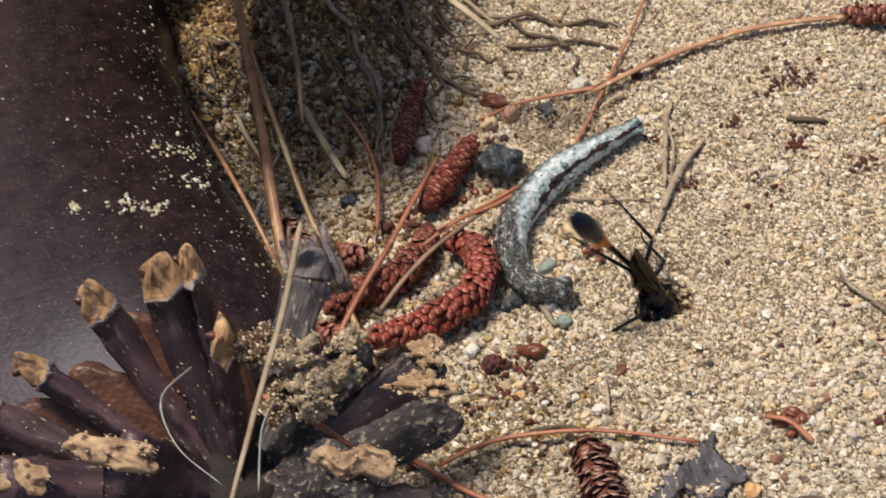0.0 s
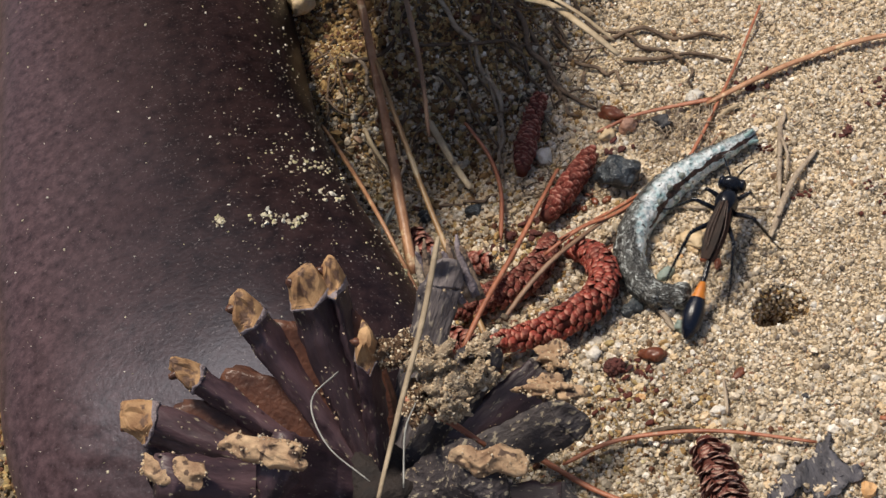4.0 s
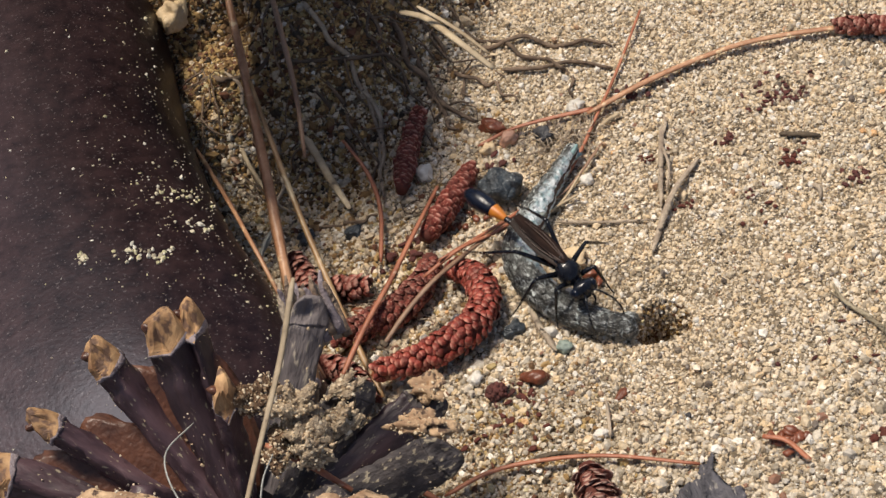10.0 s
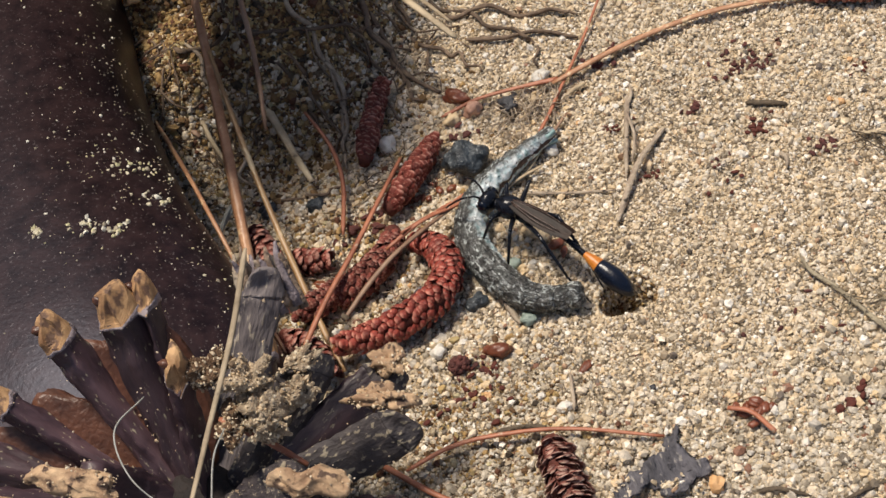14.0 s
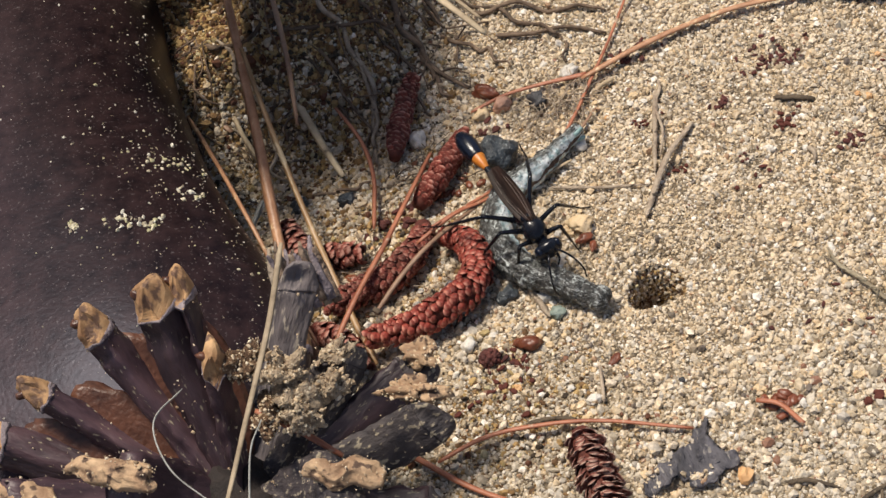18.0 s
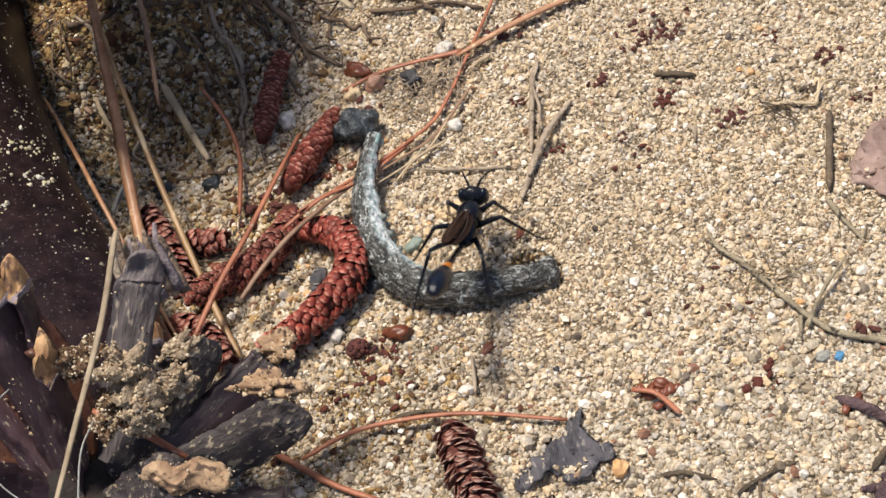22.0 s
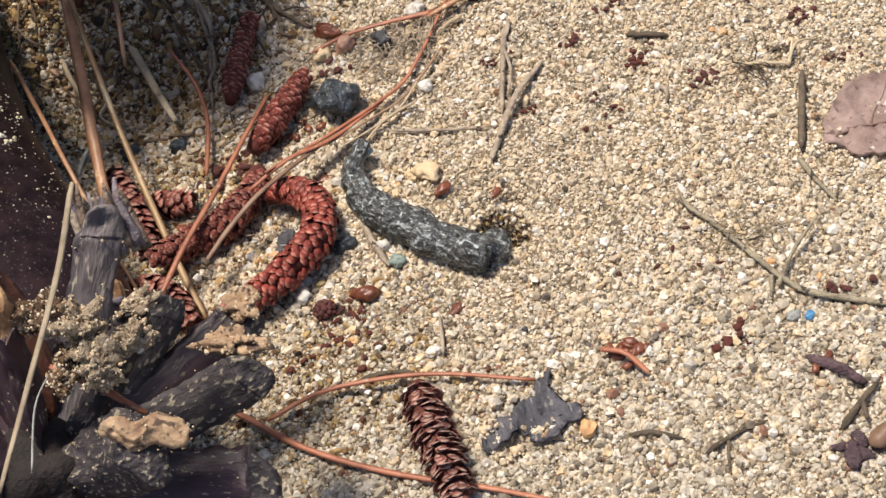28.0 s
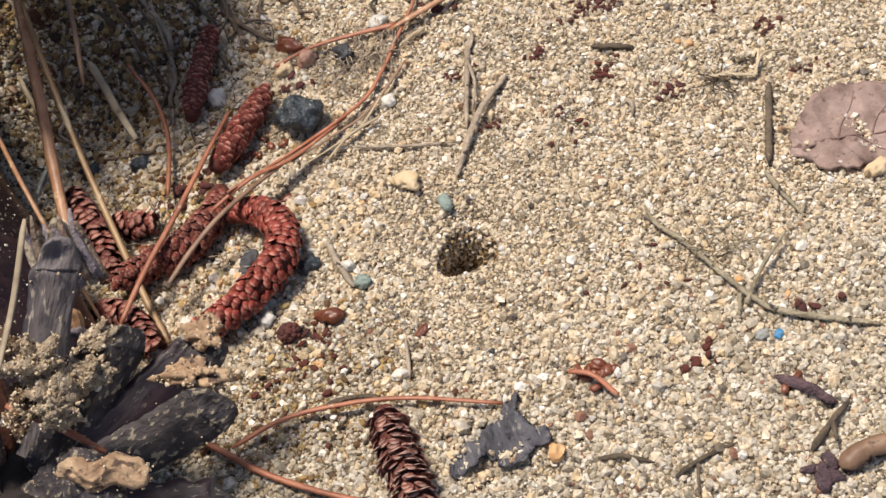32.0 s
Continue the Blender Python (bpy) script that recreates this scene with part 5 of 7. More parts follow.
patches = [(0.5, 3.0, 5.0, 4.5, 15), (-10, -9.5, 8, 4, 16), (8, 26, 12, 7, 24), (-4, -18, 9, 6, 16), (20, -36, 12, 8, 18), (-22, 22, 9, 9, 18), (45, 8, 16, 10, 14), (42, -24, 12, 12, 12), (-8, 30, 8, 6, 10), (-18, 2.2, 4, 2.5, 16), (-3, 2, 4, 5, 14)]
for cx, cy, wx, wy, count in patches:
    for _ in range(count):
        x, y, m = cx + rng.uniform(-wx, wx), cy + rng.uniform(-wy, wy), rng.choice(kinds)
        if math.hypot(x - HOLE.x, y - HOLE.y) < 6:
            continue
        s = rng.uniform(0.3, 0.55)
        stone(x, y, s * rng.uniform(0.9, 1.3), s, s * rng.uniform(0.6, 0.9), m, words[m] + " on the sand", rng.uniform(0, 180), 0.3, rng.randrange(99), 0.6, boxy=0.4, level=2)


def leaf_scrap(name, outline, thick, material, label, wave, seed):
    """A flat torn scrap: an outline filled, thickened and waved, lying on the sand."""
    bm = bmesh.new()
    ring = curve([Vector((x, y, 0)) for x, y in outline + outline[:1]], 5)[:-1]
    bm.faces.new([bm.verts.new((p.x + 0.6 * noise.noise(p * 1.1) + 0.55 * noise.noise(p * 3.1), p.y + 0.6 * noise.noise(p * 1.3 + Vector((5, 0, 0))) + 0.55 * noise.noise(p * 2.9), 0)) for p in ring])
    bmesh.ops.triangulate(bm, faces=bm.faces[:])
    bmesh.ops.subdivide_edges(bm, edges=bm.edges[:], cuts=3, use_grid_fill=True)
    cx, cy = sum(p.x for p in ring) / len(ring), sum(p.y for p in ring) / len(ring)
    ext = bmesh.ops.extrude_face_region(bm, geom=bm.faces[:])
    top = {v for v in ext["geom"] if isinstance(v, bmesh.types.BMVert)}
    for v in bm.verts:
        g = ground_height(v.co.x, v.co.y)
        v.co.z = g + 0.45 + wave * (0.6 + noise.noise(Vector((v.co.x * 0.45 + seed, v.co.y * 0.45, 0))) + 0.5 * noise.noise(Vector((v.co.x * 1.5 + seed, v.co.y * 1.5, 0)))) - (0.5 if name == "dry_leaf" else 0.55) + (thick if v in top else 0)
    bmesh.ops.recalc_face_normals(bm, faces=bm.faces[:])
    bm.verts.index_update()
    verts = [(v.co.x - cx, v.co.y - cy, v.co.z) for v in bm.verts]
    faces = [tuple(v.index for v in f.verts) for f in bm.faces]
    bm.free()
    return thing(name, mesh(name, verts, faces, material), at(cx, cy, 0), label, "leaf", "leaves on the sand")


leaf_scrap("leaf_scrap", [(9.4, -30.4), (8.0, -30.4), (6.4, -32.4), (3.6, -33.2), (0.6, -34.6), (-0.6, -36.6), (0.8, -37.4), (2.2, -36.4), (4.2, -36.2), (5.0, -38.2), (7.4, -38.4), (8.6, -37.2), (10.9, -37.4), (10.2, -35.4), (8.2, -36.2), (6.8, -35.0), (7.2, -33.2), (8.8, -32.0)], 0.4, leaf_slate,
           "torn slate-grey crumpled leaf scrap half buried in the sand", 1.2, 3)
dry_leaf = leaf_scrap("dry_leaf", [(49.6, -14.0), (52.0, -10.4), (55.6, -7.4), (59.0, -7.0), (63.5, -8.8), (67.5, -13.3), (67.0, -19.3), (61.0, -20.8), (57.2, -19.4), (53.6, -18.6)], 0.45, leaf_pink,
                      "pinkish-brown dry flat leaf half sunk in the sand", 1.0, 8)



leaf_vein = surface("leaf_vein", (0.12, 0.07, 0.055), (0.26, 0.17, 0.14), 500, rough=0.8, bump=0.4)
middle = dry_leaf.matrix_basis.translation
for name, a, b in (("midrib", (51.5, -14.2), (66.0, -16.6)), ("vein", (55.5, -14.8), (60.5, -8.6)), ("vein", (59.5, -15.4), (64.5, -10.6)), ("vein", (57.5, -15.2), (60.0, -18.8))):
    spots = []
    for k in range(13):
        x, y = a[0] + (b[0] - a[0]) * k / 12, a[1] + (b[1] - a[1]) * k / 12 + 0.35 * math.sin(k * 0.5)
        found, where, _, _ = dry_leaf.ray_cast(Vector((x * MM - middle.x, y * MM - middle.y, 0.03)), Vector((0, 0, -1)))
        if found:
            spots.append(where / MM + Vector((0, 0, 0.04)))
    if len(spots) > 3:
        part(name, mesh(name, *tube(spots, lambda f: 0.20 - 0.12 * f if name == "midrib" else 0.11 - 0.06 * f, 6, 2), leaf_vein), dry_leaf, None, "raised brown leaf " + name)


def bract_thing(x, y, size, material, label, turn, name="bract", tall=0.55, seed=2):
    pieces = [moved(ball(size, size * 0.62, size * tall, 3, 0.25, 2.0, seed), Matrix.Identity(4)), moved(ball(size * 0.6, size * 0.4, size * tall * 0.7, 2, 0.3, 2, seed + 1), Matrix.Translation((-size * 0.75, size * 0.1, -size * 0.08)))]
    return thing(name, mesh(name, *joined(*pieces), material), at(*above(x, y, size * tall * 0.75), 0, 0, turn), label, "bract", "bracts on the sand")


bract_thing(-7.1, -11.0, 1.7, bract_red, "glossy chestnut-brown bract on the sand", -20)
bract_thing(2.3, -17.2, 1.0, bract_red, "small flat maroon bract on the sand", 40, tall=0.3)
bract_thing(-14.4, 1.9, 1.7, leaf_slate, "dull grey bark scrap lying between two catkins", 65, "bark_scrap", 0.35, 6)
brown_scale = bract_thing(4.6, 2.2, 1.1, bract_red, "brown seed scale beside the cream pebble", 10, "seed_scale", 0.5, 4)
small_scale = bract_thing(9.6, 2.6, 0.8, bract_red, "small brown seed scale by the burrow", 70, "seed_scale", 0.5, 5)


def crumbs(x, y, count, spread, size, label, material=crumb_red, seed=1, name="catkin_crumbs", stick=None):
    rng = random.Random(seed)
    ob = thing(name, None, at(*above(x, y)), label, "catkin crumbs", "crumbs on the sand")
    for k in range(count):
        dx, dy = rng.gauss(0, spread), rng.gauss(0, spread * 0.55)
        z = ground_height(x + dx, y + dy) - ground_height(x, y) + size * rng.uniform(0.1, 0.5) + 0.2
        part("crumb", mesh("crumb", *ball(size * rng.uniform(0.6, 1.2), size * rng.uniform(0.35, 0.7), size * rng.uniform(0.3, 0.5), 2, 0.45, 1.9, seed * 7 + k, 0.2), material), ob, at(dx, dy, z, 0, 0, rng.uniform(0, 180)))
    if stick:
        part("needle_scrap", mesh("needle_scrap", *tube([Vector(p) for p in stick], 0.32, 7, 6, 0.7), needle_red), ob, None, "short red needle scrap")
    return ob


crumbs(18.2, -31.4, 15, 0.95, 0.9, "broken red catkin bits under a needle scrap", bract_red, 2, stick=[(-2.6, 1.0, 1.3), (-0.4, -0.8, 1.7), (1.2, -3.9, 1.0)])
cluster = crumbs(-12.4, -11.0, 9, 1.5, 0.5, "round knobbly cluster of dark maroon catkin crumbs", crumb_red, 3)
knob = mesh("knob", *ball(0.46, 0.46, 0.42, 2, 0.15, 2.0, 5), crumb_red)
for k in range(22):
    lean, a = math.acos(1 - k / 21), k * 2.39996
    part("knob", knob, cluster, at(1.15 * math.sin(lean) * math.cos(a), 1.0 * math.sin(lean) * math.sin(a), 0.4 + 0.95 * math.cos(lean), 0, 0, 40 * k))
crumbs(38.4, 21.4, 44, 2.3, 0.5, "scattered dark maroon catkin crumbs", crumb_red, 4)
crumbs(29.2, 16.6, 15, 0.8, 0.5, "small dark red crumbs on open sand", crumb_red, 5)
crumbs(35.3, 9.6, 18, 0.9, 0.5, "dark brown crumbs on open sand", catkin_core, 6)
crumbs(41.2, 2.4, 16, 1.2, 0.5, "reddish crumbs pressed into the sand", crumb_red, 7)
crumbs(56.2, 6.4, 8, 1.0, 0.6, "red-black crumbs near the sand's edge", crumb_red, 8)
crumbs(57.6, -1.8, 9, 1.6, 0.45, "reddish-brown crumbs near the dry leaf", crumb_red, 9)
crumbs(29.2, -34.6, 9, 1.9, 0.7, "dark brown bark crumbs", catkin_core, 10)
crumbs(-1.0, 26.8, 7, 1.3, 0.7, "reddish crumbs beside the blue-black pebble", crumb_red, 11)
crumbs(21.0, 31.2, 12, 1.8, 0.7, "red crumbs under the long needle", crumb_red, 12)
crumbs(37.4, -42.0, 5, 1.0, 0.9, "red scale bits on a bark fragment", bract_red, 13)
crumbs(52.2, 2.4, 12, 1.1, 0.5, "blackish crumbs beside a forked twig", twig_dark, 25)
crumbs(19.6, 8.4, 10, 0.9, 0.4, "dark specks of humus beside grey sticks", catkin_core, 26)
crumbs(18.4, 18.6, 9, 1.0, 0.4, "brown specks of humus between two sticks", catkin_core, 27)
crumbs(28.2, 6.0, 6, 0.9, 0.4, "few brown specks on open sand", crumb_red, 28)
crumbs(50.6, 13.0, 7, 1.6, 0.35, "tiny dark crumbs on open sand", catkin_core, 14)
crumbs(30.0, 2.5, 5, 2.2, 0.5, "tiny dark crumbs scattered on open sand", catkin_core, 15)
crumbs(-12.0, -17.0, 12, 2.6, 0.6, "dark humus crumbs beside the cone", catkin_core, 16)
crumbs(-9.4, -12.6, 16, 2.2, 0.55, "dark humus crumbs round a maroon cluster", catkin_core, 24)
crumbs(-24.0, 8.6, 16, 2.6, 1.0, "loose red-brown bract scraps between the catkins", bract_red, 18)
crumbs(-29.5, 8.0, 14, 1.8, 1.0, "dark red bract scraps by the upright needle", crumb_red, 19)
crumbs(-19.5, 17.0, 12, 2.2, 0.9, "dull maroon scraps at the edge of the hollow", crumb_red, 20)
crumbs(-9.5, 18.5, 10, 1.8, 0.8, "reddish scraps between two catkins", bract_red, 21)
crumbs(35.4, -52.4, 12, 1.1, 1.15, "dark knotty bark bits beside a peeled twig", bark_purple, 22)
crumbs(43.5, -33.0, 7, 1.3, 0.8, "maroon bark flakes on the sand", crumb_red, 23)
crumbs(27.5, -20.5, 6, 3.5, 0.5, "tiny brown crumbs scattered on the sand", crumb_red, 17)

# sand strewn over the leaves, and small scraps
rng = np.random.default_rng(51)
spots = [(x, y) for x, y in zip(rng.uniform(-1, 11, 1500), rng.uniform(-39, -30, 1500)) if noise.noise(Vector((x * 0.5, y * 0.5, 3))) > 0.12]
spots += [(x, y) for x, y in zip(rng.uniform(49, 67, 1800), rng.uniform(-19, -5, 1800)) if noise.noise(Vector((x * 0.3, y * 0.3, 8))) > 0.22]
scatter("strewn_sand", np.array([(x, y, ground_height(x, y) + rng.uniform(0.1, 0.9)) for x, y in spots]), rng.lognormal(-1.5, 0.4, len(spots)), sand_grain, 52, "sand grains strewn over leaf scraps", "sand")
needle([(-38.4, 24.2, 1.6), (-36.8, 26.4, 2.6), (-35.0, 28.8, 2.4)], 0.42, stone_grey, "frayed blue-grey fibre at the foot of the pod", "plant_fibre", "fibre", "dry straws", 0.4, 6)
needle([(-37.6, 25.4, 1.6), (-36.0, 26.8, 2.4), (-34.9, 29.4, 2.0)], 0.25, stone_grey, "thin frayed blue-grey fibre strand", "plant_fibre", "fibre", "dry straws", 0.4, 6)

spots = [(x, y, ground_height(x, y) + 0.2) for x, y in zip(rng.uniform(-125, -82, 9000), rng.uniform(-55, 60, 9000))]
scatter("leaf_litter", np.array(spots), rng.lognormal(-0.9, 0.4, len(spots)), soil_grain, 53, "dark brown crumbly litter beside the pod", "litter")

needle([(-45.0, 60.0, 4.0), (-42.4, 52.8, 2.4), (-38.4, 44.6, 1.6)], 0.62, needle_brown, "flat dull brown blade lying across the hollow", "grass_straw", "straw", "dry straws", flat=0.3)
needle([(13.0, 23.4, 1.0), (6.2, 17.6, 0.9), (0.6, 15.0, 1.6), (-5.4, 12.0, 3.2)], 0.24, needle_brown, "split brown strand of a frayed needle", flat=0.5)
needle([(9.0, 20.0, 0.9), (4.6, 15.6, 0.9), (0.0, 13.4, 1.4), (-4.4, 11.0, 2.8)], 0.20, straw_pale, "pale split strand of a frayed needle", flat=0.5)
needle([(7.1, 15.8, 0.9), (2.6, 14.4, 1.2), (-1.0, 12.1, 1.0)], 0.26, straw_pale, "thin pale straw on the sand", "grass_straw", "straw", "dry straws", flat=0.6)


def fibre_tuft(x, y, count, spread, label, material, seed):
    """A tangle of hair-thin dry fibres close to the ground."""
    rng = random.Random(seed)
    pieces = []
    for _ in range(count):
        p = Vector(above(rng.gauss(x, spread), rng.gauss(y, spread * 0.6), rng.uniform(0.2, 1.0)))
        a, pts = rng.uniform(0, 6.3), []
        for _ in range(5):
            pts.append(p.copy())
            a += rng.uniform(-0.7, 0.7)
            p = Vector(above(p.x + 1.1 * math.cos(a), p.y + 1.1 * math.sin(a), rng.uniform(0.2, 1.6)))
        pieces.append(tube(pts, rng.uniform(0.035, 0.09), 5, 3))
    thing("plant_fibres", mesh("plant_fibres", *joined(*pieces), material), None, label, "fibres", "", "stuff")


fibre_tuft(8.6, 26.6, 70, 2.6, "tangle of fine grey-brown fibres under the crossing needles", twig_grey, 71)
fibre_tuft(-10.5, 23.5, 60, 2.4, "fine brown fibres round the top of a catkin", root_brown, 72)
fibre_tuft(-24.0, 9.0, 50, 3.0, "fine dry fibres between the catkins", twig_grey, 73)
fibre_tuft(36.5, -22.0, 22, 1.6, "frayed fibres beside the greenish twig", twig_olive, 74)
fibre_tuft(47.0, 1.0, 18, 1.4, "short dark fibres round a forked twig", twig_dark, 75)

# broad red-brown papery scales in the hollow's edge
for x, y, size, turn in ((-16.0, 10.4, 1.1, 20), (-26.4, 9.8, 1.3, -40), (-12.2, 25.4, 0.9, 70), (-7.6, 9.0, 0.9, 10), (-27.0, 14.6, 1.2, 120), (-33.0, 9.0, 1.1, 60)):
    bract_thing(x, y, size, bract_red, "curled red-brown bract scrap among the catkins", turn, tall=0.35, seed=int(turn) % 7)

# ---- the caterpillar: rings that move on their own ----
RINGS, REACH = 14, 39.0


def ring_mesh(radius, length, seed, bumps=1.0):
    """One body ring along x, with folds, warts and a flatter belly."""
    verts, faces, n, sides = [], [], 15, 30
    for i in range(n):
        f = i / (n - 1)
        x = (f - 0.5) * length
        r = radius * (0.80 + 0.22 * math.sin(math.pi * f) ** 0.6 - 0.05 * math.exp(-((f - 0.55) / 0.07) ** 2))
        for j in range(sides):
            a = 2 * math.pi * j / sides
            k = 1 + 0.10 * bumps * noise.noise(Vector((x * 1.1 + seed, math.cos(a) * 2.2, math.sin(a) * 2.2)))
            k += 0.07 * bumps * noise.noise(Vector((x * 2.4 + seed, math.cos(a) * 5, math.sin(a) * 5)))
            y, z = math.cos(a) * r * k, math.sin(a) * r * k
            verts.append((x, y, z * (0.86 if z < 0 else 0.97)))
    for i in range(n - 1):
        for j in range(sides):
            a, b = i * sides + j, i * sides + (j + 1) % sides
            faces.append((a, b, b + sides, a + sides))
    faces += [tuple(range(sides))[::-1], tuple(range((n - 1) * sides, n * sides))]
    return verts, faces


def build_caterpillar():
    worm = thing("caterpillar", None, None, "limp grey bark-patterned caterpillar with a whitish blue belly, on the sand", "caterpillar")
    rings = []
    for k in range(RINGS):
        f = k / (RINGS - 1)
        radius = 2.38 * (0.34 + 0.70 * math.sin(math.pi * (0.13 + 0.76 * f)) ** 0.7) * (0.70 + 0.30 * step(0, 0.38, f))
        ring = part("body_ring", mesh("body_ring", *ring_mesh(radius, 4.1, k * 3.7), worm_skin), worm)
        if k == 0:
            for side in (1, -1):
                part("clasper", mesh("clasper", *tube([(-0.4, 0.5 * side, -0.6), (-1.0, 0.6 * side, -0.8), (-1.5, 0.8 * side, -0.9), (-1.8, 0.9 * side, -0.9)], lambda q: 0.42 * (1 - 0.5 * q), 9, 5), worm_clasper), ring, None, "pale turquoise hind clasper")
        if k in (4, 5, 6):
            for side in (1, -1):
                part("proleg", mesh("proleg", *tube([(0, 0.6 * side, -1.4), (0, 0.9 * side, -2.1), (0.1, 1.0 * side, -2.4)], lambda q: 0.55 - 0.25 * q, 8, 4, rough=0.3), worm_leg), ring)
        if k in (11, 12, 13):
            for side in (1, -1):
                part("true_leg", mesh("true_leg", *tube([(0.2, 0.7 * side, -1.3), (0.5, 0.9 * side, -2.2), (0.9, 0.7 * side, -2.7)], lambda q: 0.32 - 0.2 * q, 7, 4), worm_leg), ring)
        if k == RINGS - 1:
            part("head", mesh("head", *moved(joined(moved(ball(1.35, 1.2, 1.45, 3, 0.15, 2, 3), Matrix.Translation((0, 0.62, 0))), moved(ball(1.35, 1.2, 1.45, 3, 0.15, 2, 4), Matrix.Translation((0, -0.62, 0)))), Matrix.Translation((1.5, 0, -0.1))), worm_skin), ring, None, "grey mottled head with pale flecks")
        rings.append(ring)
    return rings


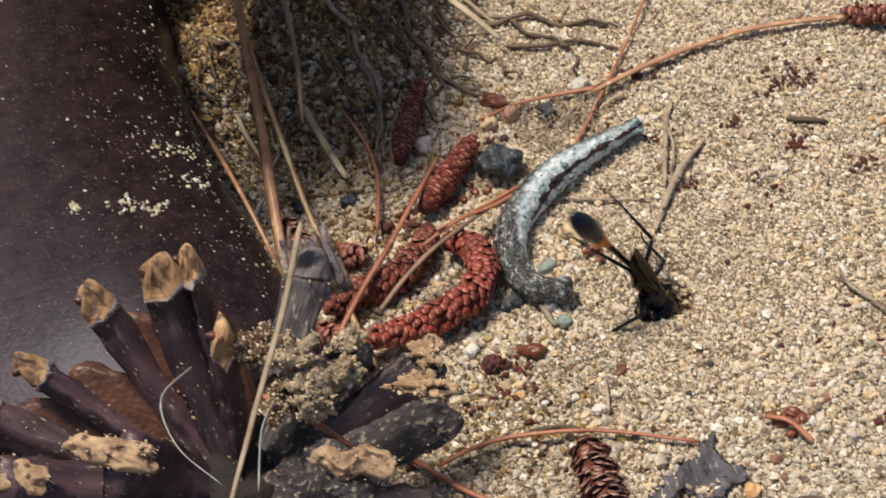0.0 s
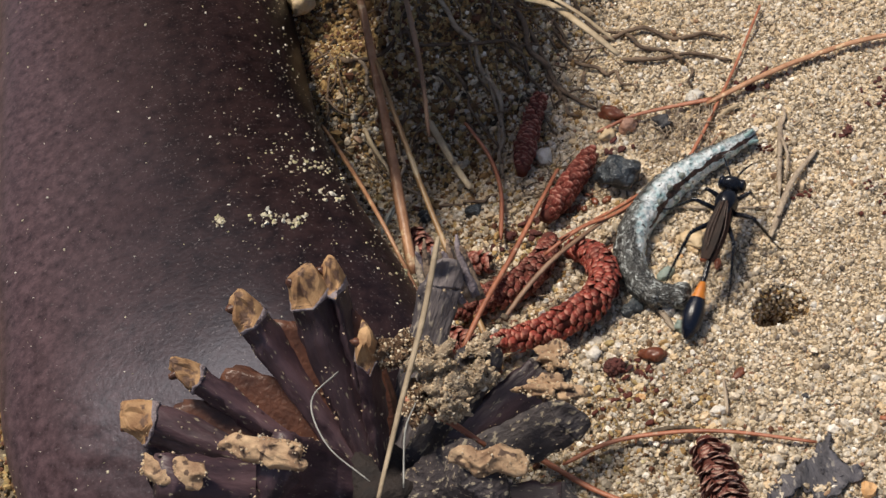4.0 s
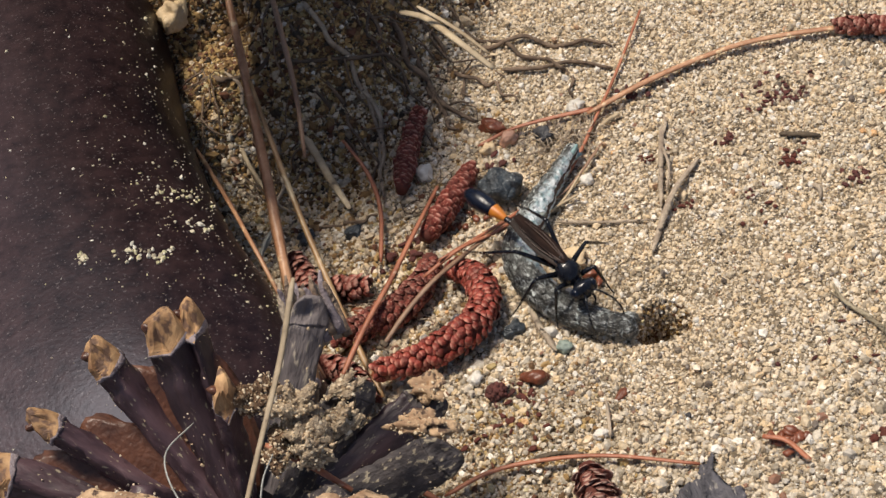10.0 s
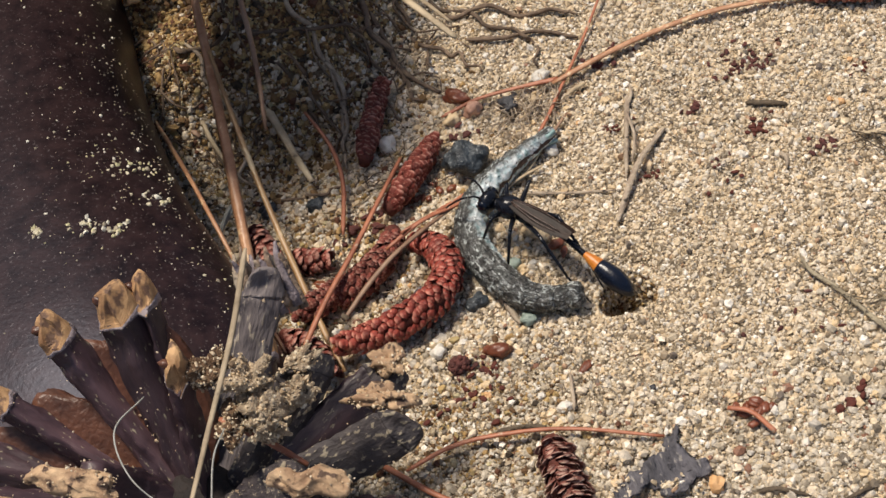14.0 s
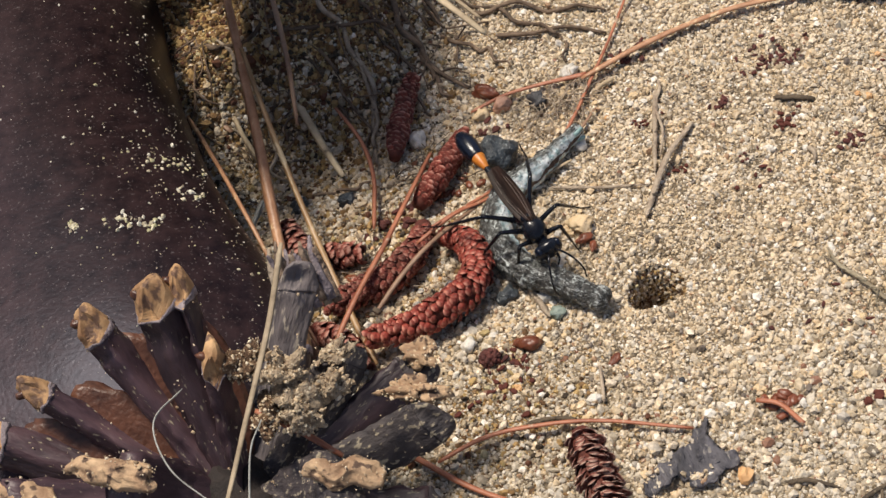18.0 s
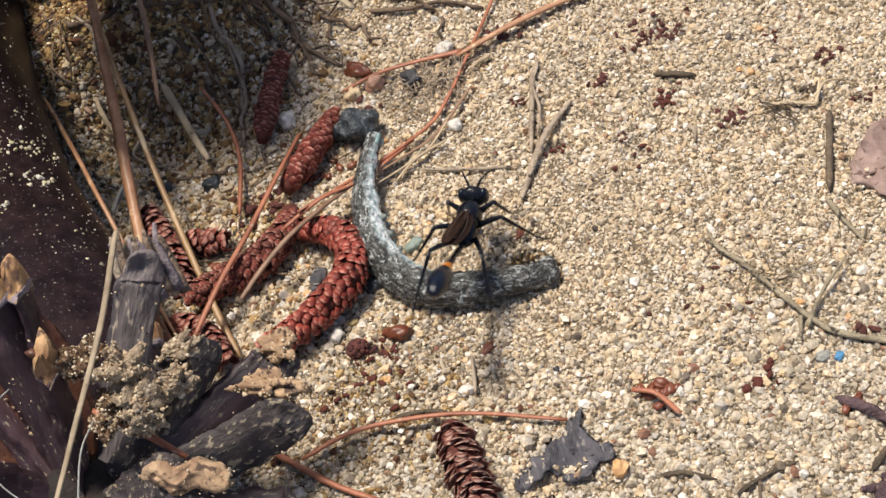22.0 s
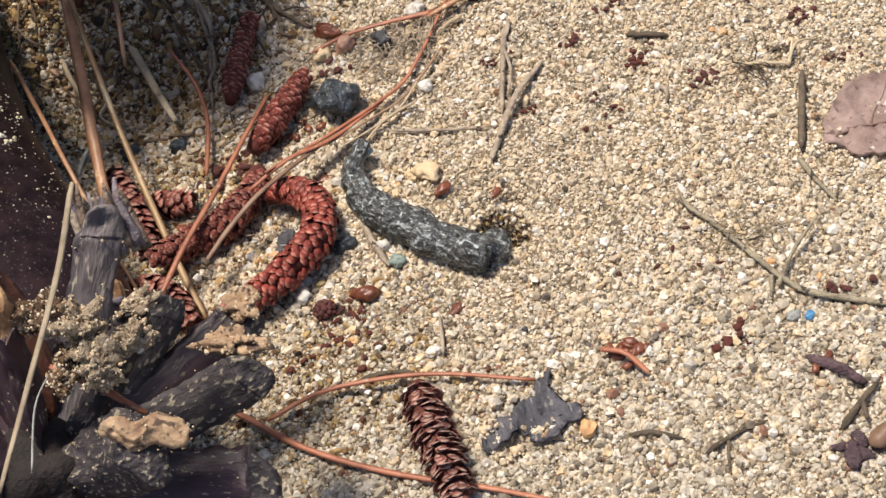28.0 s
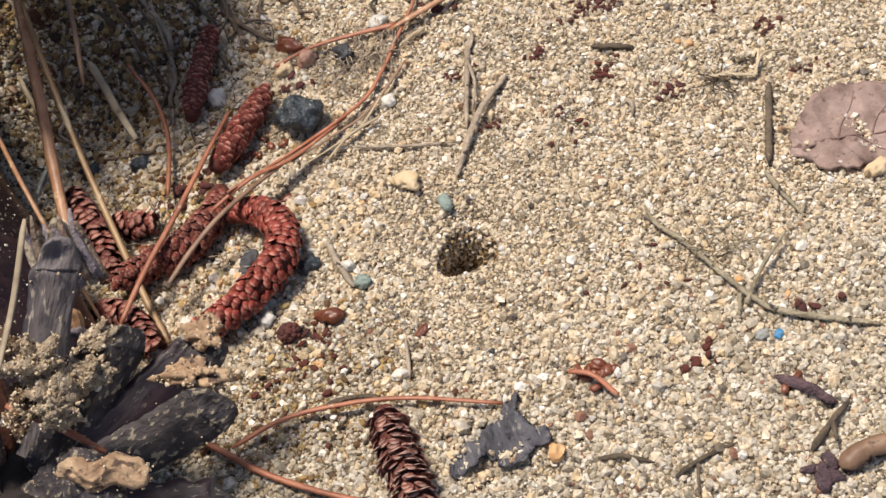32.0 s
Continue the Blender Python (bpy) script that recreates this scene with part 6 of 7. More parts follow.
# time, the body's line from head to tail on the ground (mm), depth in the burrow, and how far the tail is rolled belly-up
BODY = [
    (0, [(-1.2, -4.2), (-4.7, -1.8), (-5.7, 4.2), (-2.9, 10.4), (3.3, 15.5), (9.8, 18.3), (16.4, 20.0)], None, 122),
    (4.5, [(-1.2, -4.2), (-4.7, -1.8), (-5.7, 4.2), (-2.9, 10.4), (3.3, 15.5), (9.8, 18.3), (16.4, 20.0)], None, 122),
    (5, [(-2.4, -4.2), (-5.1, -2.6), (-6.2, 2.6), (-3.4, 9.0), (2.8, 14.8), (8.9, 20.9), (14.7, 25.3)], None, 122),
    (6, [(-1.7, -3.5), (-4.6, -1.7), (-5.5, 4.1), (-2.8, 9.6), (3.1, 13.4), (9.6, 18.1), (15.9, 20.8)], None, 120),
    (8, [(-1.8, -3.4), (-5.0, -1.0), (-5.2, 5.2), (-2.6, 10.4), (2.6, 14.5), (9.3, 19.1), (14.8, 21.1)], None, 120),
    (9, [(-7.0, 2.5), (-4.8, 6.1), (-1.4, 9.8), (1.8, 13.8), (5.7, 18.6), (9.1, 22.2), (11.9, 24.9)], None, 122),
    (10, [(6.2, -8.6), (1.8, -5.6), (-2.5, 0.4), (-3.5, 8.2), (0.9, 14.8), (5.2, 19.5), (8.6, 23.1)], None, 100),
    (11, [(4.1, -6.3), (-0.3, -4.5), (-5.1, 0.5), (-6.0, 7.1), (-3.0, 13.3), (2.3, 17.4), (8.2, 20.8)], None, 102),
    (12, [(3.7, -8.4), (-1.1, -5.3), (-4.8, 0.5), (-5.4, 8.0), (-1.9, 13.3), (3.2, 16.9), (8.9, 20.9)], None, 100),
    (13, [(3.8, -8.0), (-0.9, -4.8), (-4.6, 0.9), (-5.6, 8.6), (-1.9, 13.3), (3.3, 16.8), (8.8, 20.4)], None, 98),
    (14, [(4.1, -7.6), (-1.0, -5.7), (-4.5, 0.4), (-5.2, 7.9), (-2.0, 13.4), (3.1, 16.9), (9.5, 19.9)], None, 98),
    (14.5, [(4.1, -8.3), (-0.4, -5.7), (-4.1, 0.0), (-5.0, 6.6), (-2.8, 13.0), (3.2, 16.7), (10.0, 18.9)], None, 98),
    (16.5, [(3.2, -8.9), (-1.2, -5.9), (-4.1, -0.0), (-4.5, 7.4), (-1.6, 12.4), (2.5, 15.4), (7.5, 18.5)], None, 98),
    (17, [(3.5, -8.7), (-1.1, -5.1), (-4.6, -0.0), (-4.8, 7.4), (-1.7, 12.8), (3.5, 16.4), (9.6, 18.9)], None, 98),
    (18, [(3.2, -8.8), (-1.1, -4.3), (-5.1, 0.6), (-6.0, 7.2), (-2.8, 12.7), (3.0, 15.9), (9.1, 19.6)], None, 95),
    (19, [(-0.5, -9.3), (-3.3, -6.0), (-5.7, 0.5), (-4.5, 6.1), (0.8, 12.1), (5.0, 16.7), (9.3, 21.2)], None, 130),
    (20, [(7.5, -12.7), (3.0, -11.1), (-1.8, -7.4), (-5.6, -2.4), (-6.3, 4.8), (-4.0, 11.9), (-1.0, 19.6)], None, 122),
    (21, [(13.8, -8.3), (8.6, -8.5), (2.4, -7.4), (-2.5, -4.1), (-6.0, 2.4), (-5.2, 11.1), (-1.7, 18.4)], None, 122),
    (22, [(14.1, -9.9), (8.6, -10.2), (1.5, -8.8), (-3.5, -5.5), (-6.0, 1.5), (-5.2, 10.2), (-1.8, 17.8)], None, 90),
    (23, [(13.6, -9.9), (7.9, -9.8), (1.3, -8.9), (-4.2, -4.8), (-6.3, 2.5), (-4.8, 10.9), (-0.8, 17.9)], None, 86),
    (24, [(13.5, -9.8), (8.0, -10.1), (1.3, -9.3), (-4.2, -5.3), (-6.2, 2.5), (-5.3, 10.3), (-0.8, 17.6)], None, 84),
    (25, [(13.2, -10.6), (7.6, -10.7), (0.8, -9.3), (-4.1, -3.6), (-5.8, 4.0), (-3.9, 11.2), (0.2, 17.0)], None, 78),
    (26, [(10.8, -10.4), (6.6, -11.1), (1.2, -9.9), (-3.4, -5.8), (-6.5, 0.5), (-4.6, 6.4), (1.0, 10.6)], None, 78),
    (26.5, [(10.4, -11.0), (5.6, -11.4), (-0.7, -10.7), (-5.2, -6.2), (-7.4, 0.6), (-4.5, 7.1), (1.3, 10.6)], None, 75),
    (28.5, [(10.0, -12.0), (7.6, -9.4), (4.3, -5.9), (0.9, -2.3), (-2.0, 1.6), (-4.0, 6.1), (-2.3, 10.0)], 0, 5),
    (29, [(9.7, -10.9), (7.5, -6.6), (5.4, -1.6), (3.4, 2.9), (2.0, 7.2), (0.9, 10.1), (-0.2, 12.5)], 0, -5),
    (29.5, [(9.3, -11.0), (8.8, -8.5), (8.6, -5.7), (8.9, -2.0), (9.4, 1.8), (10.6, 4.7), (12.4, 7.6)], 0, -10),
    (29.8, [(9.2, -10.8), (8.6, -9.2), (8.4, -7.2), (8.9, -5.2), (10.4, -3.4)], 0, 20),
    (30, [(9.2, -10.4), (8.4, -9.4), (8.2, -8.2), (8.8, -6.9), (9.8, -6.3)], 0, 70),
    (30.3, [], 0.4, 60),
    (30.6, [], 1.0, 40),
    (31, [], 2.0, 30),
    (31.4, [], 6, 20),
    (32, [], 16, 0),
]


def body_line(row):
    """The rings' middles from tail to head at one time."""
    t, line, dip, _ = row
    pts = [Vector((x, y, ground_height(x, y) + 2.0)) for x, y in line[::-1]]
    if t == 9:
        pts = [p + Vector((0, 0, 0.5 * i)) for i, p in enumerate(pts)]
    if 19 < t < 28.4:
        for i, h in ((0, 2.0), (1, 0.8), (len(pts) - 1, -0.9)):
            pts[i].z += h
    if 29.9 < t < 30.2:
        for p in pts:
            p.z -= 2.6
    if dip is not None:
        if dip > 0:
            pts = []
        else:
            pts[-1].z = min(pts[-1].z, 0.2)
        pts += [burrow_at(max(dip, 0) + d) for d in (2.5, 8, 15, 22, 30, 40, 50, 60)]
    fine, out = curve(pts, 12), []
    total = sum((b - a).length for a, b in zip(fine, fine[1:]))
    reach = REACH if dip is not None else min(total, REACH + 3)
    gap, goal, run = reach / RINGS, reach / RINGS * 0.5, 0.0
    for a, b in zip(fine, fine[1:]):
        d = (b - a).length
        while goal <= run + d and len(out) < RINGS:
            out.append((a.lerp(b, (goal - run) / max(d, 1e-6)), (b - a).normalized()))
            goal += gap
        run += d
    while len(out) < RINGS:
        p, w = out[-1]
        out.append((p + w * gap, w))
    return out


def ring_poses(row):
    rolled, out = row[3], []
    for k, (p, ahead) in enumerate(body_line(row)):
        f = k / (RINGS - 1)
        side = ahead.cross(Vector((0, 0, 1))).normalized() if abs(ahead.z) < 0.95 else Vector((0, -1, 0))
        up = side.cross(ahead)
        a = radians(rolled * (1 - 0.78 * step(0.3, 1.0, f)))
        z = up * math.cos(a) + side * math.sin(a)
        m = Matrix((ahead, z.cross(ahead), z)).transposed().to_4x4()
        m.translation = p * MM
        out.append(m)
    return out


# ---- the wasp ----


def build_wasp():
    wasp = thing("wasp", None, None, "slender black thread-waisted wasp with an orange band and smoky folded wings", "wasp")
    wings = []
    part("thorax", mesh("thorax", *joined(moved(ball(2.0, 1.6, 1.65, 3, 0.10, 2, 1), Matrix.Translation((0.7, 0, 0.05))), moved(ball(0.8, 1.1, 0.9, 2), Matrix.Translation((-0.9, 0, 0.75))), moved(ball(2.0, 1.35, 1.3, 3, 0.1, 2, 2), Matrix.Translation((-1.9, 0, -0.1))),
                                          moved(ball(0.95, 0.8, 0.75, 2), Matrix.Translation((2.4, 0, -0.2)))), wasp_black), wasp)
    head = part("head", mesh("head", *moved(ball(1.2, 1.72, 1.5, 3, 0.08, 2, 4), Matrix.Translation((3.8, 0, -0.2))), wasp_black), wasp)
    for s in (1, -1):
        part("eye", mesh("eye", *moved(ball(0.86, 0.58, 1.15, 3), Matrix.Translation((3.9, 1.34 * s, -0.15))), wasp_blue), head, None, "glossy blue-black compound eye")
        part("antenna", mesh("antenna", *tube([(4.7, 0.45 * s, 0.3), (5.4, 0.9 * s, 1.0), (6.9, 1.7 * s, 0.7), (8.4, 2.3 * s, -0.6), (9.2, 2.2 * s, -1.8)], lambda q: 0.16 - 0.05 * q, 6, 5), wasp_black), head)
        part("mandible", mesh("mandible", *tube([(4.5, 0.7 * s, -0.9), (5.2, 0.75 * s, -1.4), (5.8, 0.15 * s, -1.9)], lambda q: 0.24 - 0.16 * q, 7, 5), wasp_black), head)
        wing = []
        n, m = 14, 13
        for i in range(n):
            f = i / (n - 1)
            for j in range(m):
                g = j / (m - 1)
                wide = 2.0 * math.sin(math.pi * (0.12 + 0.72 * f)) ** 0.8
                wing.append((-9.4 * f, s * (0.30 - 0.05 * f + wide * (g - 0.42)), 0.12 * s - 0.25 * f - 0.40 * g * wide * 0.6 + 0.015 * math.sin(g * 17)))
        faces = [(i * m + j, i * m + j + 1, (i + 1) * m + j + 1, (i + 1) * m + j) for i in range(n - 1) for j in range(m - 1)]
        k = len(wing)
        wing += [(x, y, z - 0.06) for x, y, z in wing]
        faces += [tuple(q + k for q in f[::-1]) for f in faces]
        w = part("wing", mesh("wing", wing, faces, wasp_wing), wasp, at(0.1, 0, 1.55), "folded smoky brown wing")
        wings.append(w)
        part("vein", mesh("vein", *tube([(0, 0.2 * s, 0.16), (-4, 0.5 * s, 0.0 + 0.12 * s), (-8.0, 0.5 * s, -0.18 + 0.12 * s)], lambda q: 0.10 - 0.05 * q, 5, 6), wasp_vein), w, None, "dark wing vein")
        part("vein", mesh("vein", *tube([(-0.4, 0.4 * s, 0.14), (-4.4, 0.95 * s, -0.15 + 0.12 * s), (-7.4, 0.8 * s, -0.28 + 0.12 * s)], lambda q: 0.08 - 0.04 * q, 5, 6), wasp_vein), w, None, "dark wing vein")
    waist = part("abdomen", mesh("abdomen", *tube([(0, 0, 0), (-2.5, 0, 0.1), (-5.2, 0, 0.15), (-8.4, 0, 0.1)], lambda q: 0.30 + 0.12 * q, 9, 6), wasp_black), wasp, at(-3.3, 0, 0), "long thread-thin black waist")
    part("orange_band", mesh("orange_band", *tube([(-8.0, 0, 0.1), (-9.2, 0, 0.1), (-10.6, 0, 0)], lambda q: 0.40 + 0.62 * q, 14, 7), wasp_orange), waist, None, "bright orange abdominal band")
    part("gaster", mesh("gaster", *tube([(-10.4, 0, 0), (-12.2, 0, -0.05), (-14.0, 0, -0.15), (-15.6, 0, -0.35), (-16.2, 0, -0.45)], lambda q: 1.02 + 0.42 * math.sin(math.pi * min(1, q * 1.25)) - 0.95 * q ** 3.0, 16, 6), wasp_blue), waist, None, "glossy blue-black abdomen tip")
    legs = []
    for s in (1, -1):
        for hip, knee, shin, foot in (((1.6, 0.8, -0.8), (2.2, 2.9, 0.6), (3.4, 3.8, -2.8), (4.6, 4.4, -4.8)), ((-0.2, 0.9, -0.9), (-0.8, 4.1, 0.8), (-0.9, 6.6, -2.6), (-1.0, 8.8, -4.8)),
                                      ((-2.0, 0.9, -0.9), (-5.8, 3.2, 1.5), (-10.4, 4.7, -2.2), (-14.2, 5.3, -4.8))):
            hip, knee, shin, foot = (Vector((x, y * s, z)) for x, y, z in (hip, knee, shin, foot))
            base = hip.copy()
            leg = part("leg", mesh("leg", *joined(tube([hip - base, (hip + knee) / 2 - base + Vector((0, 0, 0.15)), knee - base], lambda q: 0.42 - 0.16 * q, 8, 5), tube([knee - base, shin - base], lambda q: 0.26 - 0.08 * q, 8, 6)), wasp_black), wasp, at(*base))
            part("foot", mesh("foot", *tube([shin - base, (shin + foot) / 2 - base + Vector((0, 0, -0.3)), foot - base], lambda q: 0.14 - 0.05 * q, 6, 5), wasp_black), leg)
            legs.append(leg)
    return wasp, waist, wings, legs


# time, places of thorax, head and abdomen tip (mm)
WASP = [
    (0, (9.2, -7.6, 1.0), (10.1, -8.4, -2.0), (2.0, -7.4, 18.2)),
    (0.3, (9.4, -2.9, 4.5), (12.8, -4.9, 4.0), (-7.9, 5.1, 6.0)),
    (0.5, (34.2, 5.9, 8.0), (38.9, 6.0, 8.0), (23.2, -2.7, 18.5)),
    (0.6, (60, 14, 24), (64.5, 15, 25), (42, 10, 20)),
    (0.9, (150, 60, 60), (154, 61, 61), (132, 54, 56)),
    (1.2, (140, 80, 50), (136, 78, 49), (158, 90, 54)),
    (1.3, (52, 28, 18), (48, 26.5, 17), (70, 36, 21)),
    (1.4, (3, 5, 8), (-0.8, 3.8, 7), (20, 14, 10)),
    (1.5, (-0.6, 2.4, 7.0), (-4.1, 1.9, 5.5), (16.5, 12.5, 8.0)),
    (2, (0.8, 1.3, 7.0), (0.5, -3.3, 6.0), (5.7, 19.5, 9.0)),
    (2.5, (6.7, -2.7, 6.0), (8.4, -7.2, 4.0), (-4.6, 11.9, 9.0)),
    (4.5, (8.7, 7.5, 6.0), (8.3, 11.8, 7.0), (9.0, -10.8, 1.0)),
    (5, (6.4, 9.9, 6.0), (6.2, 13.9, 7.0), (7.4, -10.7, 2.0)),
    (5.5, (4.0, 6.3, 6.0), (3.2, 10.0, 7.0), (7.6, -12.0, 4.2)),
    (6, (5.9, 7.2, 6.0), (4.9, 10.7, 7.0), (10.2, -11.4, 2.0)),
    (6.5, (4.5, 7.8, 6.5), (4.9, 11.9, 7.0), (-0.6, -10.3, 7.8)),
    (7, (7.9, 14.0, 7.0), (11.4, 16.2, 7.0), (-2.0, -1.5, 9.0)),
    (7.5, (8.0, 16.0, 7.0), (10.0, 10.7, 6.0), (-2.9, 18.6, 19.8)),
    (8, (4.2, 16.8, 7.0), (1.3, 13.6, 6.0), (13.9, 14.9, 20.8)),
    (8.5, (-1.2, 7.7, 7.0), (-2.7, 4.1, 6.0), (4.4, 7.5, 22.5)),
    (9, (-4.5, 6.6, 8.0), (-6.6, 4.9, 7.0), (2.9, 4.9, 23.5)),
    (9.5, (-3.6, 4.8, 8.0), (-5.7, 2.9, 7.0), (3.7, 3.9, 23.5)),
    (10, (1.2, -0.8, 7.0), (2.6, -4.7, 6.0), (-7.9, 17.2, 9.0)),
    (10.5, (-3.6, 2.5, 7.0), (-0.7, -1.3, 6.0), (-11.5, 19.6, 9.0)),
    (11, (0.8, -0.2, 7.0), (2.7, -3.5, 6.0), (-13.6, 14.7, 9.0)),
    (11.5, (5.6, -2.5, 6.0), (10.0, -1.4, 6.0), (-3.4, -12.8, 17.0)),
    (12, (5.9, 0.5, 5.0), (3.3, 4.4, 5.0), (11.8, -6.9, -5.0)),
    (12.5, (5.4, -2.5, 5.0), (2.8, 2.0, 5.0), (10.9, -7.0, -4.0)),
    (13, (4.3, 5.4, 6.0), (2.2, 8.6, 6.5), (8.8, -12.6, 5.0)),
    (13.5, (1.5, 4.6, 6.0), (-1.0, 7.7, 6.5), (10.2, -12.1, 4.2)),
    (14, (1.0, 5.2, 6.5), (-2.1, 8.2, 7.0), (10.8, -10.0, 1.8)),
    (14.5, (-0.3, 3.0, 6.5), (-2.9, 6.3, 7.0), (9.6, -12.8, 4.0)),
    (16.5, (5.6, 16.9, 7.0), (8.8, 13.4, 6.0), (-11.0, 25.0, 8.0)),
    (17, (4.0, 18.7, 7.0), (2.6, 14.8, 6.0), (2.7, 18.3, 22.8)),
    (17.5, (-0.7, 9.5, 7.0), (-3.1, 5.6, 6.0), (0.3, 8.5, 23.0)),
    (18, (-1.6, 1.9, 7.0), (-0.7, -1.4, 6.0), (-6.9, 22.6, 9.0)),
    (18.5, (-1.2, 5.6, 7.0), (-3.9, 1.2, 6.0), (-3.6, 4.1, 22.0)),
    (19, (-2.8, 1.0, 7.0), (-3.7, -3.2, 6.0), (-5.2, 19.8, 9.0)),
    (19.5, (-4.3, -6.6, 7.0), (-3.4, -11.0, 6.0), (-6.2, 14.1, 9.0)),
    (20, (-2.5, -4.9, 7.0), (-0.8, -8.0, 6.0), (-13.5, 14.1, 9.0)),
    (20.5, (-1.8, -5.2, 7.0), (0.8, -7.6, 6.0), (-11.8, 11.0, 9.0)),
    (21, (1.6, -4.0, 7.0), (4.7, -6.8, 6.0), (-12.7, 8.2, 8.0)),
    (21.5, (0.5, -3.7, 7.0), (5.6, -4.9, 7.0), (-13.2, -7.4, 17.5)),
    (22, (5.6, -3.5, 7.0), (7.3, -0.0, 7.0), (-1.3, -18.4, 15.8)),
    (22.5, (3.2, 0.3, 6.0), (-0.6, 4.0, 6.0), (11.4, -5.3, 2.0)),
    (23, (4.8, -2.2, 4.6), (1.6, 0.8, 7.2), (12.0, -8.0, -7.0)),
    (23.5, (4.8, -3.6, 4.4), (1.4, -2.2, 6.8), (12.0, -8.4, -7.0)),
    (24, (6.2, -4.5, 4.2), (2.5, -5.2, 6.4), (12.2, -8.6, -8.0)),
    (24.5, (7.0, -5.3, 4.0), (3.4, -6.2, 6.2), (12.2, -8.8, -8.0)),
    (25, (6.9, -5.8, 3.8), (3.0, -8.2, 5.6), (12.2, -8.8, -9)),
    (25.5, (8.8, -6.8, 3.4), (5.0, -7.8, 5.8), (12.6, -8.8, -10.0)),
    (26, (8.8, -7.0, 3.0), (4.6, -8.2, 5.2), (12.8, -8.8, -11.0)),
    (26.5, (10.2, -9.0, 1.4), (6.9, -9.6, 4.2), (13.4, -9.2, -12.0)),
    (27, (10.4, -9.0, -4), (9.4, -9.2, -1), (11.0, -9.8, -18)),
    (27.7, (8.8, -11.2, -26), (9.0, -10.8, -22), (7.4, -13.2, -44)),
    (28.3, (6.8, -14.2, -52), (7.0, -13.8, -48), (5.8, -16.0, -72)),
    (32, (5.8, -15.6, -64), (6.0, -15.2, -60), (4.8, -17.4, -84)),
]


def wasp_poses(row):
    t, chest, head, tip = row[0], Vector(row[1]), Vector(row[2]), Vector(row[3])
    ahead = (head - chest).normalized()
    side = Vector((0, 0, 1)).cross(ahead)
    side = side.normalized() if side.length > 0.2 else Vector((0, 1, 0))
    up = ahead.cross(side)
    m = Matrix((ahead, side, up)).transposed().to_4x4()
    m.translation = chest * MM
    hip = Vector((-3.3, 0, 0))
    aim = (m.to_3x3().inverted() @ (tip - chest)) - hip
    back = aim.normalized()
    if back.x > -0.25:
        back = Vector((-0.25, back.y, back.z)).normalized()
    y = Vector((0, 0, 1)).cross(-back).normalized()
    q = Matrix((-back, y, (-back).cross(y))).transposed().to_4x4()
    q.translation = hip * MM
    # folded wings lie over the waist, but spread level while the wasp backs into the burrow
    free = 0.9 * step(24.4, 24.9, t) * step(25.9, 25.3, t)
    hinge = Vector((0.1, 0, 1.55))
    aim = ((hip + back * 8.2 + Vector((0, 0, 3.4)) - hinge).normalized() * (1 - free) + Vector((-0.82, -0.45, 0.45)) * free).normalized()
    y = Vector((0, 0, 1)).cross(-aim).normalized()
    w = Matrix((-aim, y, (-aim).cross(y))).transposed().to_4x4()
    w.translation = hinge * MM
    return m, q, w


def stay_apart(rows):
    """Rows with less than a quarter turn between neighbours: a long turn gets rows in between."""
    out = rows[:1]
    for t, m in rows[1:]:
        s, a = out[-1]
        angle = a.to_quaternion().rotation_difference(m.to_quaternion()).angle
        angle = min(angle, 2 * math.pi - angle)
        n = int(angle / radians(60)) + 1
        for k in range(1, n):
            f = k / n
            p = Matrix.LocRotScale(a.translation.lerp(m.translation, f), a.to_quaternion().slerp(m.to_quaternion(), f), None)
            out.append((s + (t - s) * f, p))
        out.append((t, m))
    return out


# ---- what moves ----


def tucked(t, n):
    """Hind legs drawn in beside the wings while it waits at the burrow, spread wide while it lugs its prey."""
    drawn = step(11.4, 12, t) * step(16.5, 14.5, t)
    spread = step(17.5, 18.5, t) * step(22, 21, t)
    return {2: 8 * drawn - 42 * spread, 5: 42 * spread - 34 * drawn}.get(n, 0)


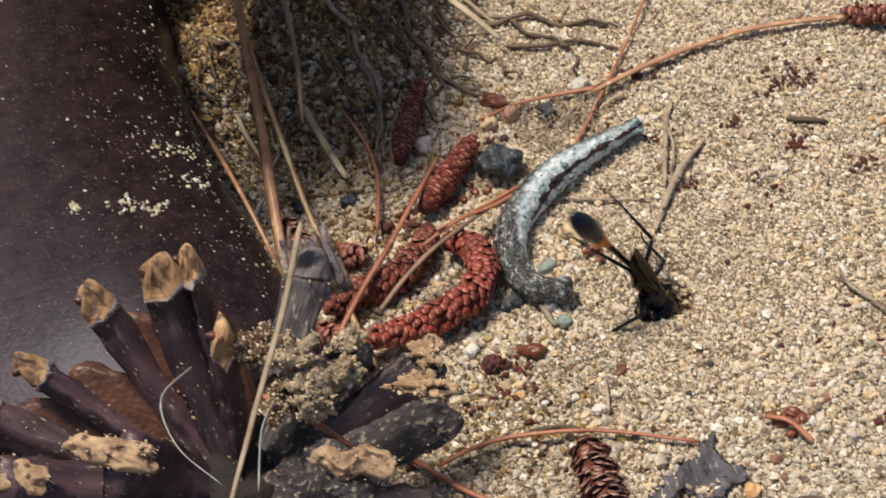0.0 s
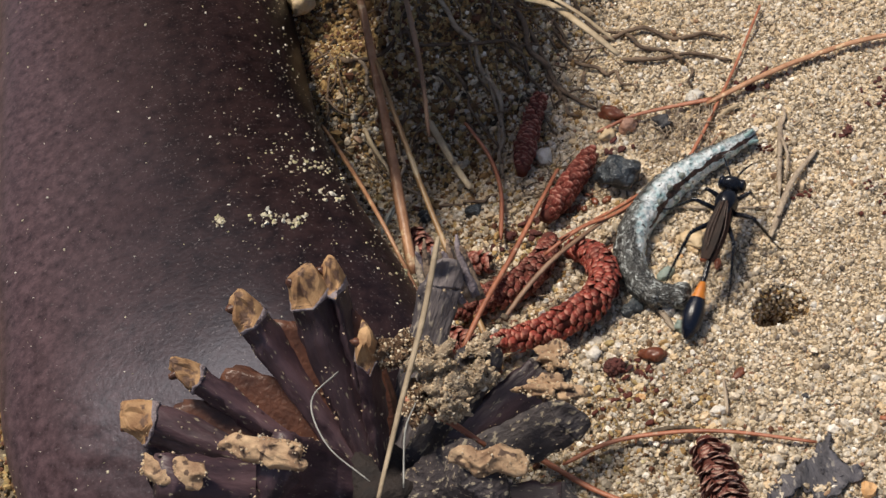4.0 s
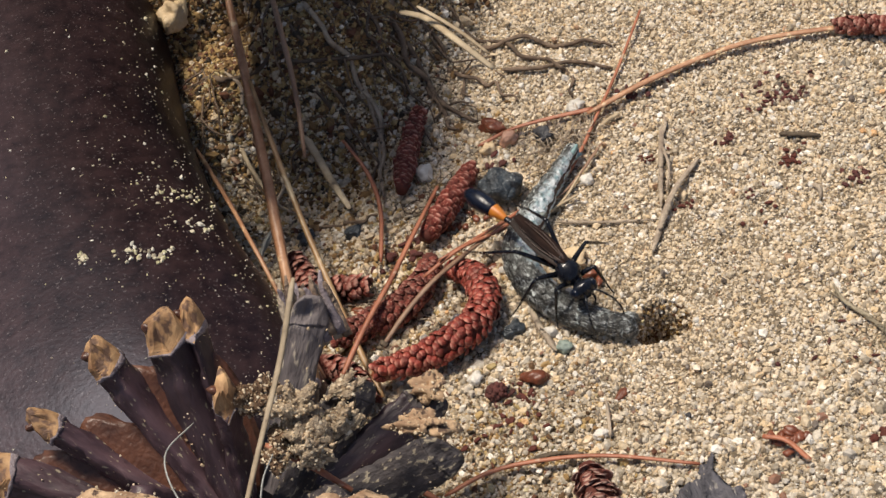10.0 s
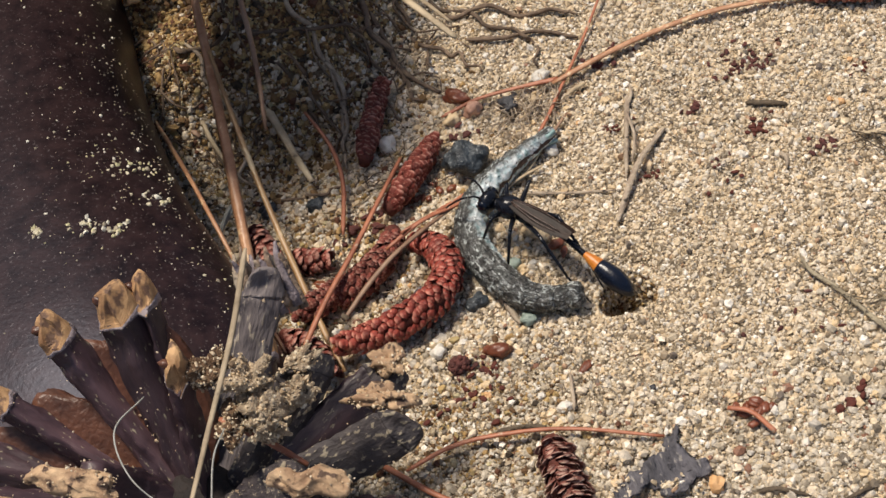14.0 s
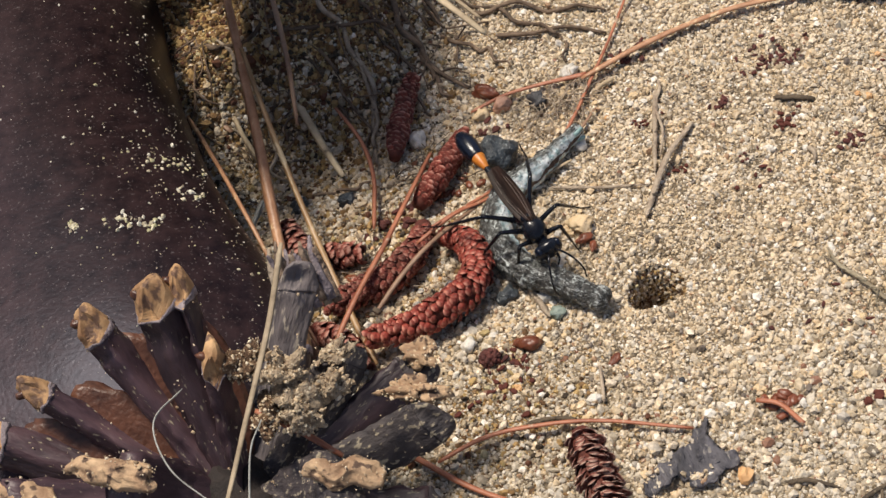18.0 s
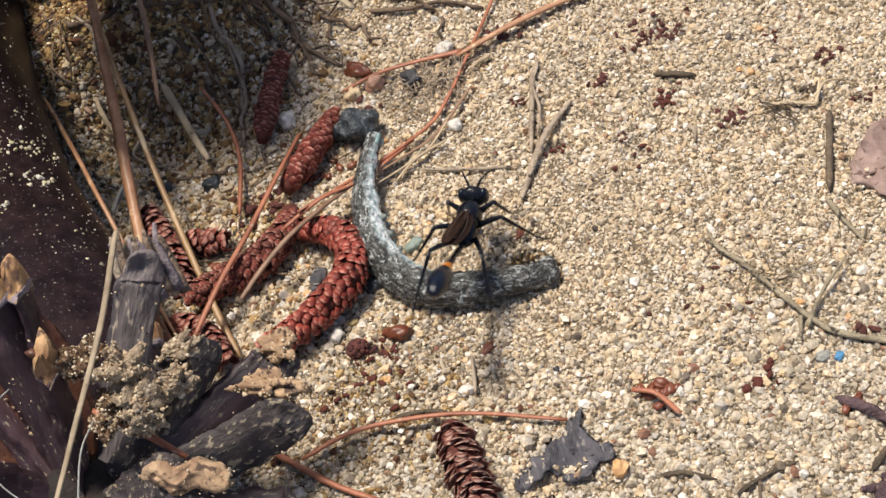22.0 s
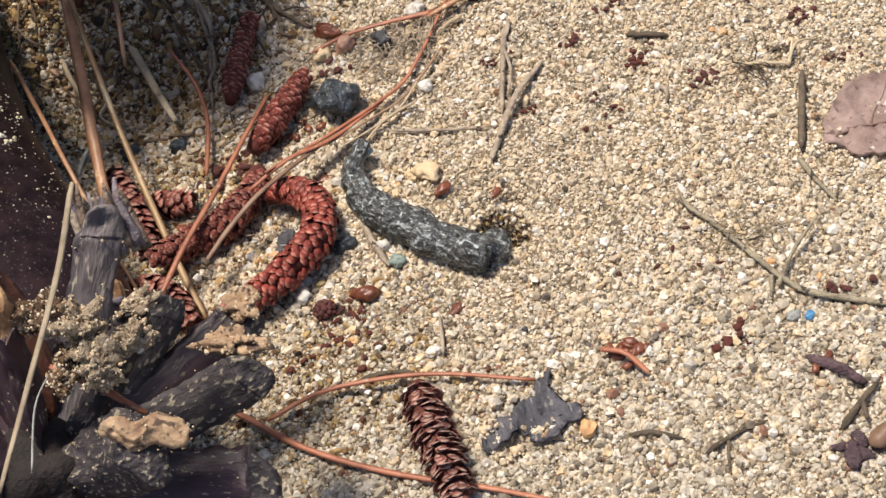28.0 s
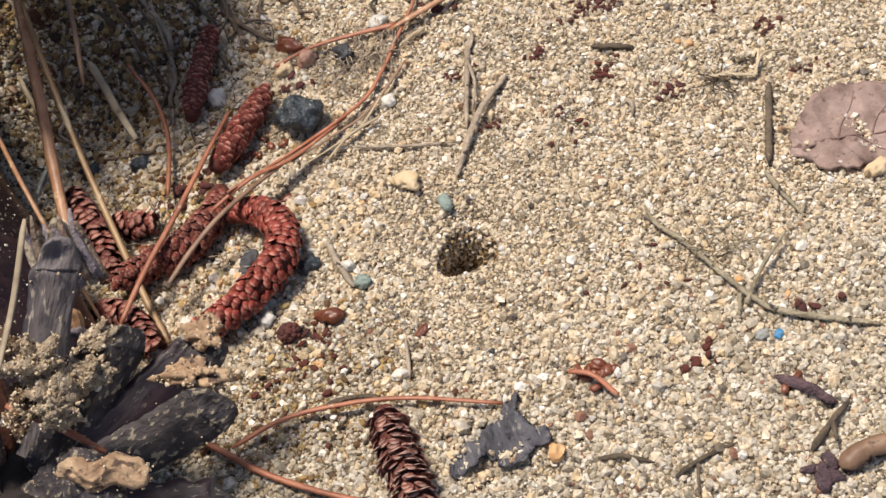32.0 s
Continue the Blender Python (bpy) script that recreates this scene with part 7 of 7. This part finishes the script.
def motions():
    rings = build_caterpillar()
    poses = [(row[0], ring_poses(row)) for row in BODY]
    for k, ring in enumerate(rings):
        walk(ring, stay_apart([(t, p[k]) for t, p in poses]))
    wasp, waist, wings, legs = build_wasp()
    rows = [(row[0], *wasp_poses(row)) for row in WASP]
    walk(wasp, stay_apart([(t, m) for t, m, q, w in rows]))
    walk(waist, stay_apart([(t, q) for t, m, q, w in rows]))
    for wing in wings:
        walk(wing, stay_apart([(t, w) for t, m, q, w in rows]))
    rng = random.Random(5)
    for n, leg in enumerate(legs):
        rest = leg.matrix_basis.copy()
        swing = []
        for i, row in enumerate(WASP):
            swing.append((row[0], rest @ pose(0, 0, 0, 0, 0, 12 * math.sin(i * 1.9 + n * 2.1) + rng.uniform(-6, 6) + tucked(row[0], n))))
        walk(leg, swing)
    # the dragged caterpillar shoves the big catkin round
    rest, pivot = big_catkin.matrix_basis.copy(), Matrix.Translation((-0.010, 0.004, 0))
    walk(big_catkin, [(t, pivot @ pose(0, 0, 0, 0, 0, turn) @ pivot.inverted() @ rest) for t, turn in SHOVE])
    # the caterpillar nudges three pebbles
    walk(slate, [(t, at(x, y, ground_height(x, y) + 2.0, 0, 0, r)) for t, x, y, r in SLATE])
    walk(tan_pebble, [(t, at(x, y, ground_height(x, y) + 0.8, 0, 0, r)) for t, x, y, r in CREAM])
    walk(green_pebble, [(t, at(x, y, ground_height(x, y) + 0.6, 0, 0, r)) for t, x, y, r in GREEN])
    # two seed scales end up in the burrow
    walk(brown_scale, [(t, at(x, y, z, 0, 0, r)) for t, x, y, z, r in BROWN])
    walk(small_scale, [(t, at(x, y, z, 0, 0, r)) for t, x, y, z, r in SMALL])


SHOVE = [(0, 0), (18.9, 0), (19.3, 2), (19.8, 9), (20.2, 14), (20.7, 17.5), (21.2, 18), (32, 18)]
SLATE = [(0, -3.0, 20.8, -35), (9, -3.0, 20.8, -35), (10, -2.7, 21.2, -38), (12, -2.5, 20.8, -36), (18.5, -2.5, 20.8, -38), (19.6, -2.6, 22.6, -25), (20.4, -3.4, 22.8, -22), (25.2, -3.2, 21.8, -25), (26, -2.8, 20.4, -35), (32, -2.5, 20.2, -35)]
CREAM = [(0, 3.1, 6.0, -30), (10, 3.1, 5.8, -28), (13, 2.8, 5.4, -28), (17, 3.6, 4.7, -30), (19, 5.3, 4.3, -35), (21, 5.3, 3.6, -30), (25, 5.0, 4.0, -30), (28.6, 4.9, 3.8, -30), (29.6, 6.8, 4.1, -25), (32, 7.0, 4.1, -25)]
GREEN = [(0, -1.8, 1.6, 30), (28.4, -1.6, 1.2, 30), (29, 3.0, 1.6, 60), (29.5, 8.6, 1.4, 80), (30, 10.5, -1.0, 100), (32, 10.5, -0.9, 100)]
BROWN = [(0, 4.6, 2.0, 0.8, 10), (19, 4.6, 2.0, 0.8, 10), (20, 5.5, 0.3, 0.8, 20), (26, 6.1, -0.3, 0.8, 25), (28.5, 6.2, 0.3, 0.8, 30), (29, 8.0, -2.0, 1.0, 50), (29.5, 10.4, -8.9, -5, 70), (30, 9.4, -10.8, -20, 80), (32, 7.6, -13, -40, 90)]
SMALL = [(0, 5.2, 0.6, 0.6, 70), (19, 5.2, 0.6, 0.6, 70), (21, 9.6, -2.2, 0.6, 60), (23, 11.7, -3.1, 0.6, 50), (29, 12.0, -3.2, 0.6, 45), (29.6, 11.2, -7.4, -3, 20), (30.1, 9.8, -10.0, -14, 10), (32, 7.8, -12.8, -38, 0)]

motions()
